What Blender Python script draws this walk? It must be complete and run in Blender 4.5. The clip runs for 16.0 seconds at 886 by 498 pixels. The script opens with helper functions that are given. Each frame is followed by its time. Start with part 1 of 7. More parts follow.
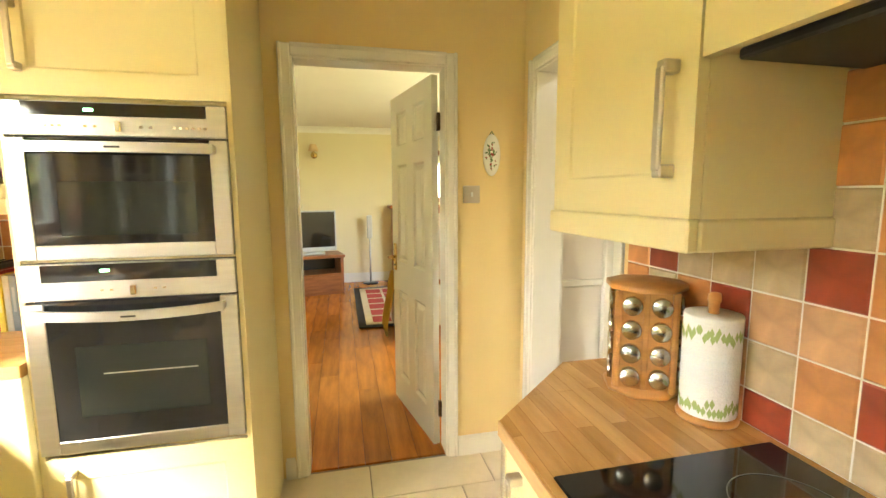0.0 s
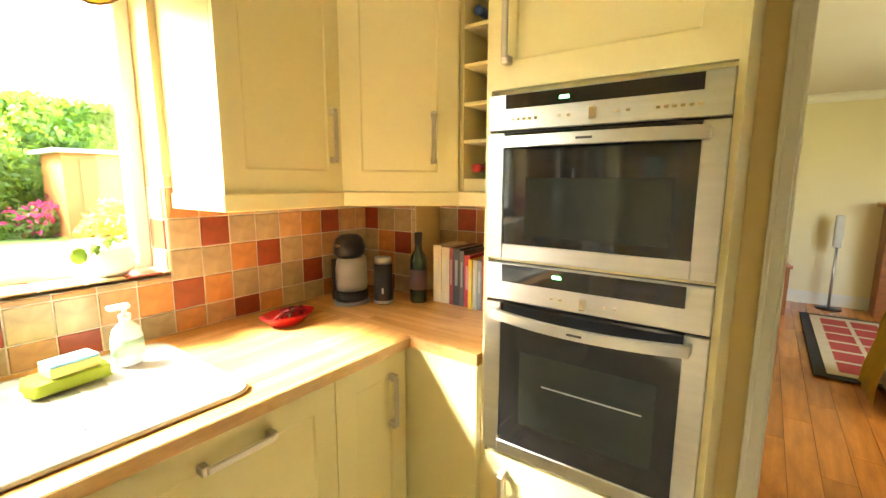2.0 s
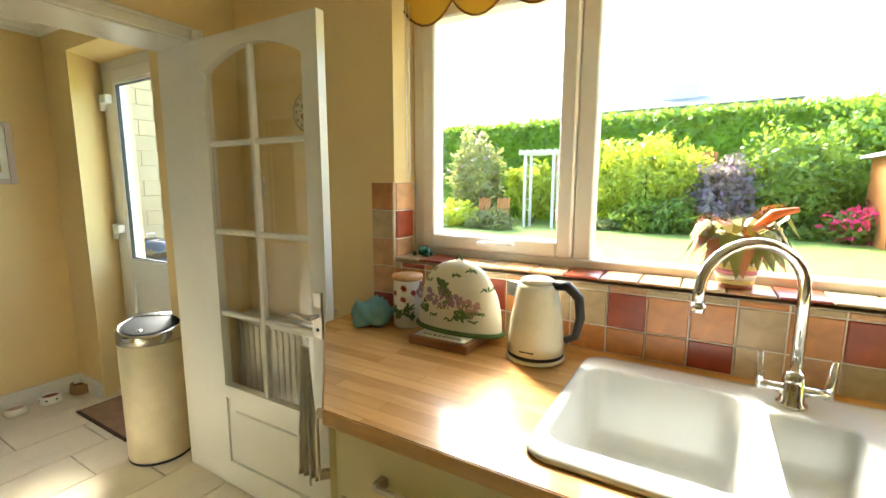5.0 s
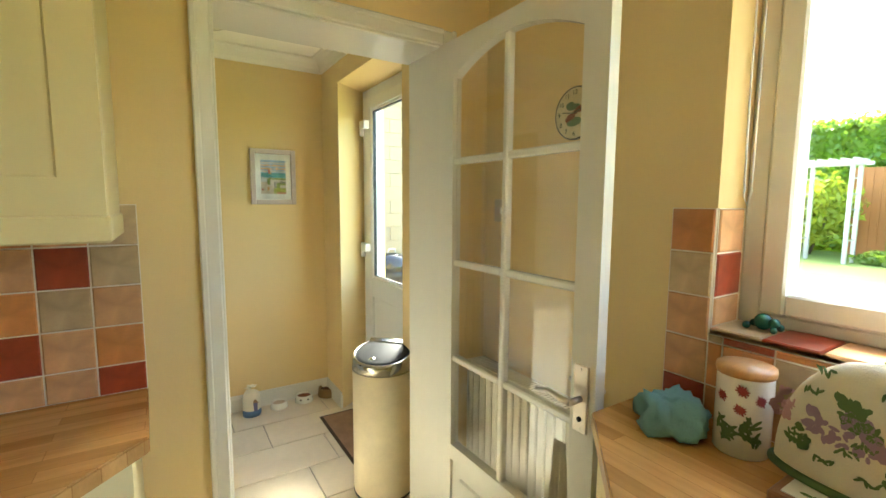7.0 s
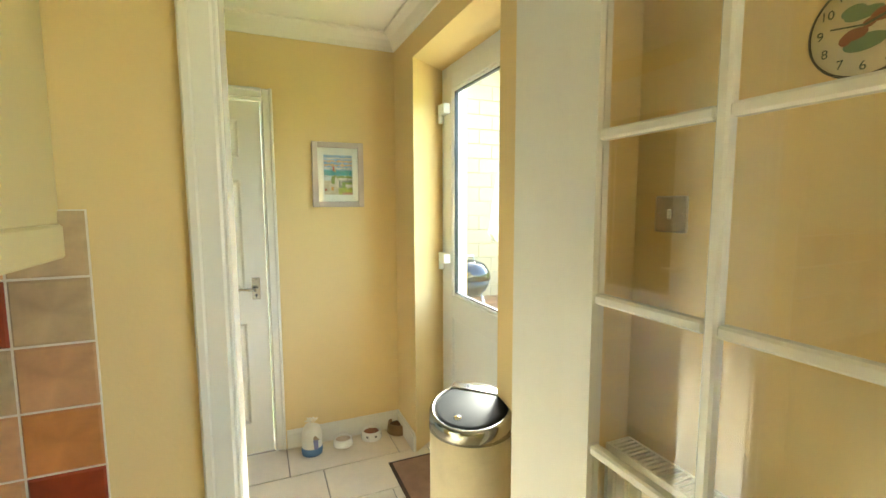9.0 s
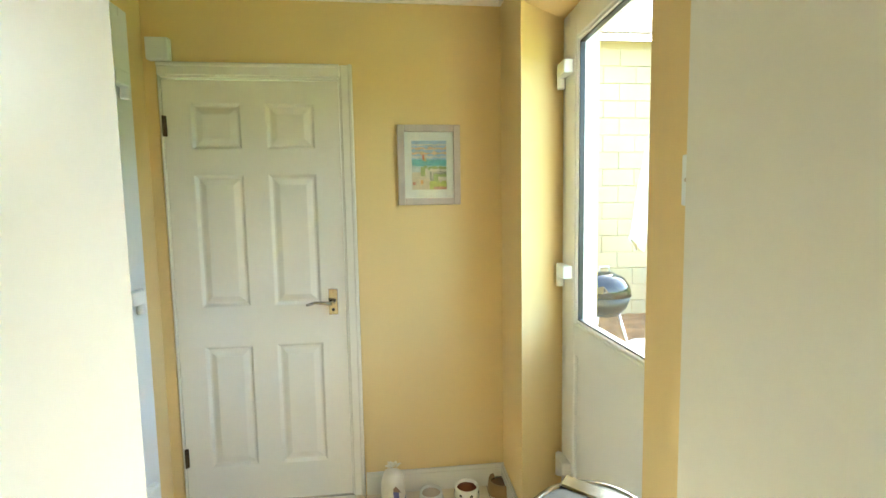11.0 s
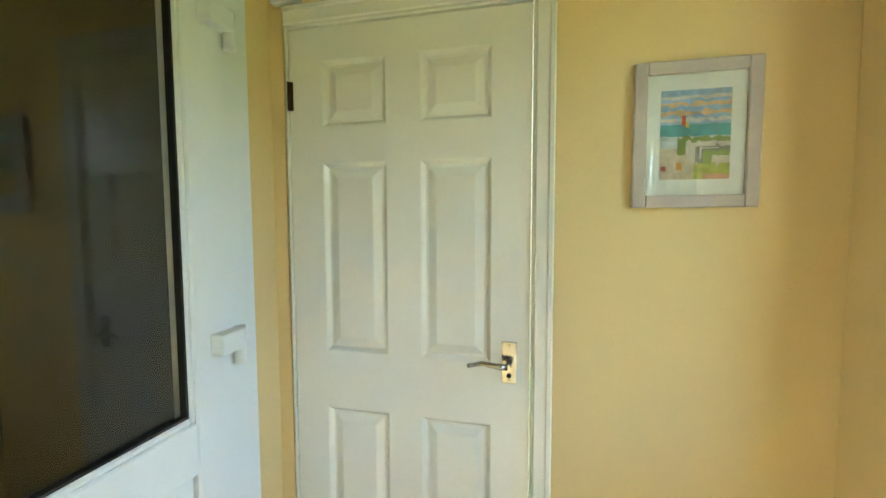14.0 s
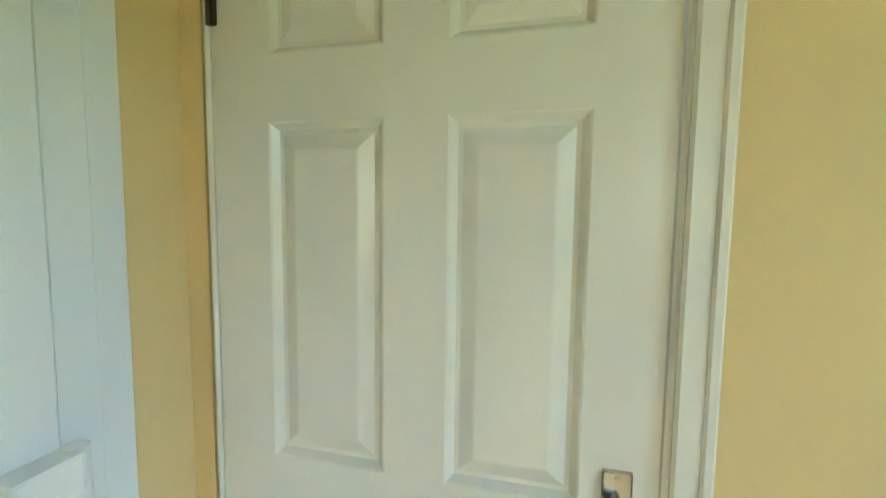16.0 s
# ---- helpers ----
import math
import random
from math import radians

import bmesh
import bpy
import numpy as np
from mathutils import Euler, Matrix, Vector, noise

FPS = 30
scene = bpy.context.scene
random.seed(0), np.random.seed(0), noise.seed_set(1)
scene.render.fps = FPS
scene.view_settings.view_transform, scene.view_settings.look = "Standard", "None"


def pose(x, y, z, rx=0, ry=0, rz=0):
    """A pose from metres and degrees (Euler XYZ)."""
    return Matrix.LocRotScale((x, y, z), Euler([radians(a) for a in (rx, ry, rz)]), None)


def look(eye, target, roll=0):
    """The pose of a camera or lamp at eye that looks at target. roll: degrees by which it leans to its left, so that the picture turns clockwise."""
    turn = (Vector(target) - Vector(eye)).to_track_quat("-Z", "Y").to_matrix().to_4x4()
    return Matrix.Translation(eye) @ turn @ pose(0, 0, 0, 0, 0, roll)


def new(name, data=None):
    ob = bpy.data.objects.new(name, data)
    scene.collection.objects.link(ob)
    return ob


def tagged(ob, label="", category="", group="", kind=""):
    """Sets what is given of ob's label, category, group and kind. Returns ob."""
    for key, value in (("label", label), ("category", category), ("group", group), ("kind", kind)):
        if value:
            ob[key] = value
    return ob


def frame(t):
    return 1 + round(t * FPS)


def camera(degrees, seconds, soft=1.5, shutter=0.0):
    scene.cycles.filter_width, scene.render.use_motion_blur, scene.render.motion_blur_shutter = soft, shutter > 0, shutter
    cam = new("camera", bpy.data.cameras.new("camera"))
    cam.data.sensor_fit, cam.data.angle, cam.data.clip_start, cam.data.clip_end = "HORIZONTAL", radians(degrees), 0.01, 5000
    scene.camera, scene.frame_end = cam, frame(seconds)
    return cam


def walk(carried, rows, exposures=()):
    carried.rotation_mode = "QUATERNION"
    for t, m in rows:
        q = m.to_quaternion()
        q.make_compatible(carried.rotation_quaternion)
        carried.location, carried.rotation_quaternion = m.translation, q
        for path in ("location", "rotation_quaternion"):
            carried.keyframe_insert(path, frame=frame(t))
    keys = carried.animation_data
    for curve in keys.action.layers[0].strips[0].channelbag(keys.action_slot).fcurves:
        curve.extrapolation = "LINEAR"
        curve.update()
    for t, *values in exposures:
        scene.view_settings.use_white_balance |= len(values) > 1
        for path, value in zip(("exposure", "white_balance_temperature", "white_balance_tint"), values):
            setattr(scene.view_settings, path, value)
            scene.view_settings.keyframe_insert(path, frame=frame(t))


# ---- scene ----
cam = camera(90.2, 16.0)
PATH = [
    (0, (0.57, 0.57, 1.415), (1.013, 2.504, 1.164), -0.3),
    (0.5, (0.498, 0.729, 1.43), (0.587, 2.715, 1.211), -0.2),
    (1, (0.423, 0.843, 1.429), (0.132, 2.804, 1.167), 0.2),
    (1.5, (0.35, 0.926, 1.446), (-0.372, 2.77, 1.167), 0.9),
    (2, (0.304, 0.961, 1.448), (-0.860, 2.558, 1.141), 0.2),
    (2.5, (0.325, 0.975, 1.444), (-1.237, 2.182, 1.118), 0.0),
    (3, (0.278, 0.945, 1.452), (-1.526, 1.752, 1.143), -0.2),
    (3.5, (0.175, 0.866, 1.448), (-1.762, 1.232, 1.114), -0.5),
    (4, (0.113, 0.800, 1.438), (-1.853, 0.668, 1.092), -0.3),
    (4.5, (0.045, 0.807, 1.416), (-1.828, 0.179, 1.104), 0.0),
    (5, (0.01, 0.773, 1.411), (-1.692, -0.238, 1.124), 0.1),
    (5.2, (-0.004, 0.751, 1.416), (-1.641, -0.359, 1.117), -0.3),
    (7.5, (-0.296, 0.153, 1.435), (-1.235, -1.601, 1.222), 1.1),
    (8, (-0.34, 0.023, 1.439), (-1.208, -1.762, 1.192), 1.0),
    (8.5, (-0.373, -0.129, 1.431), (-1.227, -1.924, 1.215), -0.7),
    (9, (-0.421, -0.272, 1.429), (-1.196, -2.105, 1.225), -0.2),
    (11.3, (-0.735, -0.885, 1.375), (-0.833, -2.875, 1.203), -0.6),
    (11.5, (-0.738, -0.939, 1.416), (-0.764, -2.93, 1.23), -0.1),
    (12, (-0.737, -1.068, 1.446), (-0.617, -3.052, 1.228), 0.6),
    (12.5, (-0.691, -1.228, 1.442), (-0.558, -3.215, 1.253), 0.3),
    (13, (-0.648, -1.341, 1.419), (-0.511, -3.325, 1.203), 0.1),
    (13.5, (-0.586, -1.475, 1.386), (-0.297, -3.446, 1.206), 0.3),
    (14, (-0.535, -1.631, 1.388), (-0.038, -3.563, 1.247), -0.2),
    (14.5, (-0.516, -1.753, 1.388), (0.056, -3.665, 1.259), -0.7),
    (15, (-0.465, -1.898, 1.408), (0.075, -3.82, 1.28), -0.8),
    (15.5, (-0.41, -2.066, 1.412), (0.147, -3.98, 1.245), -1.1),
    (16, (-0.308, -2.228, 1.411), (0.194, -4.156, 1.239), 0.7),
]
EXPOSURES = [
    (0, 5.1, 7200, 5),
    (1.5, 4.92, 7150, 5),
    (2.5, 4.6, 7000, 4),
    (3.5, 3.95, 6450, 3),
    (4.5, 3.6, 6450, 2),
    (5.2, 3.6, 6450, 1),
    (7.5, 4.05, 6450, -1),
    (9, 4.25, 6450, -2),
    (11.5, 4.15, 6100, -5),
    (14.5, 4.12, 6000, -7),
    (16, 4.05, 5900, -9),
]
walk(cam, [(t, look(eye, target, roll)) for t, eye, target, roll in PATH], exposures=EXPOSURES)

# ---- world and light ----
world = bpy.data.worlds.new("world")
scene.world = world
world.use_nodes = True
wn = world.node_tree.nodes
sky = wn.new("ShaderNodeTexSky")
sky.sky_type = "NISHITA"
sky.sun_disc = False
SUN_TO = Vector((0.85, 0.75, -1.0)).normalized()
sky.sun_elevation = math.asin(-SUN_TO.z)
sky.sun_rotation = math.atan2(-SUN_TO.x, -SUN_TO.y)
sky.air_density, sky.dust_density = 1.0, 2.0
wn["Background"].inputs["Strength"].default_value = 0.15
world.node_tree.links.new(sky.outputs[0], wn["Background"].inputs["Color"])

sun = new("sun", bpy.data.lights.new("sun", "SUN"))
sun.data.energy, sun.data.angle, sun.data.color = 2.0, radians(14), (1.0, 0.95, 0.86)
sun.matrix_world = look((-20, -10, 17), (-20 + SUN_TO.x, -10 + SUN_TO.y, 17 + SUN_TO.z))


def area(name, eye, target, w, h, power, color=(1, 1, 1)):
    lamp = new(name, bpy.data.lights.new(name, "AREA"))
    lamp.data.shape, lamp.data.size, lamp.data.size_y = "RECTANGLE", w, h
    lamp.data.energy, lamp.data.color = power, color
    lamp.matrix_world = look(eye, target)
    return lamp


# added fill lamp out of view, standing in for the living room's daylight
area("living_fill_east", (2.92, 4.5, 1.5), (0, 4.4, 1.2), 1.9, 1.2, 1.6, (1.0, 0.93, 0.82))
# added fill below the hall ceiling, no fitting belongs to it
area("hall_fill", (2.3, 0.9, 2.38), (2.3, 0.9, 0), 0.5, 0.5, 0.55, (1.0, 0.93, 0.82))


# ---- materials ----
def mat(name, color, rough=0.5, metal=0.0, var=0.06, scale=6.0, grain=60.0, bump=0.1, coat=0.0, wave=None, second=None, rand=0.0, spec=0.5, stretch=(1, 1, 1), emit=0.0):
    """A procedural surface: base colour varied at two scales, fine relief, optional grain along one axis and per-piece tint."""
    m = bpy.data.materials.new(name)
    m.use_nodes = True
    n, l = m.node_tree.nodes, m.node_tree.links
    b = n["Principled BSDF"]
    b.inputs["Roughness"].default_value, b.inputs["Metallic"].default_value = rough, metal
    b.inputs["Specular IOR Level"].default_value = spec
    b.inputs["Coat Weight"].default_value, b.inputs["Coat Roughness"].default_value = coat, 0.08
    tc, mp = n.new("ShaderNodeTexCoord"), n.new("ShaderNodeMapping")
    mp.inputs["Scale"].default_value = stretch
    l.new(tc.outputs["Object"], mp.inputs[0])
    big, fine = n.new("ShaderNodeTexNoise"), n.new("ShaderNodeTexNoise")
    big.inputs["Scale"].default_value, big.inputs["Detail"].default_value = scale, 3
    fine.inputs["Scale"].default_value, fine.inputs["Detail"].default_value = grain, 4
    l.new(mp.outputs[0], big.inputs[0]), l.new(mp.outputs[0], fine.inputs[0])
    mix = n.new("ShaderNodeMix")
    mix.data_type = "RGBA"
    lo, hi = [max(0, c * (1 - var * 2)) for c in color], [min(1, c * (1 + var)) for c in color]
    if second:
        lo = second
    mix.inputs[6].default_value, mix.inputs[7].default_value = (*lo, 1), (*hi, 1)
    add = n.new("ShaderNodeMath")
    add.operation = "MULTIPLY_ADD"
    l.new(fine.outputs[0], add.inputs[0])
    add.inputs[1].default_value = 0.5
    sub = n.new("ShaderNodeMath")
    sub.operation = "MULTIPLY_ADD"
    l.new(big.outputs[0], sub.inputs[0])
    sub.inputs[1].default_value, sub.inputs[2].default_value = 1.6, -0.55
    l.new(sub.outputs[0], add.inputs[2])
    clamp = n.new("ShaderNodeClamp")
    l.new(add.outputs[0], clamp.inputs[0])
    l.new(clamp.outputs[0], mix.inputs[0])
    out = mix.outputs[2]
    if rand:
        info, hsv, mr = n.new("ShaderNodeObjectInfo"), n.new("ShaderNodeHueSaturation"), n.new("ShaderNodeMapRange")
        mr.inputs["To Min"].default_value, mr.inputs["To Max"].default_value = 1 - rand, 1 + rand
        l.new(info.outputs["Random"], mr.inputs["Value"])
        l.new(mr.outputs[0], hsv.inputs["Value"]), l.new(out, hsv.inputs["Color"])
        out = hsv.outputs[0]
    l.new(out, b.inputs["Base Color"])
    if emit:
        l.new(out, b.inputs["Emission Color"])
        b.inputs["Emission Strength"].default_value = emit
    if bump:
        bp = n.new("ShaderNodeBump")
        bp.inputs["Strength"].default_value, bp.inputs["Distance"].default_value = bump, 0.004
        l.new(fine.outputs[0], bp.inputs["Height"]), l.new(bp.outputs[0], b.inputs["Normal"])
    return m


def glass_mat(name, color=(1, 1, 1), rough=0.0, gloss_share=0.06):
    """Thin pane: mostly clear, with a slight gloss."""
    m = bpy.data.materials.new(name)
    m.use_nodes = True
    n, l = m.node_tree.nodes, m.node_tree.links
    n.remove(n["Principled BSDF"])
    clear, gloss, mx = n.new("ShaderNodeBsdfTransparent"), n.new("ShaderNodeBsdfGlossy"), n.new("ShaderNodeMixShader")
    clear.inputs[0].default_value = (*color, 1)
    gloss.inputs["Roughness"].default_value = rough
    mx.inputs[0].default_value = gloss_share
    l.new(clear.outputs[0], mx.inputs[1]), l.new(gloss.outputs[0], mx.inputs[2])
    l.new(mx.outputs[0], n["Material Output"].inputs[0])
    return m


WALL = mat("wall_paint", (0.74, 0.57, 0.28), 0.75, var=0.02, scale=1.5, grain=140, bump=0.08, spec=0.3)
CEIL = mat("ceiling_paint", (0.84, 0.80, 0.70), 0.85, var=0.02, scale=2, grain=120, bump=0.08, spec=0.2)
GLOSS = mat("white_gloss_paint", (0.76, 0.74, 0.67), 0.22, var=0.02, scale=3, grain=50, bump=0.02)
UPVC = mat("white_upvc", (0.75, 0.78, 0.80), 0.3, var=0.01, scale=3, grain=50, bump=0.0)
CREAM = mat("cream_cabinet_paint", (0.76, 0.66, 0.36), 0.42, var=0.02, scale=2.5, grain=90, bump=0.02)
CARC = mat("cream_carcass", (0.74, 0.64, 0.35), 0.5, var=0.02, scale=2.5, grain=90, bump=0.02)
STEEL = mat("brushed_steel", (0.58, 0.58, 0.57), 0.3, 1.0, var=0.06, scale=4, grain=160, bump=0.02, stretch=(1, 1, 14))
NICKEL = mat("satin_nickel", (0.55, 0.50, 0.44), 0.32, 1.0, var=0.05, scale=8, grain=120, bump=0.02)
DARKCHROME = mat("worn_chrome", (0.42, 0.41, 0.39), 0.14, 1.0, var=0.05, bump=0.01)
CHROME = mat("chrome", (0.80, 0.80, 0.80), 0.07, 1.0, var=0.01, bump=0.0)
BRASS = mat("brass", (0.62, 0.42, 0.14), 0.25, 1.0, var=0.08, scale=12, bump=0.02)
BLACKG = mat("black_oven_glass", (0.012, 0.012, 0.013), 0.06, var=0.02, bump=0.0, spec=0.6)
BLACKP = mat("black_plastic", (0.015, 0.015, 0.016), 0.4, var=0.05, bump=0.02)
OVENIN = mat("oven_cavity_enamel", (0.10, 0.11, 0.10), 0.35, var=0.1, bump=0.0)
SINKM = mat("white_composite", (0.62, 0.62, 0.59), 0.22, var=0.02, scale=5, bump=0.02, coat=0.3)
OAKY = mat("oak_laminate_long", (0.66, 0.40, 0.16), 0.3, var=0.22, scale=5, grain=38, bump=0.03, stretch=(9, 1.0, 4), coat=0.35, second=(0.42, 0.22, 0.075))
OAKX = mat("oak_laminate_cross", (0.66, 0.40, 0.16), 0.3, var=0.22, scale=5, grain=38, bump=0.03, stretch=(1, 9, 4), coat=0.35, second=(0.42, 0.22, 0.075))
GROUT = mat("tile_grout", (0.80, 0.74, 0.63), 0.85, var=0.08, scale=12, grain=200, bump=0.1)
FGROUT = mat("floor_grout", (0.32, 0.27, 0.21), 0.9, var=0.1, scale=8, bump=0.1)
TILES = {
    "r": mat("tile_red", (0.33, 0.055, 0.022), 0.28, var=0.2, scale=16, grain=45, bump=0.12, rand=0.12),
    "o": mat("tile_orange", (0.60, 0.25, 0.08), 0.3, var=0.18, scale=16, grain=45, bump=0.12, rand=0.12),
    "p": mat("tile_peach", (0.62, 0.34, 0.165), 0.3, var=0.18, scale=16, grain=45, bump=0.12, rand=0.12),
    "b": mat("tile_beige", (0.52, 0.38, 0.215), 0.3, var=0.18, scale=16, grain=45, bump=0.12, rand=0.12),
}
FLOORT = mat("floor_tile", (0.72, 0.63, 0.48), 0.3, var=0.07, scale=5, grain=30, bump=0.04, rand=0.05)
PLANK = mat("floor_plank", (0.52, 0.165, 0.022), 0.26, var=0.2, scale=3, grain=22, bump=0.03, stretch=(7, 1, 1), coat=0.3, rand=0.16, second=(0.28, 0.095, 0.02))
CLEAR = glass_mat("window_glass")
BOTTLEG = mat("green_bottle_glass", (0.012, 0.03, 0.012), 0.06, bump=0.0)
DARKGL = mat("dark_door_glass", (0.012, 0.016, 0.012), 0.06, var=0.05, bump=0.0)


# ---- mesh helpers ----
INV = {}
# the plan is laid out in blocks: the window and utility side, the oven wall with the rooms behind it, the hob wall, and the living room furniture
HERE, OVENS, HOBS, LIVING = (0.0, 0.0), (-0.12, 0.12), (-0.03, 0.17), (-0.51, 0.12)
BLOCK = {"at": Matrix.Identity(4)}


def block(shift):
    """All parts that follow are set off by this shift in plan."""
    BLOCK["at"] = Matrix.Translation((shift[0], shift[1], 0))


def box(x0, x1, y0, y1, z0, z1, bevel=0.0, seg=1, bm=None):
    own = bmesh.new()
    bmesh.ops.create_cube(own, size=1)
    bmesh.ops.transform(own, matrix=Matrix.Translation(((x0 + x1) / 2, (y0 + y1) / 2, (z0 + z1) / 2)) @ Matrix.Diagonal((x1 - x0, y1 - y0, z1 - z0, 1)), verts=own.verts)
    if bevel:
        bmesh.ops.bevel(own, geom=own.edges[:], offset=bevel, segments=seg, affect="EDGES", profile=0.6)
    return own if bm is None else join(bm, own)


def join(bm, other):
    me = bpy.data.meshes.new("tmp")
    other.to_mesh(me)
    bm.from_mesh(me)
    bpy.data.meshes.remove(me)
    other.free()
    return bm


def tube(points, r, seg=10, cap=True):
    """A round bar along points; r is one radius or one per point."""
    bm = bmesh.new()
    pts = [Vector(p) for p in points]
    rs = r if isinstance(r, (list, tuple)) else [r] * len(pts)
    rings, up = [], None
    for i, p in enumerate(pts):
        d = (pts[min(i + 1, len(pts) - 1)] - pts[max(i - 1, 0)]).normalized()
        if up is None:
            up = d.orthogonal().normalized()
        up = (up - d * up.dot(d)).normalized()
        side = d.cross(up)
        rings.append([bm.verts.new(p + rs[i] * (math.cos(a) * up + math.sin(a) * side)) for a in [2 * math.pi * k / seg for k in range(seg)]])
    for a, b in zip(rings, rings[1:]):
        for k in range(seg):
            bm.faces.new((a[k], a[(k + 1) % seg], b[(k + 1) % seg], b[k])).smooth = True
    if cap:
        bm.faces.new(rings[0][::-1]), bm.faces.new(rings[-1])
    bmesh.ops.recalc_face_normals(bm, faces=bm.faces)
    return bm


def lathe(profile, centre=(0, 0, 0), seg=32, sx=1.0, sy=1.0):
    """A turned body from (radius, height) pairs."""
    bm = bmesh.new()
    rings = []
    for r, z in profile:
        rings.append([bm.verts.new((centre[0] + sx * r * math.cos(2 * math.pi * k / seg), centre[1] + sy * r * math.sin(2 * math.pi * k / seg), centre[2] + z)) for k in range(seg)])
    for a, b in zip(rings, rings[1:]):
        for k in range(seg):
            bm.faces.new((a[k], a[(k + 1) % seg], b[(k + 1) % seg], b[k])).smooth = True
    for ring, r in ((rings[0][::-1], profile[0][0]), (rings[-1], profile[-1][0])):
        if 0 < r < 0.03:
            bm.faces.new(ring)
    bmesh.ops.remove_doubles(bm, verts=bm.verts, dist=1e-6)
    bmesh.ops.recalc_face_normals(bm, faces=bm.faces)
    return bm


def prism(outline, z0, z1, bevel=0.0):
    """An upright slab over a plan outline, given counter-clockwise."""
    bm = bmesh.new()
    lo, hi = [bm.verts.new((x, y, z0)) for x, y in outline], [bm.verts.new((x, y, z1)) for x, y in outline]
    bm.faces.new(lo[::-1]), bm.faces.new(hi)
    for k in range(len(lo)):
        j = (k + 1) % len(lo)
        bm.faces.new((lo[k], lo[j], hi[j], hi[k]))
    bmesh.ops.recalc_face_normals(bm, faces=bm.faces)
    if bevel:
        bmesh.ops.bevel(bm, geom=[e for e in bm.edges if abs(e.verts[0].co.z - e.verts[1].co.z) < 1e-6], offset=bevel, segments=2, affect="EDGES")
    return bm


def moved(bm, m):
    bmesh.ops.transform(bm, matrix=m, verts=bm.verts)
    return bm


def part(name, bm, material, parent=None, label="", smooth=False):
    """Links a bmesh as one mesh object under a thing or under a part."""
    bm.transform(BLOCK["at"])
    root = parent
    while root is not None and root.parent is not None:
        root = root.parent
    if root is not None and root.name in INV:
        bm.transform(INV[root.name])
    me = bpy.data.meshes.new(name)
    bm.to_mesh(me)
    bm.free()
    if smooth:
        for p in me.polygons:
            p.use_smooth = True
    me.materials.append(material)
    ob = new(name, me)
    ob.parent = parent
    return tagged(ob, label)


def thing(name, at=(0, 0, 0), label="", category="", group="", kind="", rz=0):
    """An Empty at the thing's base; its parts are given in world places."""
    ob = new(name)
    m = BLOCK["at"] @ pose(*at, 0, 0, rz)
    ob.matrix_world = m
    INV[ob.name] = m.inverted()
    return tagged(ob, label, category, group, kind)


def structure(name, bm, material, label, category, parent=None):
    ob = part(name, bm, material, parent)
    return tagged(ob, label, category, kind="structure")


def wall(axis, a0, a1, u0, u1, z0, z1, holes=()):
    """A wall from a0 to a1 through its thickness, u0 to u1 along it, with openings (u0, u1, z0, z1) through it."""
    us = sorted({u0, u1, *[h for q in holes for h in q[:2]]})
    zs = sorted({z0, z1, *[h for q in holes for h in q[2:]]})
    bm = bmesh.new()
    for ua, ub in zip(us, us[1:]):
        run = None
        for za, zb in zip(zs, zs[1:]):
            hole = any(q[0] - 1e-6 < ua and ub < q[1] + 1e-6 and q[2] - 1e-6 < za and zb < q[3] + 1e-6 for q in holes)
            if hole:
                continue
            if axis == "x":
                box(a0, a1, ua, ub, za, zb, bm=bm)
            else:
                box(ua, ub, a0, a1, za, zb, bm=bm)
    return bm


FACE = {"S": 0, "E": 90, "N": 180, "W": -90}


def facing(way, x, y, z=0):
    """From a local frame (u right, -y towards the viewer, z up) to a place whose front looks that way."""
    return pose(x, y, z, 0, 0, FACE[way])

# ---- the large structure ----
XW, XE, YN, YS, YE = -1.35, 1.455, 2.625, -1.155, -2.905
ZK, ZU = 2.45, 2.41
YU = -1.40
UXW, UXE = -1.22, 0.365
YNW, XEW, XHW, XWN = YN + OVENS[1], 1.62 + OVENS[0], XE + HOBS[0], XW - OVENS[0]
YHW = 1.60 + HOBS[1]

structure("wall_west", wall("x", XW - 0.25, XW, YS - 0.24, YNW + 0.12, -0.1, 2.6, [(-0.25, 1.62, 1.13, 2.12)]), WALL, "pale yellow painted wall around the kitchen window", "wall")
block(OVENS)
structure("wall_north", wall("y", YN, YN + 0.12, XWN, 3.2, -0.1, 2.6, [(0.467, 1.228, -0.1, 2.05)]), WALL, "pale yellow painted wall with a doorway", "wall")
structure("wall_east", wall("x", 1.62, 1.77, YHW - OVENS[1], YN, -0.1, 2.6, [(1.78, 2.508, -0.1, 2.01)]), WALL, "pale yellow painted wall with a hall doorway", "wall")
block(HOBS)
structure("wall_hob", wall("x", XE, 1.74, -1.6, 1.60, -0.1, 2.6), WALL, "yellow painted wall behind the hob", "wall")
block(HERE)
structure("wall_south", wall("y", YU, YS, XW, 1.77, -0.1, 2.6, [(-1.156, -0.348, -0.1, 2.03)]), WALL, "yellow painted thick wall with a doorway to the utility room", "wall")
GX, GY0, GY1 = -1.465, -2.725, -1.65
uw = wall("x", -1.62, UXW, YE - 0.15, YU, -0.1, 2.6, [(GY0, GY1, -0.1, 2.20)])
join(uw, prism([(UXW, GY0), (UXW, GY0 + 0.16), (GX + 0.015, GY0 + 0.001)], 0, 2.2))
structure("wall_utility_west", uw, WALL, "yellow painted wall with a deep door reveal", "wall")
structure("wall_utility_south", wall("y", YE - 0.15, YE, UXW, UXE + 0.2, -0.1, 2.6, [(-0.484, 0.317, -0.1, 2.0)]), WALL, "yellow painted end wall with a panelled door", "wall")
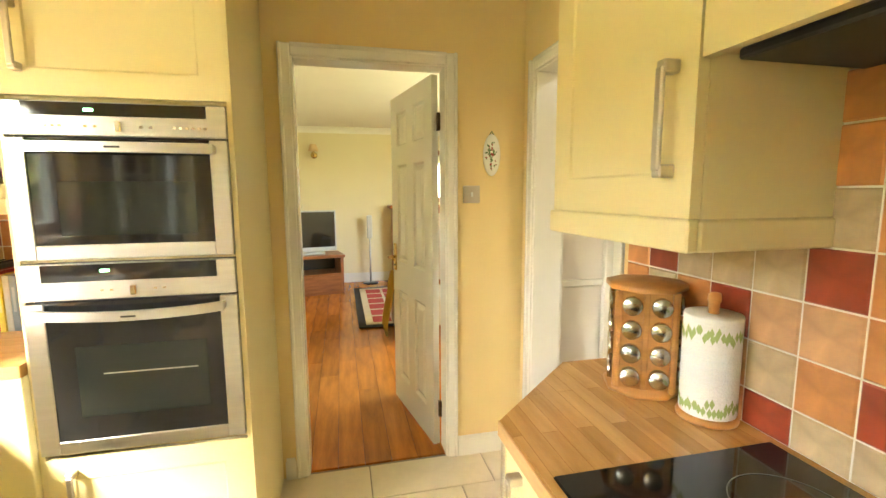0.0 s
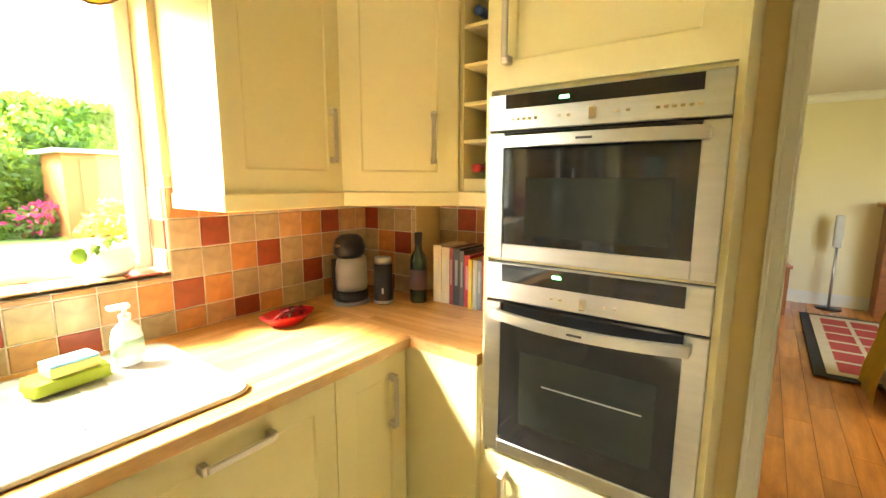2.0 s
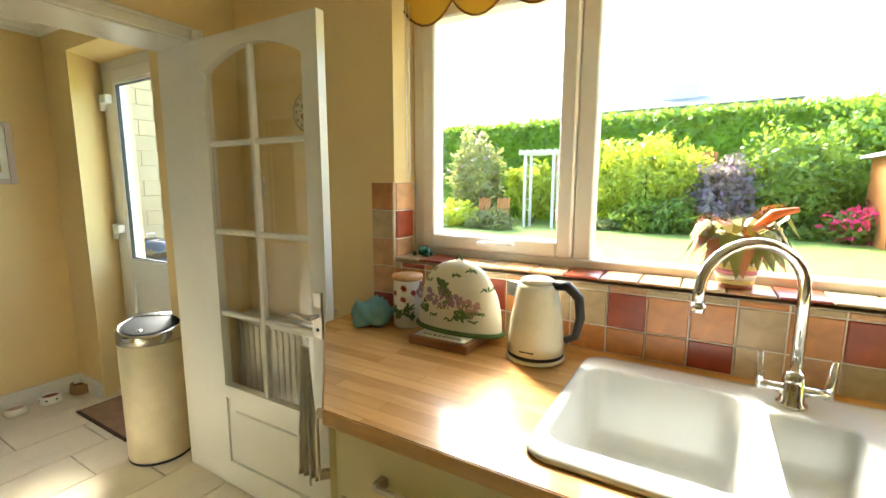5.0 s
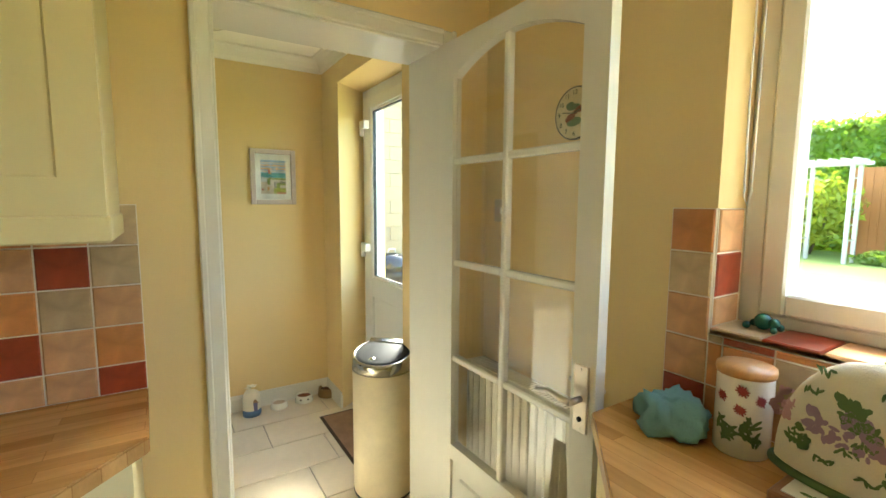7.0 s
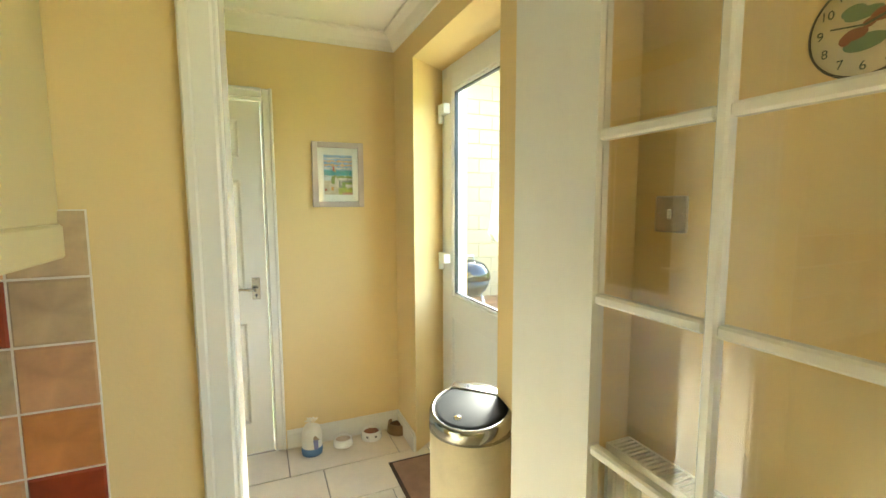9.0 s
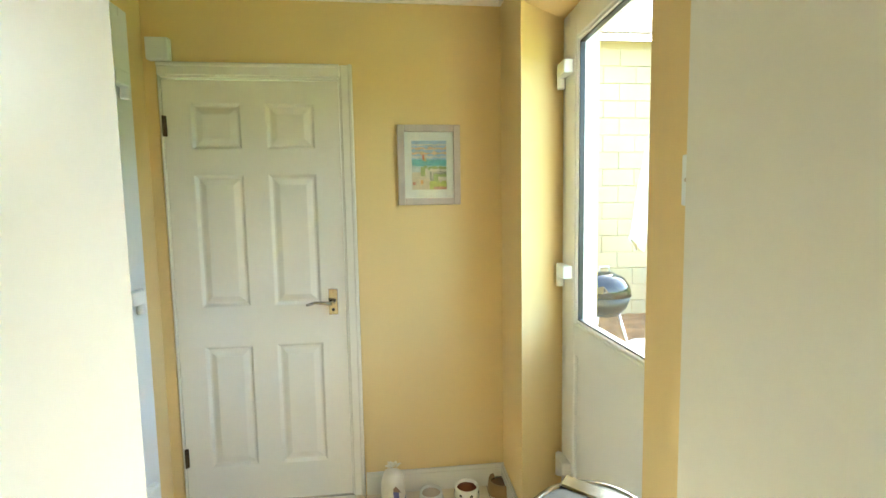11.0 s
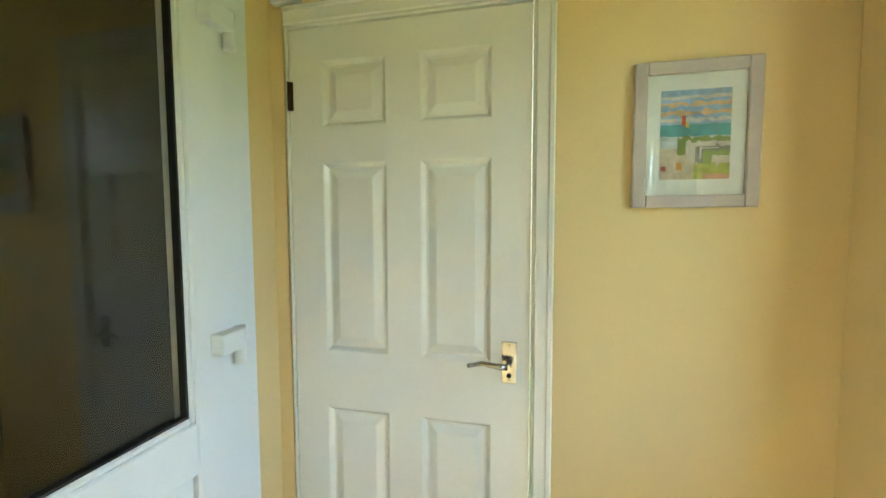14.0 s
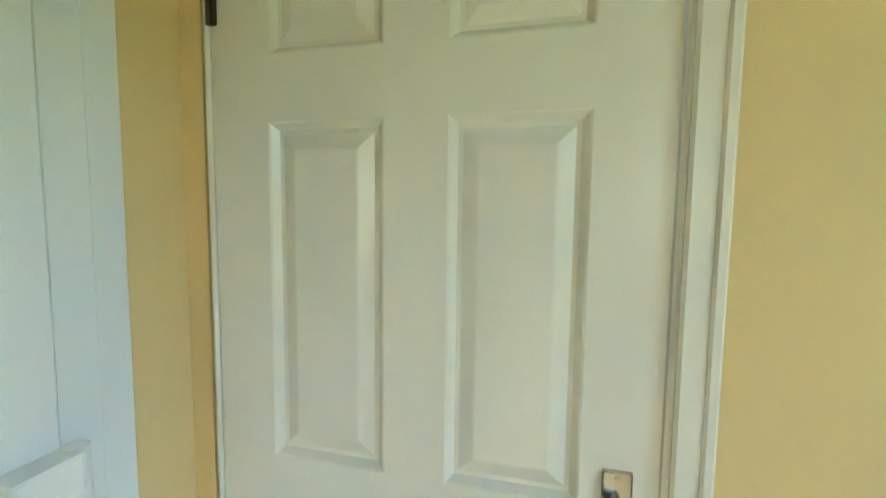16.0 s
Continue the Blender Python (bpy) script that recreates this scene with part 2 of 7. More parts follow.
structure("wall_utility_east", wall("x", UXE, UXE + 0.2, YE - 0.15, YU, -0.1, 2.6, [(-2.72, -1.82, -0.1, 2.16)]), WALL, "yellow painted wall with a half-glazed door", "wall")
structure("ceiling", box(XW, 1.77, YS, YNW, ZK, 2.6), CEIL, "cream painted plaster ceiling", "ceiling")
structure("ceiling_utility", box(UXW, UXE, YE, YU, ZU, 2.6), CEIL, "cream painted plaster ceiling", "ceiling")
structure("floor", box(-1.6, 1.66, YE - 0.3, YNW + 0.06, -0.12, -0.008), FGROUT, "grouted bed under cream stone floor tiles", "floor")


def coving(name, run, material=CEIL):
    """A quarter-hollow moulding along a polyline of inner wall corners (x, y, z of the ceiling), closed."""
    bm = bmesh.new()
    prof = [(0, -0.085), (0.012, -0.085), (0.018, -0.06), (0.04, -0.03), (0.065, -0.016), (0.085, -0.012), (0.085, 0), (0, 0)]
    n = len(run)
    rows = []
    for i, (x, y, z) in enumerate(run):
        a, b = Vector(run[i - 1]) - Vector((x, y, z)), Vector(run[(i + 1) % n]) - Vector((x, y, z))
        d = (a.normalized() + b.normalized())
        rows.append([bm.verts.new((x + d.x * o, y + d.y * o, z + dz)) for o, dz in prof])
    for i in range(n):
        p, q = rows[i], rows[(i + 1) % n]
        for k in range(len(prof) - 1):
            bm.faces.new((p[k], q[k], q[k + 1], p[k + 1]))
    bmesh.ops.recalc_face_normals(bm, faces=bm.faces)
    return structure(name, bm, material, "cream plaster coving round the ceiling", "coving")


coving("coving", [(XW, YS, ZK), (XHW, YS, ZK), (XHW, YHW, ZK), (XEW, YHW, ZK), (XEW, YNW, ZK), (XW, YNW, ZK)])
coving("coving_utility", [(UXW, YE, ZU), (UXE, YE, ZU), (UXE, YU, ZU), (UXW, YU, ZU)])


def baseboard(name, x0, x1, y0, y1, h=0.11):
    bm = box(x0, x1, y0, y1, 0, h - 0.02)
    box(min(x0, x1) + 0.004 * (x1 - x0 < 0.05), max(x0, x1) - 0.004 * (x1 - x0 < 0.05), y0 + 0.004 * (y1 - y0 < 0.05), y1 - 0.004 * (y1 - y0 < 0.05), h - 0.02, h, bm=bm)
    return structure(name, bm, GLOSS, "white gloss painted skirting board", "skirting")


baseboard("baseboard", UXW, -0.535, YE, YE + 0.016)
baseboard("baseboard", UXW, UXW + 0.016, YE + 0.016, GY0 + 0.155)
block(OVENS)
baseboard("baseboard", 1.265, 1.62, YN - 0.016, YN)
baseboard("baseboard", 0.38, 0.43, YN - 0.016, YN)
block(HERE)


def door_frame(name, axis, wall0, wall1, u0, u1, z1, lip=0.062, proud=0.016, sides=(True, True), bare=None):
    """Lining and architraves of a doorway through a wall between wall0 and wall1, clear opening u0 to u1."""
    t = 0.028
    top = thing(name, (0, 0, 0), "white gloss painted door frame with moulded architrave", "door frame", kind="structure")

    def put(a0, a1, b0, b1, c0, c1, bev=0.004):
        return box(a0, a1, b0, b1, c0, c1, bev) if axis == "x" else box(b0, b1, a0, a1, c0, c1, bev)

    for ua, ub in ((u0 - t, u0), (u1, u1 + (t if bare is None else 0.012))):
        part("jamb", put(wall0 - 0.004, wall1 + 0.003, ua, ub, 0, z1 + t), GLOSS, top)
    part("head", put(wall0 - 0.004, wall1 + 0.004, u0, u1, z1, z1 + t), GLOSS, top)
    for k, (a, s) in enumerate(((wall0, -1), (wall1, 1))):
        if not sides[k]:
            continue
        lo, hi = (a + s * 0.0, a + s * proud)
        lo, hi = min(lo, hi), max(lo, hi)
        for ua, ub, inner in ((u0 - lip, u0 - 0.008, -1), (u1 + 0.008, u1 + lip, 1)):
            if bare == inner:
                continue
            bm = put(lo, hi, ua, ub, 0, z1 + lip, 0.005)
            w = 0.018
            ia, ib = (ua, ua + w) if inner < 0 else (ub - w, ub)
            l2, h2 = (lo - 0.006, hi) if s < 0 else (lo, hi + 0.006)
            join(bm, put(l2, h2, ia, ib, 0, z1 + lip + 0.002, 0.004))
            part("architrave", bm, GLOSS, top)
        bm = put(lo, hi, u0 - 0.008, u1 + 0.008, z1 + 0.008, z1 + lip, 0.005)
        l2, h2 = (lo - 0.006, hi) if s < 0 else (lo, hi + 0.006)
        join(bm, put(l2, h2, u0 - 0.008, u1 + 0.008, z1 + lip - 0.016, z1 + lip + 0.002, 0.004))
        part("architrave", bm, GLOSS, top)
    return top


door_frame("door_frame_2", "y", YU, YS, -1.128, -0.376, 2.00)
door_frame("door_frame_3", "y", YE - 0.15, YE, -0.467, 0.300, 1.984, sides=(False, True), bare=1)
block(OVENS)
door_frame("door_frame_1", "y", YN, YN + 0.12, 0.495, 1.20, 2.022)
door_frame("door_frame_4", "x", 1.62, 1.77, 1.808, 2.48, 1.985)
block(HERE)


def panel_leaf(door, w, h, t, m, panels, cut=0.0):
    """A white moulded leaf in its own frame: x from 0 to w, z from 0 to h, y from 0 (front) to t; raised panels on both faces."""
    xs, zs = sorted({0, w, *[v for p in panels for v in p[:2]]}), sorted({0, h, *[v for p in panels for v in p[2:]]})
    bm = bmesh.new()
    for a, b in zip(xs, xs[1:]):
        for c, d in zip(zs, zs[1:]):
            if not any(p[0] - 1e-6 < a and b < p[1] + 1e-6 and p[2] - 1e-6 < c and d < p[3] + 1e-6 for p in panels):
                box(a, b, 0, t, c, d, bm=bm)
    bmesh.ops.remove_doubles(bm, verts=bm.verts, dist=1e-5)
    part("leaf", moved(bm, m), GLOSS, door)
    for x0, x1, z0, z1 in panels:
        pb = bmesh.new()
        for s, y0 in ((1, 0.0), (-1, t)):
            rings = []
            for inset, dep in ((0, 0.0), (0.004, 0.002), (0.014, 0.013), (0.022, 0.013), (0.046, 0.003), (0.050, 0.002)):
                rings.append([pb.verts.new((x, y0 + s * dep, z)) for x, z in ((x0 + inset, z0 + inset), (x1 - inset, z0 + inset), (x1 - inset, z1 - inset), (x0 + inset, z1 - inset))])
            for p, q in zip(rings, rings[1:]):
                for k in range(4):
                    pb.faces.new((p[k], p[(k + 1) % 4], q[(k + 1) % 4], q[k]) if s > 0 else (p[k], q[k], q[(k + 1) % 4], p[(k + 1) % 4]))
            pb.faces.new(rings[-1] if s > 0 else rings[-1][::-1])
        part("panel", moved(pb, m), GLOSS, door)


def six_panels(w, h):
    s, mid = 0.112, 0.107
    a, b = (s, (w - mid) / 2), ((w + mid) / 2, w - s)
    rows = ((0.179, 0.767), (0.954, 1.562), (1.675, 1.88))
    k = h / 1.98
    return [(x0, x1, z0 * k, z1 * k) for z0, z1 in rows for x0, x1 in (a, b)]


def hinge(door, m, x, z):
    bm = box(x - 0.008, x + 0.012, -0.006, 0.004, z - 0.045, z + 0.045, 0.002)
    join(bm, tube([(x, -0.006, z - 0.045), (x, -0.006, z + 0.045)], 0.005, 8))
    part("hinge", moved(bm, m), NICKEL if door.get("pale") else BRASSD, door, "dark metal hinge")


BRASSD = mat("dark_bronze", (0.10, 0.07, 0.045), 0.4, 1.0, var=0.1, bump=0.02)


def lever_set(door, m, x, z, side=-1, metal=CHROME, long=False, label="chrome lever handle on a backplate"):
    """Backplate and lever on the front of a leaf; the lever points to side."""
    h = 0.09 if long else 0.062
    plate = part("backplate", moved(box(x - 0.022, x + 0.022, -0.008, 0.001, z - h, z + h, 0.003, 2), m), metal, door, label)
    bm = tube([(x, -0.006, z), (x, -0.05, z)], 0.009, 12)
    join(bm, tube([(x, -0.048, z), (x + side * 0.03, -0.05, z + 0.002), (x + side * 0.075, -0.047, z + 0.006), (x + side * 0.115, -0.05, z - 0.004)], [0.009, 0.0085, 0.007, 0.006], 12))
    part("lever", moved(bm, m), metal, plate)
    part("keyhole", moved(lathe([(0.0, 0), (0.007, 0), (0.007, 0.004), (0.004, 0.005)], seg=12), m @ pose(x, -0.008, z - h * 0.6, 90)), BLACKP, plate)
    for dz in (-h + 0.01, h - 0.01):
        part("screw", moved(lathe([(0.0, 0), (0.004, 0), (0.003, 0.002)], seg=8), m @ pose(x, -0.008, z + dz, 90)), metal, plate)


# closed panelled door at the end of the utility room
d3 = thing("door_3", (-0.083, YE, 0.005), "white moulded six-panel door, closed, in the utility room", "door", kind="structure")
m3 = facing("N", 0.298, YE - 0.004, 0.006)
panel_leaf(d3, 0.762, 1.972, 0.035, m3, six_panels(0.762, 1.972))
lever_set(d3, m3, 0.762 - 0.058, 0.958, -1, DARKCHROME)
for hz in (0.235, 1.77):
    hinge(d3, m3, 0.0, hz)

# open panelled door to the living room
block(OVENS)
d1 = thing("door_1", (1.197, YN + 0.1, 0.005), "white moulded six-panel door, standing open to the living room", "door", kind="structure")
m1 = pose(1.192, YN + 0.125, 0.006, 0, 0, 101)
panel_leaf(d1, 0.695, 2.01, 0.035, m1, six_panels(0.695, 2.01))
for hz in (0.22, 1.78):
    part("hinge", moved(box(1.183, 1.20, YN + 0.098, YN + 0.122, hz - 0.045, hz + 0.045, 0.002), Matrix.Identity(4)), BRASSD, d1, "dark metal hinge")
lever_set(d1, m1, 0.695 - 0.055, 0.99, -1, BRASS, True, "brass lever handle on a backplate")
lever_set(d1, m1 @ pose(0.695, 0.035, 0, 0, 0, 180), 0.055, 0.99, 1, BRASS, True, "brass lever handle on a backplate")

block(HERE)

# ---- glazed and upvc doors, window ----
def pane(name, bm, parent, material=None):
    ob = part(name, bm, material or CLEAR, parent)
    ob.visible_shadow = False
    return ob


d2 = thing("door_2", (-1.14, -1.15, 0.005), "white painted door with eight glass panes, standing open", "door", kind="structure")
m2 = pose(-1.121, -1.15, 0.006, 0, 0, 90.8)
W2, H2, T2 = 0.745, 1.995, 0.036
PX = ((0.095, 0.361), (0.385, 0.667))
PZ = ((0.50, 0.828), (0.852, 1.193), (1.217, 1.561))
bm = bmesh.new()
box(0, 0.095, 0, T2, 0, H2, bm=bm), box(0.667, W2, 0, T2, 0, H2, bm=bm), box(0.095, 0.667, 0, T2, 0, 0.12, bm=bm), box(0.095, 0.667, 0, T2, 0.44, 0.50, bm=bm)
N = 14
for k in range(N):
    xa, xb = 0.095 + 0.572 * k / N, 0.095 + 0.572 * (k + 1) / N
    c = [1.865 + 0.075 * (1 - ((x - 0.381) / 0.286) ** 2) for x in (xa, xb)]
    vs = [bm.verts.new((x, y, z)) for y in (0, T2) for x, z in ((xa, c[0]), (xb, c[1]), (xb, H2), (xa, H2))]
    for f4 in ((0, 1, 2, 3), (7, 6, 5, 4), (0, 4, 5, 1), (2, 6, 7, 3)):
        bm.faces.new([vs[i] for i in f4])
bmesh.ops.recalc_face_normals(bm, faces=bm.faces)
part("leaf", moved(bm, m2), GLOSS, d2)
pb = box(0.085, 0.677, 0.010, T2 - 0.010, 0.125, 0.435)
box(0.14, 0.622, 0.003, T2 - 0.003, 0.17, 0.39, 0.012, bm=pb)
part("panel", moved(pb, m2), GLOSS, d2)
part("glazing_bar", moved(box(0.361, 0.385, 0.004, T2 - 0.004, 0.50, 1.94, 0.005), m2), GLOSS, d2)
for z0, z1 in ((0.828, 0.852), (1.193, 1.217), (1.561, 1.585)):
    for x0, x1 in PX:
        part("glazing_bar", moved(box(x0, x1, 0.004, T2 - 0.004, z0, z1, 0.005), m2), GLOSS, d2)
for x0, x1 in PX:
    for z0, z1 in PZ + ((1.585, 1.935),):
        pane("pane", moved(box(x0, x1, 0.016, 0.020, z0, z1), m2), d2)
lever_set(d2, m2, 0.705, 0.92, -1, NICKEL, True, "satin metal lever handle on a backplate")
lever_set(d2, m2 @ pose(W2, T2, 0, 0, 0, 180), 0.04, 0.92, 1, NICKEL, True, "satin metal lever handle on a backplate")


def upvc_door(name, m, w, h, hinge_left, label, g0, g1, sill, head, knuckles):
    """Half-glazed door in its frame; local x 0 to w, z 0 to h, front at y = 0."""
    door = thing(name, tuple(m.translation), label, "door", kind="structure")
    fr = bmesh.new()
    box(0, 0.065, -0.01, 0.07, 0, h, 0.004, bm=fr), box(w - 0.065, w, -0.01, 0.07, 0, h, 0.004, bm=fr), box(0.065, w - 0.065, -0.01, 0.07, h - 0.065, h, 0.004, bm=fr), box(0.065, w - 0.065, -0.01, 0.07, 0, 0.045, 0.004, bm=fr)
    part("frame", moved(fr, m), UPVC, door)
    lf = bmesh.new()
    a, b = 0.07, w - 0.07
    box(a, g0, -0.026, 0.05, 0.05, h - 0.07, 0.005, bm=lf), box(g1, b, -0.026, 0.05, 0.05, h - 0.07, 0.005, bm=lf)
    box(g0, g1, -0.026, 0.05, h - head, h - 0.07, 0.005, bm=lf), box(g0, g1, -0.026, 0.05, sill - 0.135, sill, 0.005, bm=lf), box(g0, g1, -0.026, 0.05, 0.05, 0.19, 0.005, bm=lf)
    leaf = part("leaf", moved(lf, m), UPVC, door)
    part("panel", moved(box(g0 + 0.004, g1 - 0.004, -0.012, 0.03, 0.194, sill - 0.139, 0.004), m), UPVC, leaf)
    bead = bmesh.new()
    for x0, x1, z0, z1 in ((g0, g0 + 0.016, sill, h - head), (g1 - 0.016, g1, sill, h - head), (g0 + 0.016, g1 - 0.016, sill, sill + 0.016), (g0 + 0.016, g1 - 0.016, h - head - 0.016, h - head)):
        box(x0, x1, -0.022, 0.0, z0, z1, 0.004, bm=bead)
    part("bead", moved(bead, m), UPVC, leaf)
    gk = bmesh.new()
    for x0, x1, z0, z1 in ((g0 + 0.016, g0 + 0.022, sill + 0.016, h - head - 0.016), (g1 - 0.022, g1 - 0.016, sill + 0.016, h - head - 0.016), (g0 + 0.022, g1 - 0.022, sill + 0.016, sill + 0.022), (g0 + 0.022, g1 - 0.022, h - head - 0.022, h - head - 0.016)):
        box(x0, x1, -0.016, 0.004, z0, z1, bm=gk)
    part("gasket", moved(gk, m), BLACKP, leaf, "black rubber gasket")
    pane("pane", moved(box(g0 + 0.016, g1 - 0.016, -0.004, 0.004, sill + 0.016, h - head - 0.016), m), leaf)
    hx = 0.068 if hinge_left else w - 0.068
    s = 1 if hinge_left else -1
    for z in knuckles:
        hb = box(min(hx, hx + s * 0.085), max(hx, hx + s * 0.085), -0.066, -0.024, z - 0.028, z + 0.028, 0.007, 2)
        join(hb, tube([(hx, -0.046, z - 0.07), (hx, -0.046, z + 0.03)], 0.016, 14))
        part("hinge", moved(hb, m), UPVC, door, "white hinge block")
    kx = w - 0.12 if hinge_left else 0.12
    hd = box(kx - 0.016, kx + 0.016, -0.036, -0.024, 0.93, 1.15, 0.005)
    join(hd, tube([(kx, -0.03, 1.06), (kx, -0.07, 1.06), (kx - s * -0.02, -0.075, 1.06), (kx - s * 0.1, -0.07, 1.06)], 0.009, 10))
    part("handle", moved(hd, m), UPVC, door)
    return door


upvc_door("door_5", facing("E", GX, GY0, 0), GY1 - GY0, 2.20, True, "white upvc half-glazed garden door, closed", 0.175, 0.89, 0.905, 0.145, (0.25, 1.116, 1.956))
upvc_door("door_4", facing("W", UXE - 0.012, -1.82, 0), 0.90, 2.16, False, "white upvc half-glazed door to a dark store, closed", 0.19, 0.695, 0.88, 0.19, (0.25, 1.062, 1.90))
tr = box(UXE - 0.016, UXE, -2.775, -2.718, 0, 2.2, 0.003)
box(UXE - 0.016, UXE, -2.718, -1.76, 2.155, 2.2, 0.004, bm=tr), box(UXE - 0.016, UXE, -1.825, -1.765, 0, 2.155, 0.004, bm=tr)
structure("trim", tr, UPVC, "white upvc cover trim round the door", "trim")
# near-black colour stands in for the lack of light beyond the glass
dark = mat("store_wall_shade", (0.022, 0.028, 0.022), 0.9, var=0.1, scale=2)
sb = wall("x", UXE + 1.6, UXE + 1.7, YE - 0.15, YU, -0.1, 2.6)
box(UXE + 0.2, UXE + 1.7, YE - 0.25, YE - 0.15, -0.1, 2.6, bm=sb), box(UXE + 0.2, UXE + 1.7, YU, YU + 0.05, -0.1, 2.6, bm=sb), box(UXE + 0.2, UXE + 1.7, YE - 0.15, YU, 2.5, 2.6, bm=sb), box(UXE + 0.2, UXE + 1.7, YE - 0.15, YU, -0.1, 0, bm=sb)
structure("wall_store", sb, dark, "store room behind the glazed door, its darkness put into near-black walls", "wall")

# kitchen window
win = thing("window_1", (-1.48, 0.685, 1.13), "white upvc kitchen window, one opening casement beside a wide fixed pane", "window", kind="structure")
FX0, FX1 = -1.55, -1.485
WF = mat("window_frame_white", (0.80, 0.77, 0.70), 0.35, var=0.02, bump=0.0)
bm = bmesh.new()
for y0, y1, z0, z1 in ((-0.25, -0.20, 1.13, 2.12), (1.57, 1.62, 1.13, 2.12), (-0.20, 1.57, 1.13, 1.165), (-0.20, 1.57, 2.07, 2.12), (0.395, 0.455, 1.165, 2.07)):
    box(FX0, FX1, y0, y1, z0, z1, 0.006, bm=bm)
part("window_frame", bm, WF, win)
bm = bmesh.new()
for y0, y1, z0, z1 in ((-0.198, -0.145, 1.167, 2.068), (0.34, 0.393, 1.167, 2.068), (-0.145, 0.34, 1.167, 1.22), (-0.145, 0.34, 2.015, 2.068)):
    box(FX0 + 0.01, FX1 + 0.018, y0, y1, z0, z1, 0.006, bm=bm)
cas = part("casement", bm, WF, win)
pane("pane", box(-1.522, -1.516, -0.145, 0.34, 1.22, 2.015), cas)
pane("pane", box(-1.522, -1.516, 0.455, 1.57, 1.165, 2.07), win)
hb = box(-1.467, -1.445, 0.05, 0.10, 1.185, 1.205, 0.004)
join(hb, tube([(-1.452, 0.075, 1.195), (-1.437, 0.10, 1.20), (-1.437, 0.20, 1.205)], 0.008, 10))
part("window_handle", hb, UPVC, cas)
sill = box(XW - 0.135, XW + 0.0, -0.25, 1.62, 1.119, 1.13)
structure("window_sill", sill, GROUT, "tiled window sill bed", "sill")

# ---- worktops ----
def stave_mat(name, along):
    """Oak block worktop: short staves side by side, each of its own tone, with fine grain."""
    m = mat(name, (0.64, 0.37, 0.14), 0.26, var=0.12, scale=4, grain=45, bump=0.02, coat=0.4, stretch=(9, 1, 4) if along == "y" else (1, 9, 4), second=(0.50, 0.27, 0.09))
    n, l = m.node_tree.nodes, m.node_tree.links
    br, mp, tc = n.new("ShaderNodeTexBrick"), n.new("ShaderNodeMapping"), n.new("ShaderNodeTexCoord")
    br.offset, br.inputs["Scale"].default_value = 0.37, 1.0
    br.inputs["Color1"].default_value, br.inputs["Color2"].default_value, br.inputs["Mortar"].default_value = (1.12, 1.1, 1.05, 1), (0.78, 0.72, 0.62, 1), (0.7, 0.6, 0.5, 1)
    br.inputs["Mortar Size"].default_value, br.inputs["Brick Width"].default_value, br.inputs["Row Height"].default_value = 0.0008, 0.46, 0.042
    if along == "y":
        mp.inputs["Rotation"].default_value = (0, 0, radians(90))
    mul = n.new("ShaderNodeMix")
    mul.data_type, mul.blend_type = "RGBA", "MULTIPLY"
    mul.inputs[0].default_value = 1.0
    b = n["Principled BSDF"]
    src = b.inputs["Base Color"].links[0].from_socket
    l.new(tc.outputs["Object"], mp.inputs[0]), l.new(mp.outputs[0], br.inputs[0])
    l.new(src, mul.inputs[6]), l.new(br.outputs[0], mul.inputs[7]), l.new(mul.outputs[2], b.inputs["Base Color"])
    return m


STAVEY, STAVEX = stave_mat("oak_block_worktop", "y"), stave_mat("oak_block_worktop_cross", "x")
ZT = 0.91


def worktop(outline, material, label, z0=0.872, hole=None):
    if not hole:
        bm = prism(outline, z0, ZT, 0.004)
    ob = part("worktop", bm, material)
    return tagged(ob, label, "worktop")


# west run round the sink cut-out, made of butted slabs in one mesh
bm = prism([(-1.35, -0.40), (-1.12, -0.40), (-0.655, 0.065), (-0.655, 0.53), (-1.35, 0.53)], 0.872, ZT)
for x0, x1, y0, y1 in ((-1.35, -1.24, 0.53, 1.46), (-0.76, -0.655, 0.53, 1.46), (-1.35, -0.655, 1.46, 2.10)):
    box(x0, x1, y0, y1, 0.872, ZT, bm=bm)
bmesh.ops.remove_doubles(bm, verts=bm.verts, dist=1e-5)
wt = tagged(part("worktop", bm, STAVEY), "oak block laminate worktop along the window wall", "worktop")
part("front_edge", box(-0.655, -0.6515, 0.066, 2.085, 0.8735, ZT - 0.0015, 0.001), OAKY, wt, "rounded oak front edge")
part("corner_edge", moved(box(0.0, 0.6575, -0.0035, 0.0, 0.8735, ZT - 0.0015, 0.001), pose(-1.12, -0.40, 0, 0, 0, 45)), OAKY, wt, "angled oak edge")
wt = tagged(part("worktop", prism([(-1.35, 2.10), (-0.69, 2.10), (-0.655, 2.085), (-0.381, 2.085), (-0.381, YNW), (-1.35, YNW)], 0.872, ZT), STAVEX), "oak block laminate worktop in the corner beside the ovens", "worktop")
part("front_edge", box(-0.655, -0.382, 2.0815, 2.085, 0.8735, ZT - 0.0015, 0.001), OAKX, wt, "rounded oak front edge")
block(HOBS)
wt = tagged(part("worktop", prism([(0.93, -0.55), (0.93, 1.285), (1.232, 1.565), (1.455, 1.565), (1.455, -0.55)][::-1], 0.872, ZT, 0.004), STAVEY), "oak block laminate worktop with a clipped corner, by the hob", "worktop")
part("front_edge", box(0.9265, 0.93, -0.549, 1.284, 0.8735, ZT - 0.0015, 0.001), OAKY, wt, "rounded oak front edge")
block(HERE)
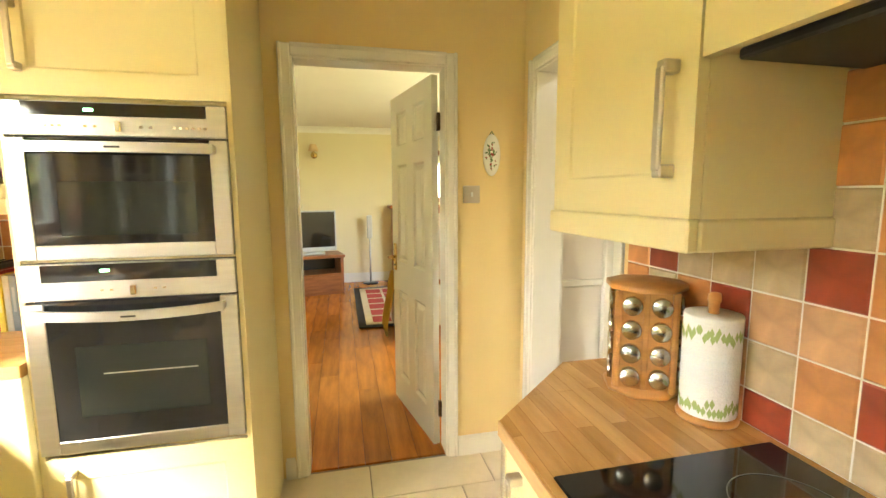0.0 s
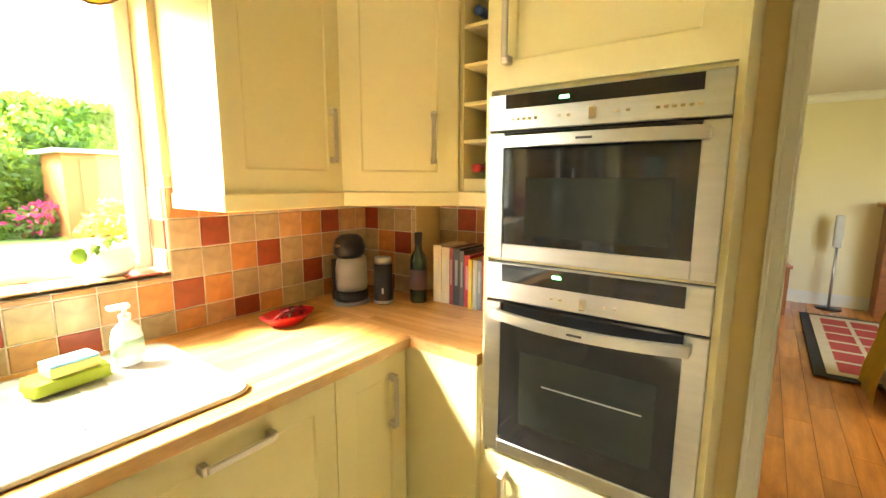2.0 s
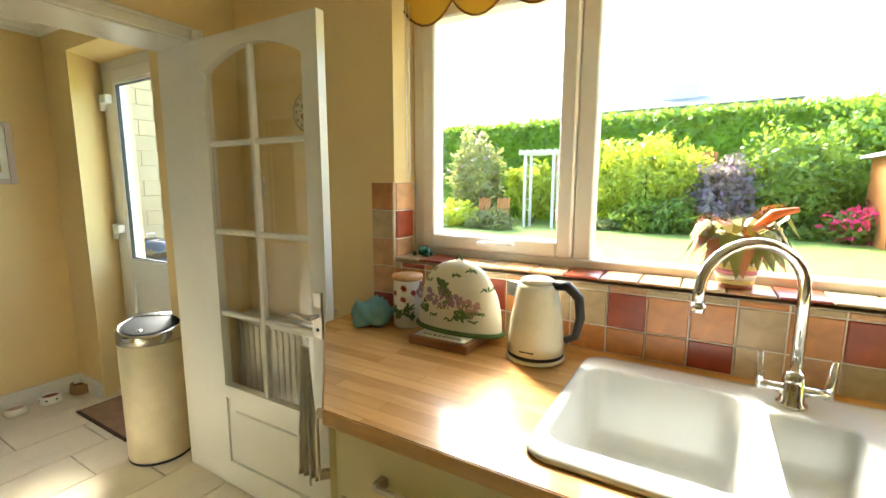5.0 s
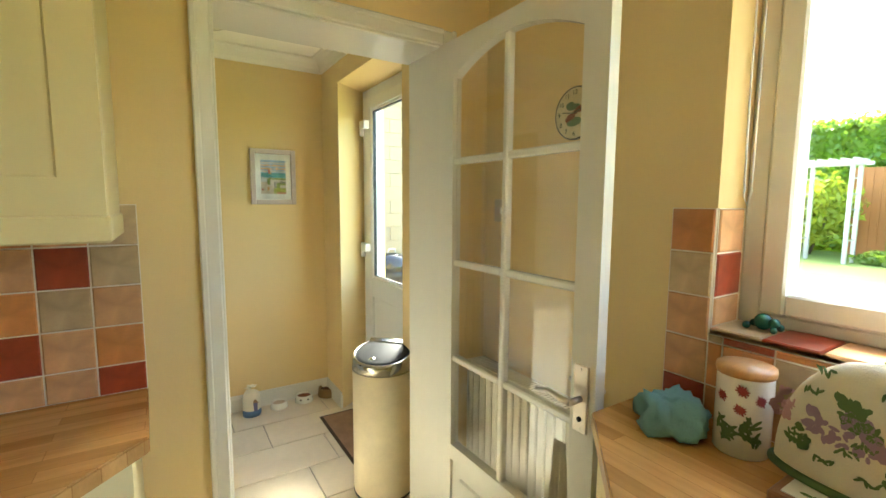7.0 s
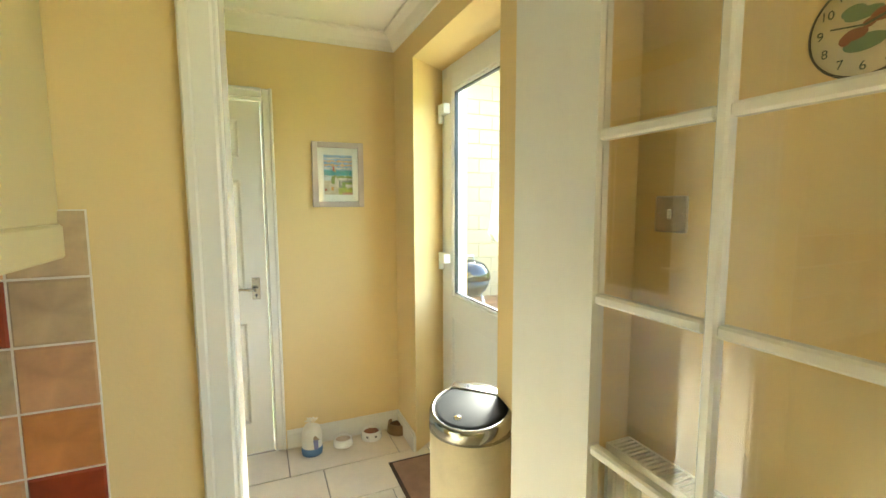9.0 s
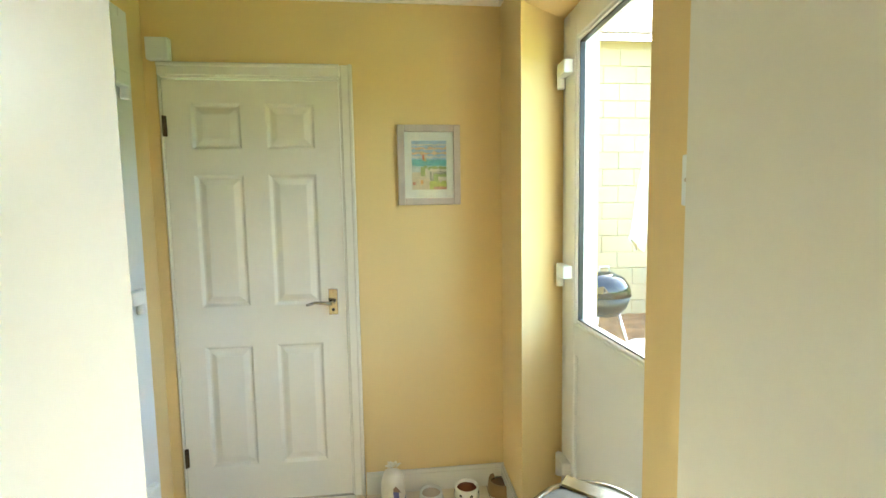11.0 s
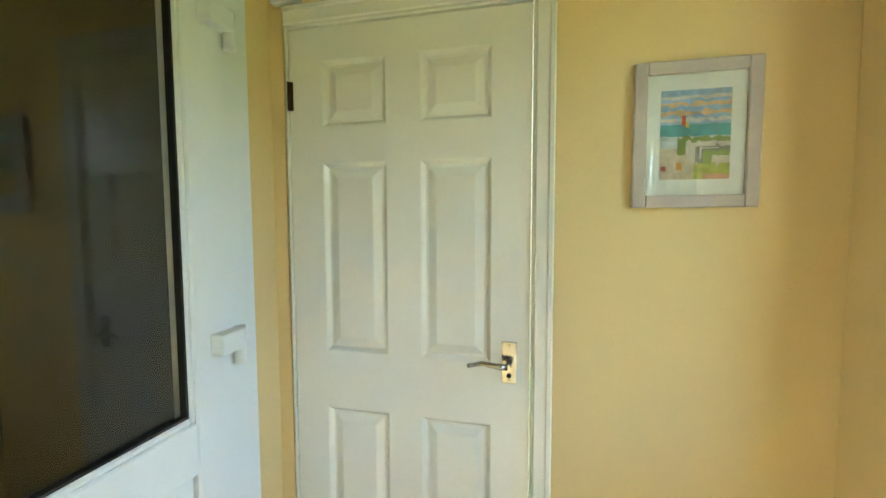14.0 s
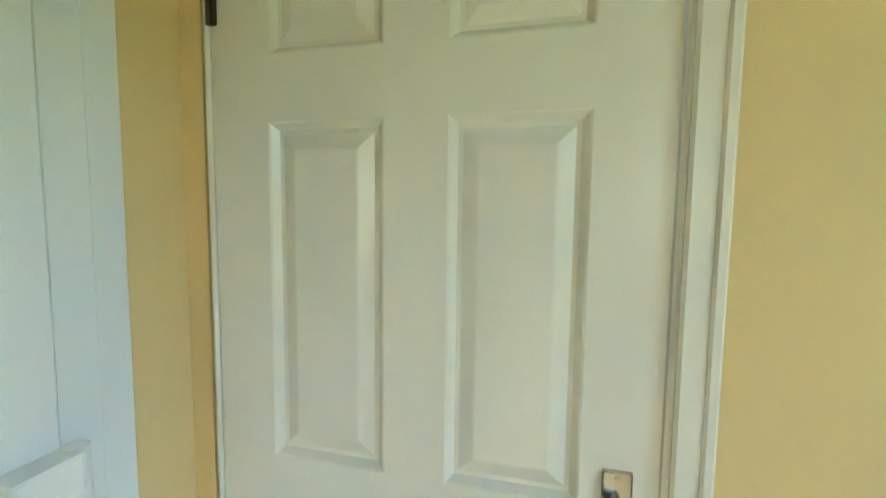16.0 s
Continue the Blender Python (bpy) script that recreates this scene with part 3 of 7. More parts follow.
tagged(part("worktop", prism([(-0.17, -1.155), (-0.18, -0.84), (0.07, -0.57), (0.88, -0.57), (0.88, -0.38), (1.42, -0.38), (1.42, -1.155)][::-1], 0.872, ZT, 0.004), STAVEX), "oak block laminate worktop with a clipped corner, by the doorway", "worktop")

# ---- kitchen units ----
def shaker(m, w, h, unit, handle=None, name="door"):
    """Framed front with a recessed panel; local x 0..w, z 0..h, front face at y = -0.02."""
    s = 0.075 if h > 0.3 else 0.0
    if s and w > 0.25:
        bm = bmesh.new()
        rings = []
        for ins, y in ((0, -0.0198), (0.005, -0.0155), (0.010, -0.015)):
            rings.append([bm.verts.new((x, y, z)) for x, z in ((s + ins, s + ins), (w - s - ins, s + ins), (w - s - ins, h - s - ins), (s + ins, h - s - ins))])
        for p, q in zip(rings, rings[1:]):
            for k in range(4):
                bm.faces.new((p[k], p[(k + 1) % 4], q[(k + 1) % 4], q[k]))
        bm.faces.new(rings[-1])
        front = part(name, moved(bm, m), CREAM, unit)
        for pn, x0, x1, z0, z1 in (("stile", 0.001, s, 0.001, h - 0.001), ("stile", w - s, w - 0.001, 0.001, h - 0.001), ("rail", s, w - s, 0.001, s), ("rail", s, w - s, h - s, h - 0.001)):
            part(pn, moved(box(x0, x1, -0.02, 0, z0, z1), m), CREAM, front)
    else:
        bm = box(0.001, w - 0.001, -0.02, 0, 0.001, h - 0.001, 0.003, 2)
        front = part(name, moved(bm, m), CREAM, unit)
    if handle:
        x, z, way = handle
        L = 0.085
        hb = bmesh.new()
        ends = ((x, z - L), (x, z + L)) if way == "v" else ((x - L, z), (x + L, z))
        for ex, ez in ends:
            box(ex - 0.011, ex + 0.011, -0.05, -0.018, ez - 0.011, ez + 0.011, 0.003, bm=hb)
        if way == "v":
            box(x - 0.009, x + 0.009, -0.054, -0.044, z - L, z + L, 0.003, bm=hb)
        else:
            box(x - L, x + L, -0.054, -0.044, z - 0.009, z + 0.009, 0.003, bm=hb)
        part("handle", moved(hb, m), NICKEL, front, "brushed metal bar handle")
    return front


def unit(name, way, x, y, z, w, h, depth, label, fronts, category="cabinet", plinth=False, pelmet=False, low=0.0):
    """A carcass whose front-left lower corner stands at x, y, z; fronts are (x, z, w, h, handle, name)."""
    m = facing(way, x, y, z)
    u = thing(name, (x, y, 0 if plinth else z), label, category)
    part("body", moved(box(0.0, w, 0.0, depth, 0, h - low), m), CARC, u)
    for fx, fz, fw, fh, hd, fn in fronts:
        shaker(m @ pose(fx, -0.001, fz), fw, fh, u, hd, fn)
    if plinth:
        part("plinth", moved(box(0, w, 0.05, 0.07, -z, 0), m), CREAM, u)
    if pelmet:
        part("pelmet", moved(box(-0.006, w + 0.006, -0.03, -0.006, -0.055, 0.0, 0.004), m), CREAM, u)
        for px in (-0.006, w - 0.014):
            part("pelmet", moved(box(px, px + 0.02, -0.004, depth, -0.055, -0.001, 0.004), m), CREAM, u)
    return u


BZ, BH = 0.15, 0.718
FXW = -0.695
unit("base_cabinet", "E", FXW, 0.089, BZ, 0.435, BH, 0.62, "cream shaker drawer unit with bar handles", [(0.0, 0.545, 0.435, 0.17, (0.2175, 0.085, "h"), "drawer"), (0.0, 0.275, 0.435, 0.268, (0.2175, 0.19, "h"), "drawer"), (0.0, 0, 0.435, 0.273, (0.2175, 0.19, "h"), "drawer")], plinth=True)
unit("base_cabinet", "E", FXW, 0.526, BZ, 0.629, BH, 0.62, "cream shaker sink cabinet under the worktop", [(0, 0, 0.629, 0.715, (0.58, 0.60, "v"), "door")], plinth=True, low=0.2)
unit("base_cabinet", "E", FXW, 1.157, BZ, 0.606, BH, 0.62, "cream front of a built-in dishwasher", [(0, 0, 0.606, 0.715, (0.303, 0.655, "h"), "door")], plinth=True)
unit("base_cabinet", "E", FXW, 1.765, BZ, 0.315, BH, 0.62, "cream corner cabinet with a narrow door", [(0, 0, 0.315, 0.715, (0.235, 0.555, "v"), "door")], plinth=True)
ep = thing("corner_panel", (-0.55, 2.11, 0.15), "cream filler panel between corner cabinet and ovens", "panel")
part("board", box(-0.72, -0.381, 2.0865, 2.125, 0.0, 0.872, 0.003), CREAM, ep)
# angled end of the window run
m = pose(-0.70, 0.045, BZ, 0, 0, 45 + 180)
cu = thing("base_cabinet", (-0.95, -0.1, 0), "cream angled end cabinet under the worktop", "cabinet")
part("body", prism([(-1.35, -0.36), (-1.12, -0.36), (-0.70, 0.055), (-0.70, 0.068), (-1.35, 0.068)], BZ - 0.15, 0.872), CARC, cu)
shaker(pose(-1.098, -0.336, BZ, 0, 0, 45) @ pose(0, -0.002, 0), 0.53, 0.715, cu, (0.47, 0.60, "v"))

# oven housing
block(OVENS)
OX0, OX1, OY = -0.258, 0.366, 1.99
oh = thing("oven_housing", (0.04, OY + 0.3, 0), "tall cream cabinet housing two built-in ovens", "cabinet")
bm = bmesh.new()
box(OX0, OX0 + 0.016, OY, YN, 0, 2.34, bm=bm), box(OX1 - 0.016, OX1, OY, YN, 0, 2.34, bm=bm), box(OX0 + 0.016, OX1 - 0.016, OY + 0.1, YN, 0.1, 0.60, bm=bm), box(OX0 + 0.016, OX1 - 0.016, OY + 0.02, YN, 1.692, 2.34, bm=bm), box(OX0 + 0.016, OX1 - 0.016, OY + 0.005, YN, 1.213, 1.219, bm=bm), box(OX0 + 0.016, OX1 - 0.016, OY + 0.55, YN, 0.6, 1.692, bm=bm)
part("body", bm, CARC, oh)
mo = facing("S", OX0 + 0.014, OY + 0.02, 0)
shaker(mo @ pose(0, 0, 1.70), 0.596, 0.62, oh, (0.055, 0.16, "v"))
shaker(mo @ pose(0, 0, 0.15), 0.596, 0.435, oh, (0.075, 0.30, "v"))
structure("trim", box(OX0, OX1, OY - 0.002, OY + 0.05, 0.0, 0.148), CREAM, "cream plinth board below the oven housing", "plinth")


def oven(z0, h, upper, label):
    """Built-in oven, front at OY, 0.594 wide."""
    o = thing("built_in_oven", (0.04, OY, z0), label, "oven")
    x0, x1 = OX0 + 0.017, OX1 - 0.017
    part("body", box(x0 + 0.02, x1 - 0.02, OY + 0.004, OY + 0.5, z0 + 0.006, z0 + h - 0.006), BLACKP, o)
    p = h - (0.103 if upper else 0.118)
    ctl = part("control_panel", box(x0, x1, OY - 0.016, OY + 0.003, z0 + p + 0.003, z0 + h - 0.003, 0.002), STEEL, o, "brushed steel control panel")
    part("display", box(x0 + 0.055, x1 - 0.055, OY - 0.0185, OY - 0.015, z0 + p + 0.06, z0 + h - 0.006), BLACKG, ctl, "black glass display strip")
    part("clock_digits", box((x0 + x1) / 2 - 0.085, (x0 + x1) / 2 - 0.06, OY - 0.0195, OY - 0.0182, z0 + h - 0.030, z0 + h - 0.022), LED, ctl, "green lit clock digits")
    zc = z0 + p + 0.031
    part("knob", moved(box(-0.009, 0.009, -0.014, 0, -0.016, 0.016, 0.003), pose((x0 + x1) / 2 + 0.002, OY - 0.016, zc)), CHROME, ctl)
    xs = [-0.085, -0.06, 0.06, 0.085] + ([-0.235, -0.218, -0.201, -0.184, -0.167, -0.15, 0.15, 0.167, 0.184, 0.201, 0.218, 0.235] if upper else [])
    for dx in xs:
        part("button", box((x0 + x1) / 2 + dx - 0.005, (x0 + x1) / 2 + dx + 0.005, OY - 0.018, OY - 0.0155, zc - 0.004, zc + 0.004, 0.001), CHROME, ctl)
    dh = p - 0.004
    dr = bmesh.new()
    e = 0.052
    box(x0 + e, x1 - e, OY - 0.018, OY + 0.002, z0 + 0.004, z0 + (0.048 if upper else 0.045), 0.002, bm=dr)
    door = part("oven_door", dr, STEEL, o, "steel framed oven door")
    for a in (x0, x1 - e):
        part("stile", box(a, a + e, OY - 0.018, OY + 0.002, z0 + 0.004, z0 + dh, 0.002), STEEL, door)
    gw = box(x0 + e, x1 - e, OY - 0.014, OY - 0.006, z0 + 0.046, z0 + dh)
    part("door_glass", gw, BLACKG, door, "black door glass")
    part("inner_window", box(x0 + 0.12, x1 - 0.10, OY - 0.0148, OY - 0.0138, z0 + (0.075 if upper else 0.12), z0 + dh - (0.125 if upper else 0.14)), INWIN, door, "grey viewing window")
    if not upper:
        part("shelf_rail", box(x0 + 0.19, x1 - 0.13, OY - 0.0156, OY - 0.0149, z0 + 0.255, z0 + 0.259), STEEL, door)
    hz = z0 + dh - 0.028
    hb = bmesh.new()
    n = 12
    vs = []
    for k in range(n + 1):
        x = x0 + 0.035 + (x1 - x0 - 0.07) * k / n
        bow = 0.02 * (1 - (2 * k / n - 1) ** 2)
        vs.append([hb.verts.new((x, OY + yy - bow * 0.8, hz + zz - (0 if upper else bow * 0.55))) for yy, zz in ((-0.052, -0.014), (-0.052, 0.014), (-0.042, 0.016), (-0.042, -0.016))])
    for p4, q4 in zip(vs, vs[1:]):
        for k in range(4):
            hb.faces.new((p4[k], p4[(k + 1) % 4], q4[(k + 1) % 4], q4[k]))
    hb.faces.new(vs[0]), hb.faces.new(vs[-1][::-1])
    bmesh.ops.recalc_face_normals(hb, faces=hb.faces)
    for xx in (x0 + 0.035, x1 - 0.045):
        box(xx, xx + 0.012, OY - 0.05, OY - 0.012, hz - 0.012, hz + 0.012, 0.002, bm=hb)
    part("handle", hb, STEEL, door, "steel bar handle")
    part("brand_plate", box((x0 + x1) / 2 - 0.02, (x0 + x1) / 2 + 0.02, OY - 0.0685 - 0.0005, OY - 0.0675, hz - 0.003 - (0 if upper else 0.011), hz + 0.003 - (0 if upper else 0.011)), BLACKP, door, "small dark maker's mark")
    return o


LED = mat("green_display_digits", (0.1, 0.8, 0.2), 0.5, bump=0.0, emit=1.5)
INWIN = mat("oven_viewing_window", (0.016, 0.019, 0.017), 0.05, var=0.1, scale=3, bump=0.0)
oven(1.219, 0.468, True, "compact stainless steel built-in oven with black glass door")
oven(0.604, 0.609, False, "stainless steel built-in single oven with black glass door")

block(HERE)

# wall units on the window side
CZ, CH = 1.405, 0.90
unit("wall_cabinet", "E", -1.02, 1.645, CZ, 0.47, CH, 0.33, "cream shaker wall cabinet beside the window", [(0, 0, 0.47, CH, (0.41, 0.20, "v"), "door")], pelmet=True)
cc = thing("wall_cabinet", (-1.1, 2.3, CZ), "cream angled corner wall cabinet", "cabinet")
CX1, CY0, CY1 = -0.678, 2.118, 2.405
part("body", prism([(-1.35, CY0), (-1.02, CY0), (CX1, CY1), (CX1, YNW), (-1.35, YNW)], CZ, CZ + CH), CARC, cc)
mc = pose(-1.018, CY0 - 0.002, CZ, 0, 0, math.degrees(math.atan2(CY1 - CY0, CX1 + 1.02)))
LC = math.hypot(CX1 + 1.02, CY1 - CY0)
shaker(mc @ pose(0.004, -0.003, 0), LC - 0.01, CH, cc, (LC - 0.10, 0.20, "v"))
part("pelmet", moved(box(-0.008, LC + 0.008, -0.03, -0.008, -0.055, 0, 0.004), mc), CREAM, cc)
# wine rack
block(OVENS)
wr = thing("wine_rack", (-0.42, 2.3, CZ), "cream open wine rack of stacked cells", "wine rack")
RX0, RX1, RY = -0.555, -0.261, 2.29
for rx in (RX0, RX1 - 0.018):
    part("side_panel", box(rx, rx + 0.018, RY, YN, CZ, CZ + CH), CARC, wr)
part("back_panel", box(RX0 + 0.018, RX1 - 0.018, YN - 0.03, YN - 0.01, CZ, CZ + CH), CARC, wr)
for k in range(8):
    z = CZ + 0.045 + 0.138 * k if k else CZ
    if z < CZ + CH:
        part("shelf", box(RX0 + 0.018, RX1 - 0.018, RY + 0.002, YN - 0.03, z, z + (0.05 if k == 0 else 0.014), 0.002), CARC, wr)
part("pelmet", box(RX0, RX1, RY - 0.03, RY - 0.008, CZ - 0.055, CZ, 0.004), CREAM, wr)
part("divider", box(-0.425, -0.41, RY + 0.004, YN - 0.03, CZ + 0.05, CZ + CH), CARC, wr)

# hob wall units
block(HOBS)
unit("wall_cabinet", "W", 1.17, 1.478, 1.37, 0.47, 0.90, 0.28, "cream shaker wall cabinet above the spice rack", [(0, 0, 0.47, 0.90, (0.42, 0.165, "v"), "door")], pelmet=True)
hd = thing("extractor_cabinet", (1.3, 0.8, 1.63), "cream cabinet hiding a cooker hood above the hob", "cabinet")
part("body", box(1.172, 1.455, 0.48, 1.006, 1.63, 2.265), CARC, hd)
shaker(facing("W", 1.171, 1.006, 1.62), 0.525, 0.645, hd)
part("hood_underside", box(1.19, 1.44, 0.52, 0.98, 1.612, 1.629, 0.004), BLACKP, hd, "dark hood filter panel")
unit("wall_cabinet", "W", 1.17, 0.478, 1.37, 0.60, 0.90, 0.29, "cream shaker wall cabinet", [(0, 0, 0.60, 0.90, (0.07, 0.27, "v"), "door")], pelmet=True)
unit("base_cabinet", "W", 0.96, 1.26, BZ, 0.70, BH, 0.5, "cream shaker base cabinet under the hob worktop", [(0, 0, 0.70, 0.715, (0.08, 0.60, "v"), "door")], plinth=True)
unit("base_cabinet", "W", 0.96, 0.558, BZ, 0.60, BH, 0.5, "cream shaker base cabinet under the hob worktop", [(0, 0, 0.60, 0.715, (0.08, 0.60, "v"), "door")], plinth=True)
unit("base_cabinet", "W", 0.96, -0.044, BZ, 0.54, BH, 0.5, "cream shaker base cabinet under the hob worktop", [(0, 0, 0.54, 0.715, (0.08, 0.60, "v"), "door")], plinth=True)
ca = thing("base_cabinet", (1.2, 1.4, 0), "cream angled end cabinet under the hob worktop", "cabinet")
part("body", prism([(0.965, 1.262), (1.45, 1.262), (1.45, 1.535), (1.245, 1.535)], 0.0, 0.872), CARC, ca)
shaker(pose(1.242, 1.542, BZ, 0, 0, 180 + math.degrees(math.atan2(0.263, 0.28))) @ pose(0, 0, 0), 0.384, 0.715, ca, (0.33, 0.60, "v"))
# units by the utility doorway
block(HERE)
unit("wall_cabinet", "N", 0.48, -0.866, 1.40, 0.614, 0.88, 0.287, "cream shaker wall cabinet beside the doorway", [(0, 0, 0.614, 0.88, (0.08, 0.27, "v"), "door")], pelmet=True)
unit("base_cabinet", "N", 0.85, -0.60, BZ, 0.76, BH, 0.54, "cream shaker base cabinet by the doorway", [(0, 0, 0.38, 0.715, (0.32, 0.60, "v"), "door"), (0.38, 0, 0.38, 0.715, (0.06, 0.60, "v"), "door")], plinth=True)
cb = thing("base_cabinet", (0, -1, 0), "cream angled end cabinet by the doorway", "cabinet")
part("body", prism([(-0.145, -1.15), (0.085, -1.15), (0.085, -0.602), (-0.145, -0.845)][::1], 0.0, 0.872), CARC, cb)

# ---- sink and tap ----
sk = thing("kitchen_sink", (-0.99, 0.98, ZT), "white composite one-and-a-half bowl sink with drainer", "sink")
SX0, SX1, SY0, SY1 = -1.27, -0.715, 0.505, 1.545
def bowl(bm, x0, x1, y0, y1, zt, zb, taper):
    rr = []
    for ins, z in ((0, zt), (0.004, zt - min(0.008, (zt - zb) * 0.3)), (taper * 0.6, zb + min(0.03, (zt - zb) * 0.4)), (taper, zb + min(0.006, (zt - zb) * 0.1)), (taper + 0.03, zb)):
        ring = []
        r = min(0.05, (x1 - x0) / 2 - taper - 0.035, (y1 - y0) / 2 - taper - 0.035)
        for cx, cy, a0 in ((x1 - ins - r, y1 - ins - r, 0), (x0 + ins + r, y1 - ins - r, 90), (x0 + ins + r, y0 + ins + r, 180), (x1 - ins - r, y0 + ins + r, 270)):
            for k in range(5):
                a = radians(a0 + 22.5 * k)
                ring.append(bm.verts.new((cx + r * math.cos(a), cy + r * math.sin(a), z)))
        rr.append(ring)
    for p, q in zip(rr, rr[1:]):
        for k in range(20):
            bm.faces.new((p[k], q[k], q[(k + 1) % 20], p[(k + 1) % 20])).smooth = True
    bm.faces.new(rr[-1])
    return rr[0]


bm = bmesh.new()
b1 = bowl(bm, -1.185, -0.775, 0.53, 0.885, ZT + 0.014, 0.735, 0.03)
b2 = bowl(bm, -1.13, -0.80, 0.92, 1.075, ZT + 0.014, 0.80, 0.02)
dr = bowl(bm, -1.20, -0.79, 1.115, 1.475, ZT + 0.014, ZT + 0.006, 0.01)
# deck between the bowls: an outer rounded slab filled round the three rims
outer, rings = [], []
for ins, z in ((0.004, ZT + 0.001), (0.0, ZT + 0.008), (0.008, ZT + 0.015), (0.022, ZT + 0.014)):
    ring = []
    r = 0.05
    for cx, cy, a0 in ((SX1 - ins - r, SY1 - ins - r, 0), (SX0 + ins + r, SY1 - ins - r, 90), (SX0 + ins + r, SY0 + ins + r, 180), (SX1 - ins - r, SY0 + ins + r, 270)):
        for k in range(5):
            a = radians(a0 + 22.5 * k)
            ring.append(bm.verts.new((cx + r * math.cos(a), cy + r * math.sin(a), z)))
    rings.append(ring)
for p, q in zip(rings, rings[1:]):
    for k in range(20):
        bm.faces.new((p[k], p[(k + 1) % 20], q[(k + 1) % 20], q[k])).smooth = True
edges = []
for loop in (rings[-1], b1, b2, dr):
    for k in range(len(loop)):
        e = bm.edges.get((loop[k], loop[(k + 1) % len(loop)]))
        edges.append(e or bm.edges.new((loop[k], loop[(k + 1) % len(loop)])))
bmesh.ops.triangle_fill(bm, use_beauty=True, use_dissolve=False, edges=edges)
bmesh.ops.recalc_face_normals(bm, faces=bm.faces)
part("basin", bm, SINKM, sk)
for k in range(5):
    part("drain_rib", box(-1.16, -0.83, 1.15 + 0.058 * k, 1.165 + 0.058 * k, ZT + 0.0065, ZT + 0.010, 0.001), SINKM, sk)
for cx, cy, z in ((-0.985, 0.71, 0.735), (-0.985, 0.99, 0.80)):
    part("drain", lathe([(0.0, 0), (0.04, 0), (0.04, 0.003), (0.03, 0.004), (0.012, 0.002)], (cx, cy, z), 24), CHROME, sk)

tp = thing("kitchen_tap", (-1.19, 0.97, ZT + 0.014), "chrome swan-neck mixer tap with two lever handles", "tap")
tz = ZT + 0.014
part("base", lathe([(0.0, 0), (0.03, 0), (0.03, 0.006), (0.023, 0.012), (0.022, 0.06), (0.019, 0.075), (0.014, 0.08)], (-1.19, 0.97, tz), 24), CHROME, tp)
pts = [(-1.19, 0.97, tz + 0.07), (-1.19, 0.97, tz + 0.26)]
for k in range(1, 13):
    a = math.pi * k / 12
    pts.append((-1.19 + 0.052 * (1 - math.cos(a)), 0.97 - 0.098 * (1 - math.cos(a)), tz + 0.26 + 0.105 * math.sin(a)))
pts.append((pts[-1][0], pts[-1][1], tz + 0.225))
part("spout", tube(pts, 0.0125, 16), CHROME, tp)
part("nozzle", tube([(pts[-1][0], pts[-1][1], tz + 0.23), (pts[-1][0], pts[-1][1], tz + 0.212)], 0.0145, 16), CHROME, tp)
for s in (-1, 1):
    hb = tube([(-1.19, 0.97, tz + 0.035), (-1.19, 0.97 + s * 0.062, tz + 0.038)], 0.012, 14)
    join(hb, tube([(-1.19, 0.97 + s * 0.06, tz + 0.026), (-1.19, 0.97 + s * 0.061, tz + 0.05), (-1.188, 0.97 + s * 0.066, tz + 0.115)], [0.011, 0.0085, 0.006], 12))
    part("lever", hb, CHROME, tp)

# ceramic hob
block(HOBS)
hob = thing("ceramic_hob", (1.15, 0.75, ZT), "black glass ceramic hob set in the worktop", "hob")
part("glass", box(0.95, 1.425, 0.46, 1.065, ZT, ZT + 0.007, 0.003), BLACKG, hob)
for cx, cy, r in ((1.04, 0.90, 0.075), (1.28, 0.90, 0.09), (1.04, 0.62, 0.09), (1.28, 0.62, 0.075)):
    rb = lathe([(r - 0.002, 0), (r, 0), (r, 0.0006), (r - 0.002, 0.0006)], (cx, cy, ZT + 0.007), 40)
    part("zone_ring", rb, OVENIN, hob)

block(OVENS)

# ---- living room and hall beyond the doorways ----
CREAMW = mat("living_wall_paint", (0.78, 0.68, 0.44), 0.8, var=0.02, scale=1.5, grain=120, bump=0.06, spec=0.25)
structure("floor_living", box(-0.9, 3.2, YN + 0.02, 8.0, -0.06, -0.009), mat("floor_underlay", (0.12, 0.05, 0.02), 0.8), "bed under the glossy oak plank floor of the living room", "floor")
YL = 7.6
lw = bmesh.new()
box(-0.9, 3.2, YL, YL + 0.1, -0.1, 2.6, bm=lw)
structure("wall_living_north", lw, CREAMW, "pale cream painted living room wall", "wall")
# the east opening is added, unseen, to hold the fill lamp
structure("wall_living_east", wall("x", 3.1, 3.2, YN + 0.12, YL, -0.1, 2.6, [(3.4, 5.4, 0.8, 2.1)]), CREAMW, "pale cream living room wall with an added unseen opening", "wall")
structure("wall_living_west", wall("x", -1.0, -0.9, YN + 0.12, YL + 0.1, -0.1, 2.6), CREAMW, "pale cream living room wall", "wall")
structure("ceiling_living", box(-0.9, 3.1, YN + 0.12, YL, 2.42, 2.6), CEIL, "cream painted plaster ceiling", "ceiling")
coving("coving_living", [(-0.9, YN + 0.12, 2.42), (3.1, YN + 0.12, 2.42), (3.1, YL, 2.42), (-0.9, YL, 2.42)])
baseboard("baseboard", -0.9, 3.1, YL - 0.016, YL, 0.15)
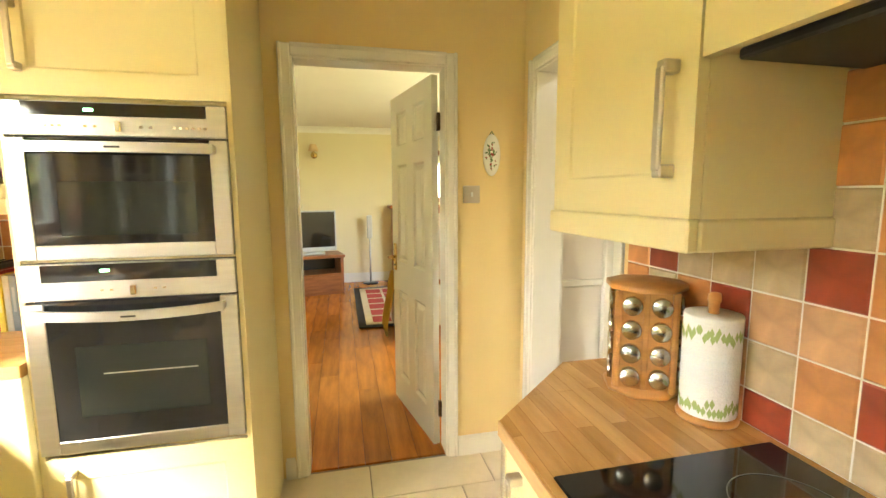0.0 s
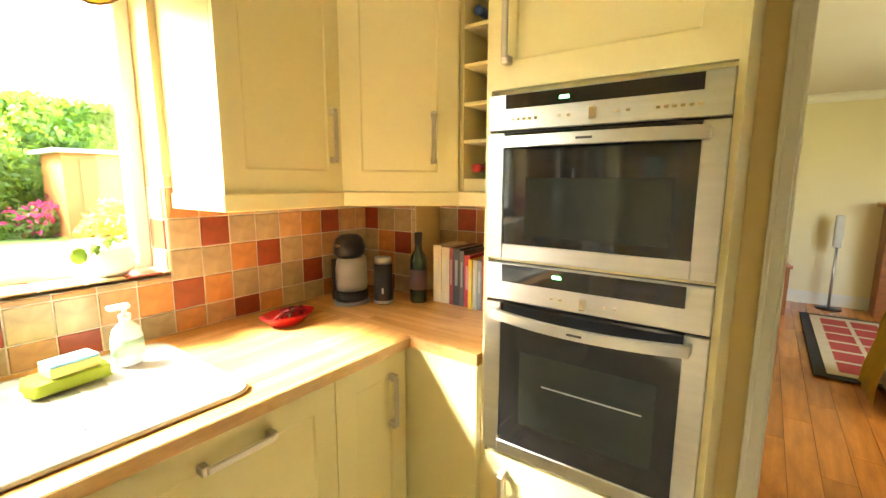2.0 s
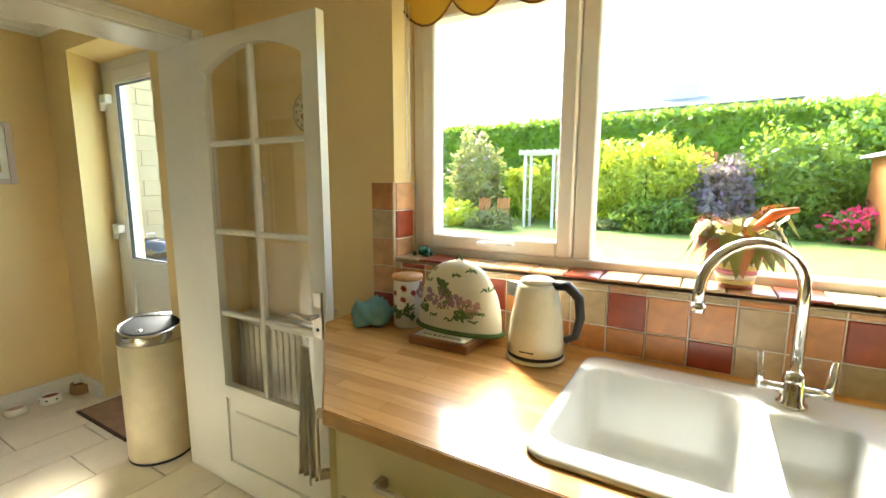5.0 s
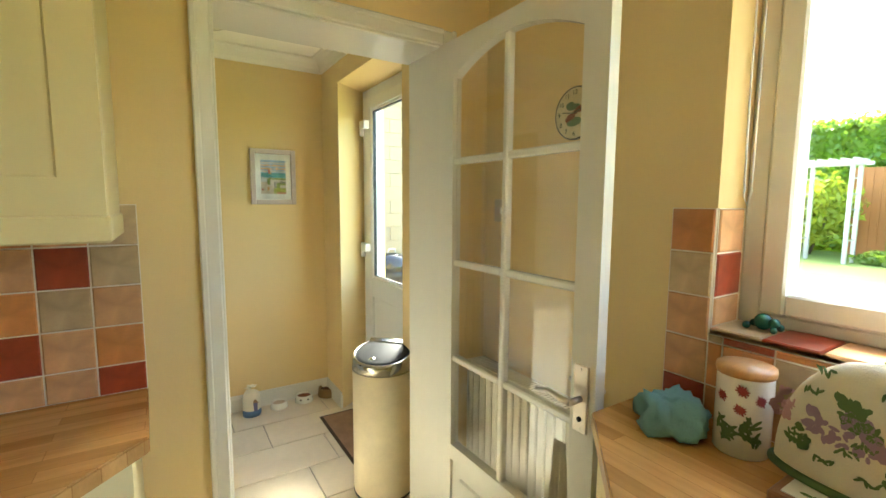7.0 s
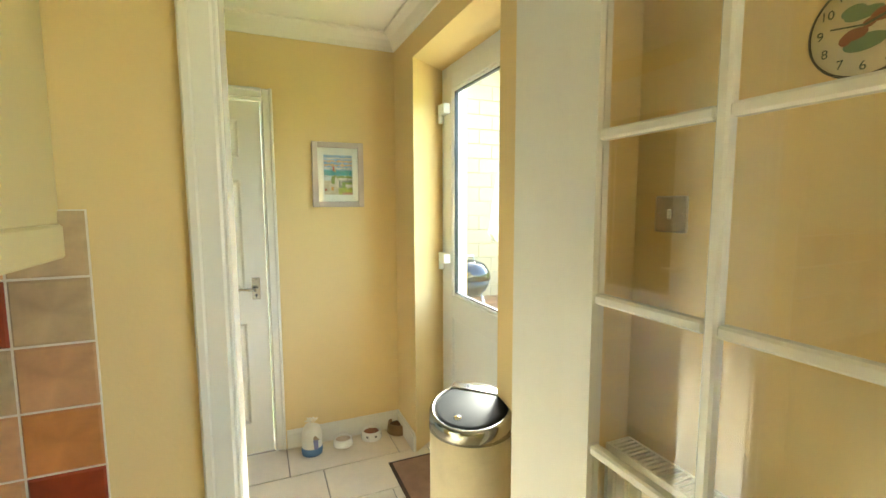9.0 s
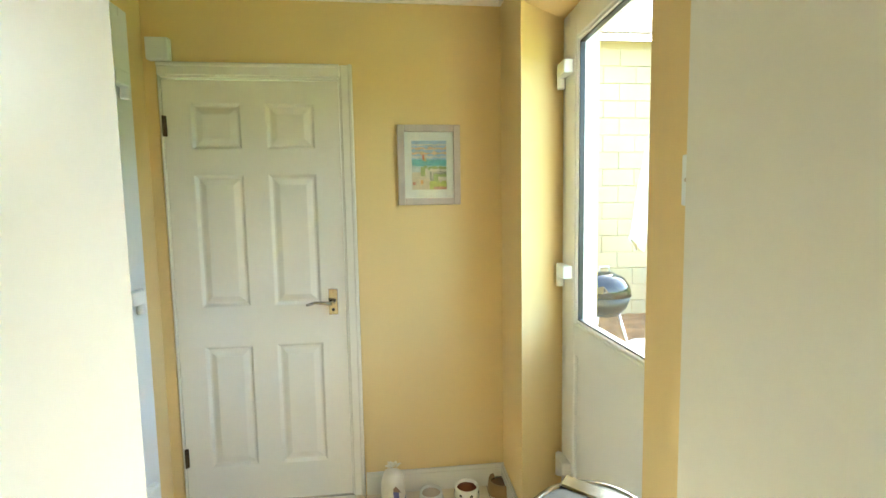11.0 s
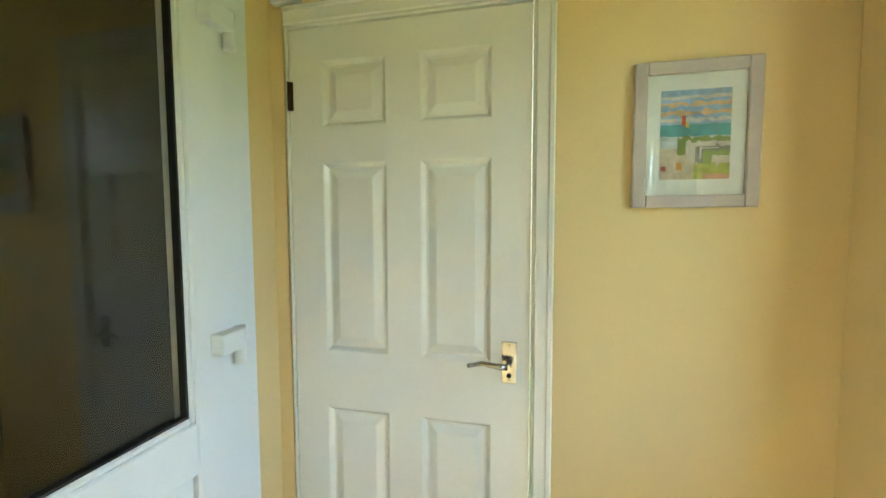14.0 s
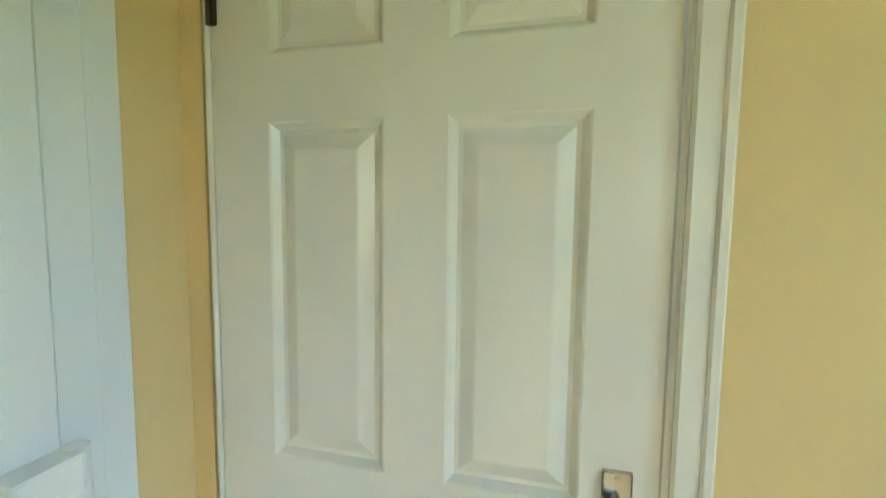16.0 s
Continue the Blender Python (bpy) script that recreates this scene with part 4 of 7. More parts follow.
# hall
HALLW = mat("hall_wall_paint", (0.74, 0.70, 0.64), 0.8, var=0.03, scale=2, grain=120, bump=0.06)
hw = bmesh.new()
box(2.75, 2.85, 0.0, YN, -0.1, 2.6, bm=hw), box(1.74, 2.75, -0.1, 0.0, -0.1, 2.6, bm=hw)
structure("wall_hall", hw, HALLW, "off-white painted hall wall", "wall")
structure("ceiling_hall", box(1.77, 2.75, 0, YN, 2.42, 2.6), CEIL, "cream painted hall ceiling", "ceiling")
structure("floor_hall", box(1.72, 2.75, 0, YN, -0.1, 0.0), mat("hall_carpet", (0.42, 0.34, 0.24), 0.95, var=0.1, scale=8, grain=400, bump=0.4), "beige carpeted hall floor", "floor")

block(HERE)

# ---- outdoors ----
GRASS = mat("lawn_grass", (0.13, 0.175, 0.022), 0.9, var=0.2, scale=1.2, grain=160, bump=0.6, second=(0.09, 0.14, 0.016))
GZ = -0.08
g = bmesh.new()
bmesh.ops.create_grid(g, x_segments=2, y_segments=2, size=400)
structure("ground", moved(g, Matrix.Translation((-300, 0, GZ))), GRASS, "mown green lawn of the back garden", "ground")

# ---- small things on the worktops ----
def plain(name, color, rough=0.5, **kw):
    return mat(name, color, rough, var=kw.pop("var", 0.06), scale=kw.pop("scale", 12), grain=kw.pop("grain", 80), bump=kw.pop("bump", 0.03), **kw)


FABRIC = plain("cream_fabric", (0.74, 0.70, 0.58), 0.9, grain=300, bump=0.25)
LILAC, GREENP, REDP, PINKP = plain("lilac_print", (0.32, 0.22, 0.32), 0.9), plain("green_print", (0.10, 0.17, 0.06), 0.9), plain("dark_red_print", (0.32, 0.05, 0.05), 0.8), plain("pink_print", (0.50, 0.29, 0.30), 0.9)
WHITEC = plain("white_ceramic", (0.82, 0.80, 0.74), 0.18, bump=0.0)
PINE = mat("pine_wood", (0.58, 0.28, 0.085), 0.4, var=0.2, scale=6, grain=40, bump=0.04, stretch=(1, 1, 6), second=(0.42, 0.18, 0.05))
LIDW = mat("beech_wood_lid", (0.60, 0.32, 0.12), 0.45, var=0.15, scale=8, grain=40, bump=0.03, stretch=(1, 6, 1))
KETTLE = plain("cream_enamel", (0.74, 0.68, 0.50), 0.22, bump=0.0, coat=0.4)
TEAL = plain("teal_cloth", (0.20, 0.40, 0.42), 0.95, grain=220, bump=0.5)

rn = random.Random(11)


def petal(bm, cx, cy, cz, r, to_x, squash=1.0, turn=0.0, seg=7):
    """A small flat printed shape laid on a surface whose place is given by to_x(y, z)."""
    vs = []
    for k in range(seg):
        a = 2 * math.pi * k / seg
        u, v = r * math.cos(a), r * squash * math.sin(a)
        y, z = cy + u * math.cos(turn) - v * math.sin(turn), cz + u * math.sin(turn) + v * math.cos(turn)
        vs.append(bm.verts.new(to_x(y, z)))
    bm.faces.new(vs)


# tea cosy
tc = thing("tea_cosy", (-1.225, 0.10, ZT + 0.03), "cream quilted tea cosy printed with lilac and green flowers", "tea cosy")
CH_, RY_, TX_ = 0.235, 0.152, 0.062
def cosy_r(z):
    return RY_ * max(0.0, 1 - max(0, z / CH_) ** 2.5) ** 0.5
prof = [(0.0, 0.0), (RY_ * 0.97, 0.0)] + [(cosy_r(CH_ * k / 16), CH_ * k / 16) for k in range(0, 17)]
part("cover", lathe([(max(r, 0.001), z) for r, z in prof], (-1.225, 0.10, ZT + 0.03), 40, TX_ / RY_, 1.0), FABRIC, tc)
def cosy_at(y, z):
    r = max(cosy_r(z - ZT - 0.03), 1e-3)
    d = max(0.0, 1 - ((y - 0.10) / r) ** 2)
    return (-1.225 + TX_ / RY_ * r * math.sqrt(d) + 0.0018, y, z)
for colm, spots in ((LILAC, [(0.03, 0.135), (0.055, 0.125), (0.10, 0.12), (0.125, 0.135), (0.08, 0.15)]), (GREENP, [(0.075, 0.165), (0.09, 0.155), (0.06, 0.175), (0.0, 0.1), (0.14, 0.09), (0.165, 0.085)]), (PINKP, [(-0.04, 0.125), (-0.035, 0.145), (0.155, 0.115), (0.17, 0.10), (0.185, 0.12)])):
    bm = bmesh.new()
    for y, z in spots:
        for k in range(13):
            petal(bm, 0, y - 0.004 + rn.uniform(-0.019, 0.019), ZT + 0.03 + z - 0.02 + rn.uniform(-0.016, 0.016), rn.uniform(0.005, 0.011), cosy_at, rn.uniform(0.35, 0.8), rn.uniform(0, 3))
    tagged(part("flower_print", bm, colm, tc), kind="stuff")
bm = bmesh.new()
for y, z in ((-0.02, 0.20), (0.12, 0.205), (0.0, 0.055), (0.06, 0.05), (0.14, 0.05), (0.175, 0.15), (-0.045, 0.08), (0.03, 0.085), (0.10, 0.08), (0.16, 0.075), (0.075, 0.19), (-0.03, 0.165), (0.05, 0.105), (0.12, 0.10)):
    for k in range(6):
        petal(bm, 0, y + 0.025 + 0.005 * k, ZT + 0.03 + z + 0.004 * rn.uniform(-1, 1), 0.007, cosy_at, 0.35, rn.uniform(0, 3))
tagged(part("leaf_print", bm, GREENP, tc), kind="stuff")
part("trim", tube([(-1.225 + 1.02 * TX_ * math.cos(a), 0.10 + 1.02 * RY_ * math.sin(a), ZT + 0.037) for a in [2 * math.pi * k / 40 for k in range(41)]], 0.008, 8), GREENP, tc, "green ribbed hem")
part("loop", tube([(-1.225, 0.09, ZT + 0.262), (-1.225, 0.10, ZT + 0.278), (-1.225, 0.113, ZT + 0.262)], 0.004, 6), GREENP, tc)
# trivet
tv = thing("trivet", (-1.13, 0.09, ZT), "wooden framed trivet with a floral tile", "trivet")
part("frame", box(-1.29, -1.10, -0.015, 0.195, ZT, ZT + 0.028, 0.003), plain("walnut_frame", (0.26, 0.12, 0.045), 0.5, stretch=(1, 8, 1)), tv)
part("tile_top", box(-1.28, -1.115, 0.0, 0.18, ZT + 0.028, ZT + 0.030), WHITEC, tv)
bm = bmesh.new()
for k in range(8):
    petal(bm, 0, 0.03 + 0.017 * k, 0, 0.010, lambda y, z: (-1.135 + z * 1.0, y, ZT + 0.0305), 0.5, 0.5 * k)
tagged(part("leaf_print", bm, GREENP, tv), kind="stuff")
# jar
jr = thing("storage_jar", (-1.255, -0.12, ZT), "white ceramic jar with red flowers and a wooden lid", "jar")
JC = (-1.255, -0.125, ZT)
part("body", lathe([(0.0, 0), (0.049, 0), (0.052, 0.004), (0.052, 0.165), (0.050, 0.17), (0.0, 0.17)], JC, 36), WHITEC, jr)
part("lid", lathe([(0.0, 0.17), (0.054, 0.17), (0.055, 0.178), (0.054, 0.186), (0.0, 0.187)], JC, 36), LIDW, jr, "pale wooden lid")
def jar_at(y, z):
    a = (y - JC[1]) / 0.0525
    return (JC[0] + 0.0532 * math.cos(a + 0.3), JC[1] + 0.0532 * math.sin(a + 0.3), z)
for colm, spots, n, rr in ((REDP, [(-0.036, 0.125), (0.0, 0.105), (0.036, 0.128), (0.002, 0.145)], 6, 0.016), (GREENP, [(-0.03, 0.07), (0.0, 0.06), (0.03, 0.05), (0.02, 0.075), (-0.02, 0.045)], 10, 0.014)):
    bm = bmesh.new()
    for y, z in spots:
        for k in range(n):
            j = 0.0 if colm is REDP else 0.012
            petal(bm, 0, JC[1] + y + rn.uniform(-j, j), ZT + z + rn.uniform(-j, j), rr * rn.uniform(0.7, 1), jar_at, 0.2 if j == 0 else 0.3, math.pi * k / n)
    tagged(part("flower_print", bm, colm, jr), kind="stuff")
# crumpled cloth
cl = bmesh.new()
bmesh.ops.create_icosphere(cl, subdivisions=4, radius=1)
for v in cl.verts:
    d = 1 + 0.55 * noise.noise(v.co * 1.7 + Vector((3, 1, 2))) + 0.22 * noise.noise(v.co * 5)
    v.co = Vector((v.co.x * 0.075 * d, v.co.y * 0.085 * d, max(-0.2, v.co.z) * 0.085 * d))
lowest = min(v.co.z for v in cl.verts)
tagged(part("dish_cloth", moved(cl, Matrix.Translation((-1.21, -0.255, ZT - 0.86 * lowest)) @ Matrix.Scale(0.86, 4)), TEAL, smooth=True), "crumpled teal dish cloth on the worktop", "cloth")
# kettle
kt = thing("kettle", (-1.19, 0.37, ZT), "cream jug kettle with a black handle on its base", "kettle")
KC = (-1.19, 0.375, ZT)
part("base", lathe([(0.0, 0), (0.070, 0), (0.084, 0.006), (0.084, 0.016), (0.0, 0.017)], KC, 36), KETTLE, kt)
part("band", lathe([(0.0, 0.017), (0.081, 0.017), (0.081, 0.026), (0.0, 0.027)], KC, 36), BLACKP, kt, "black band above the base")
part("jug", lathe([(0.0, 0.026), (0.081, 0.027), (0.080, 0.06), (0.074, 0.12), (0.063, 0.185), (0.056, 0.215), (0.052, 0.225), (0.0, 0.226)], KC, 40), KETTLE, kt)
part("lid", lathe([(0.0, 0.226), (0.049, 0.226), (0.047, 0.236), (0.03, 0.242), (0.0, 0.243)], KC, 32), KETTLE, kt)
part("spout", moved(prism([(-0.02, 0), (0.02, 0), (0.0, -0.04)], 0.18, 0.222, 0.0), Matrix.Translation(KC) @ pose(0, -0.05, 0, 0, 0, 0)), STEEL, kt, "steel pouring lip")
part("handle", tube([(KC[0], KC[1] + 0.045, ZT + 0.222), (KC[0], KC[1] + 0.085, ZT + 0.225), (KC[0], KC[1] + 0.118, ZT + 0.195), (KC[0], KC[1] + 0.124, ZT + 0.14), (KC[0], KC[1] + 0.112, ZT + 0.085), (KC[0], KC[1] + 0.085, ZT + 0.07)], [0.014, 0.015, 0.014, 0.013, 0.012, 0.010], 12), BLACKP, kt, "black plastic handle")
part("maker_mark", box(KC[0] + 0.0805, KC[0] + 0.070, KC[1] - 0.02, KC[1] + 0.02, ZT + 0.04, ZT + 0.044), BLACKP, kt)
# soap bottle
so = thing("soap_dispenser", (-1.14, 1.41, ZT + 0.014), "clear white hand soap pump bottle by the sink", "bottle")
SC = (-1.135, 1.405, ZT + 0.015)
part("bottle", lathe([(0.0, 0), (0.036, 0), (0.04, 0.01), (0.04, 0.08), (0.034, 0.105), (0.014, 0.125), (0.012, 0.135), (0.0, 0.135)], SC, 28, 0.7, 1.0), plain("milky_plastic", (0.74, 0.76, 0.72), 0.2, bump=0.0), so)
part("label", lathe([(0.0405, 0.03), (0.0408, 0.03), (0.0408, 0.075), (0.0405, 0.075)], SC, 28, 0.72, 1.0), plain("pale_green_label", (0.42, 0.60, 0.42), 0.5), so, "pale green label")
pb = tube([(SC[0], SC[1], SC[2] + 0.133), (SC[0], SC[1], SC[2] + 0.165)], 0.006, 10)
join(pb, lathe([(0.0, 0.13), (0.015, 0.13), (0.015, 0.145), (0.0, 0.146)], SC, 16))
join(pb, box(SC[0] - 0.012, SC[0] + 0.012, SC[1] - 0.04, SC[1] + 0.014, SC[2] + 0.162, SC[2] + 0.176, 0.004))
part("pump", pb, WHITEC, so)
# sponges
sp = thing("washing_up_sponge", (-1.12, 1.265, ZT + 0.04), "yellow sponge with a blue scouring top", "sponge")
part("sponge", moved(box(-0.035, 0.035, -0.055, 0.055, 0, 0.026, 0.005, 2), pose(-1.12, 1.27, ZT + 0.048, 0, 0, 8)), plain("yellow_sponge", (0.70, 0.55, 0.16), 0.95, grain=300, bump=0.6), sp)
part("scourer", moved(box(-0.035, 0.035, -0.055, 0.055, 0.0262, 0.034, 0.003), pose(-1.12, 1.27, ZT + 0.048, 0, 0, 8)), plain("blue_scourer", (0.22, 0.48, 0.56), 0.95, grain=400, bump=0.6), sp)
gc = box(-0.05, 0.05, -0.085, 0.085, 0, 0.034, 0.008, 2)
bmesh.ops.subdivide_edges(gc, edges=gc.edges[:], cuts=3, use_grid_fill=True)
for v in gc.verts:
    if v.co.z > 0.004:
        v.co += Vector((0.5, 0.5, 0.35)) * 0.02 * noise.noise(v.co * 22)
        v.co.z = min(v.co.z, 0.033)
tagged(part("folded_cloth", moved(gc, pose(-1.12, 1.26, ZT + 0.0145, 0, 0, 6)), plain("lime_cloth", (0.34, 0.40, 0.035), 0.95, grain=260, bump=0.5), smooth=True), "folded lime green cloth on the draining board", "cloth")


# ---- window sill ----
SZ = 1.1375


def leaves(n, centre, spread, size, droop, rng, up=0.3):
    """Many bent leaves springing from a centre: each two quads with a fold."""
    vs, fs = [], []
    for _ in range(n):
        a, e = rng.uniform(0, 2 * math.pi), rng.uniform(-0.15, 1.2) * up * 2
        d = Vector((math.cos(a) * spread[0], math.sin(a) * spread[1], 0))
        base = Vector(centre) + d * rng.uniform(0.1, 0.55) + Vector((0, 0, rng.uniform(0, spread[2])))
        dirn = Vector((math.cos(a), math.sin(a), e)).normalized()
        side = dirn.cross(Vector((0, 0, 1))).normalized() * size * rng.uniform(0.25, 0.4)
        L = size * rng.uniform(0.7, 1.3)
        mid, tip = base + dirn * L * 0.55, base + dirn * L + Vector((0, 0, -droop * L))
        i = len(vs)
        vs += [base, mid + side, mid + Vector((0, 0, 0.12 * size)), mid - side, tip]
        fs += [(i, i + 1, i + 2), (i, i + 2, i + 3), (i + 1, i + 4, i + 2), (i + 2, i + 4, i + 3)]
    bm = bmesh.new()
    bv = [bm.verts.new(v) for v in vs]
    for f3 in fs:
        bm.faces.new([bv[q] for q in f3])
    return bm


pp = thing("pot_plant", (-1.405, 0.85, SZ), "leafy pot plant in a striped pink and yellow pot", "plant")
PC = (-1.405, 0.855, SZ)
STRIPES = [plain("pot_yellow", (0.66, 0.48, 0.14), 0.4), plain("pot_rust", (0.42, 0.12, 0.05), 0.4), plain("pot_cream", (0.70, 0.60, 0.42), 0.4), plain("pot_pink", (0.60, 0.20, 0.22), 0.4)]
for k, c in enumerate((1, 0, 2, 3, 0, 2, 3)):
    r0, r1 = 0.040 + 0.0028 * k, 0.040 + 0.0028 * (k + 1)
    part("pot_band", lathe([(0.0, 0.0135 * k), (r0, 0.0135 * k), (r1, 0.0135 * (k + 1)), (0.0, 0.0135 * (k + 1))], PC, 28), STRIPES[c], pp)
for colm, n, sz in ((plain("plant_olive", (0.26, 0.25, 0.05), 0.5), 46, 0.075), (plain("plant_bronze", (0.46, 0.16, 0.05), 0.5), 40, 0.07), (plain("plant_gold", (0.62, 0.48, 0.12), 0.5), 22, 0.065)):
    part("foliage", leaves(n, (PC[0], PC[1], PC[2] + 0.10), (0.075, 0.13, 0.06), sz, 0.9, rn, 0.35), colm, pp)
part("flower", tube([(PC[0], PC[1] + 0.03, PC[2] + 0.16), (PC[0], PC[1] + 0.07, PC[2] + 0.20), (PC[0], PC[1] + 0.12, PC[2] + 0.215)], [0.008, 0.014, 0.006], 8), plain("orange_flower", (0.75, 0.16, 0.03), 0.5), pp, "orange red flower spike")
wp = thing("white_planter", (-1.41, 1.47, SZ), "white round ceramic pot with a small green plant", "plant")
WC = (-1.41, 1.47, SZ)
part("pot", lathe([(0.0, 0), (0.04, 0), (0.06, 0.02), (0.07, 0.055), (0.062, 0.09), (0.048, 0.108), (0.044, 0.105), (0.0, 0.10)], WC, 32), WHITEC, wp)
part("foliage", leaves(12, (WC[0], WC[1] - 0.01, WC[2] + 0.10), (0.05, 0.08, 0.01), 0.05, 0.6, rn, 0.3), plain("fresh_green_leaf", (0.20, 0.36, 0.04), 0.5), wp)
part("side_leaf", moved(lathe([(0.0, -0.03), (0.018, -0.018), (0.024, 0.0), (0.016, 0.02), (0.0, 0.03)], (0, 0, 0), 12, 0.3, 1.0), Matrix.Translation((WC[0] + 0.01, WC[1] - 0.085, WC[2] + 0.075))), plain("fresh_green_leaf_b", (0.22, 0.40, 0.04), 0.5), wp)
FC = (-1.42, -0.165, SZ)
fb = bmesh.new()
for dx, dy, dz, r in ((0, 0, 0.014, 0.02), (0.012, 0.018, 0.022, 0.012), (-0.012, 0.02, 0.008, 0.009), (0.02, -0.018, 0.007, 0.009), (-0.018, -0.018, 0.007, 0.009), (0.022, 0.02, 0.007, 0.008)):
    s = bmesh.new()
    bmesh.ops.create_icosphere(s, subdivisions=2, radius=r)
    join(fb, moved(s, Matrix.Translation((FC[0] + dx, FC[1] + dy * 1.5, FC[2] + max(dz, r * 0.95)))))
tagged(part("frog_figurine", fb, plain("glazed_green", (0.03, 0.14, 0.09), 0.2), smooth=True), "small glazed green frog figurine on the sill", "figurine")

# scalloped blind
bl = thing("roller_blind", (-1.40, 0.685, 2.1), "yellow fabric roller blind with a scalloped brown-edged hem", "blind")
BF = plain("yellow_blind_fabric", (0.80, 0.55, 0.13), 0.9, grain=300, bump=0.2)
nb = BF.node_tree.nodes
trn, mxs = nb.new("ShaderNodeBsdfTranslucent"), nb.new("ShaderNodeMixShader")
trn.inputs[0].default_value = (0.85, 0.60, 0.15, 1)
mxs.inputs[0].default_value = 0.5
BF.node_tree.links.new(nb["Principled BSDF"].outputs[0], mxs.inputs[1]), BF.node_tree.links.new(trn.outputs[0], mxs.inputs[2]), BF.node_tree.links.new(mxs.outputs[0], nb["Material Output"].inputs[0])
low = []
Y0b, Y1b, NS = -0.225, 1.585, 9
for s in range(NS):
    for k in range(8):
        u = k / 8
        low.append((Y0b + (Y1b - Y0b) * (s + u) / NS, 2.035 - 0.065 * math.sin(math.pi * u) ** 0.8))
low.append((Y1b, 2.035))
bm = bmesh.new()
for x in (-1.392, -1.390):
    a = [bm.verts.new((x, y, z)) for y, z in low]
    b = [bm.verts.new((x, y, 2.118)) for y, z in low]
    for k in range(len(a) - 1):
        bm.faces.new((a[k], a[k + 1], b[k + 1], b[k]))
part("fabric", bm, BF, bl)
part("hem", tube([(-1.391, y, z) for y, z in low], 0.004, 6), plain("brown_trim", (0.22, 0.09, 0.03), 0.9), bl, "brown edging")
part("chain", tube([(-1.385, -0.215, 2.05), (-1.382, -0.214, 1.7), (-1.38, -0.21, 1.45), (-1.375, -0.2, 1.43), (-1.372, -0.192, 1.46), (-1.37, -0.19, 2.05)], 0.0022, 6), WHITEC, bl, "white bead chain")

# ---- corner by the ovens ----
block(OVENS)
cm = thing("coffee_machine", (-1.03, 2.15, ZT), "black and grey capsule coffee machine", "coffee machine", rz=0)
CC = (-1.03, 2.15, ZT)
GREYP = plain("grey_plastic", (0.30, 0.28, 0.25), 0.3)
part("base", lathe([(0.0, 0), (0.070, 0), (0.072, 0.008), (0.068, 0.016), (0.0, 0.017)], CC, 32, 1, 1.2), GREYP, cm)
part("drip_tray", lathe([(0.0, 0.017), (0.066, 0.017), (0.068, 0.03), (0.066, 0.06), (0.0, 0.061)], CC, 32, 1, 1.15), BLACKP, cm)
part("body", lathe([(0.0, 0.06), (0.062, 0.061), (0.066, 0.09), (0.065, 0.16), (0.058, 0.205), (0.0, 0.206)], CC, 32, 1, 1.1), GREYP, cm, "grey front body")
part("head", lathe([(0.0, 0.205), (0.052, 0.207), (0.063, 0.225), (0.065, 0.255), (0.057, 0.285), (0.038, 0.303), (0.0, 0.308)], (CC[0], CC[1] - 0.01, CC[2]), 32, 1, 1.1), BLACKP, cm, "round black head")
part("lever", tube([(CC[0] - 0.04, CC[1] - 0.052, ZT + 0.26), (CC[0], CC[1] - 0.08, ZT + 0.262), (CC[0] + 0.04, CC[1] - 0.052, ZT + 0.26)], 0.008, 8), CHROME, cm)
part("water_tank", box(CC[0] - 0.105, CC[0] - 0.066, CC[1] - 0.03, CC[1] + 0.08, ZT, ZT + 0.19, 0.012, 2), BLACKP, cm)
cn = thing("coffee_grinder", (-0.915, 2.23, ZT), "black cylinder canister with a silver top", "canister")
part("body", lathe([(0.0, 0), (0.042, 0), (0.043, 0.006), (0.041, 0.175), (0.0, 0.176)], (-0.915, 2.23, ZT), 28), BLACKP, cn)
part("base_ring", lathe([(0.0, 0.003), (0.0438, 0.003), (0.0438, 0.016), (0.0, 0.016)], (-0.915, 2.23, ZT), 28), STEEL, cn)
part("cap", lathe([(0.0, 0.176), (0.037, 0.176), (0.037, 0.203), (0.034, 0.206), (0.0, 0.206)], (-0.915, 2.23, ZT), 28), STEEL, cn, "silver cap")
part("mark", box(-0.89, -0.88, 2.192, 2.195, ZT + 0.05, ZT + 0.075), WHITEC, cn)


def wine_bottle(name, at, label, m=None, glass=None, foil=None):
    w = thing(name, at, label, "bottle")
    mm = m or Matrix.Translation(at)
    part("glass", moved(lathe([(0.0, 0), (0.036, 0), (0.038, 0.006), (0.038, 0.185), (0.032, 0.212), (0.016, 0.236), (0.0145, 0.30), (0.0165, 0.302), (0.0165, 0.31), (0.0, 0.311)], seg=24), mm), glass or BOTTLEG, w)
    part("label", moved(lathe([(0.0383, 0.06), (0.0386, 0.06), (0.0386, 0.15), (0.0383, 0.15)], seg=24), mm), plain("wine_label", (0.10, 0.05, 0.045), 0.6), w)
    part("foil", moved(lathe([(0.0152, 0.25), (0.0156, 0.25), (0.0172, 0.30), (0.0172, 0.312), (0.0, 0.3125)], seg=20), mm), foil or BLACKP, w)
    return w


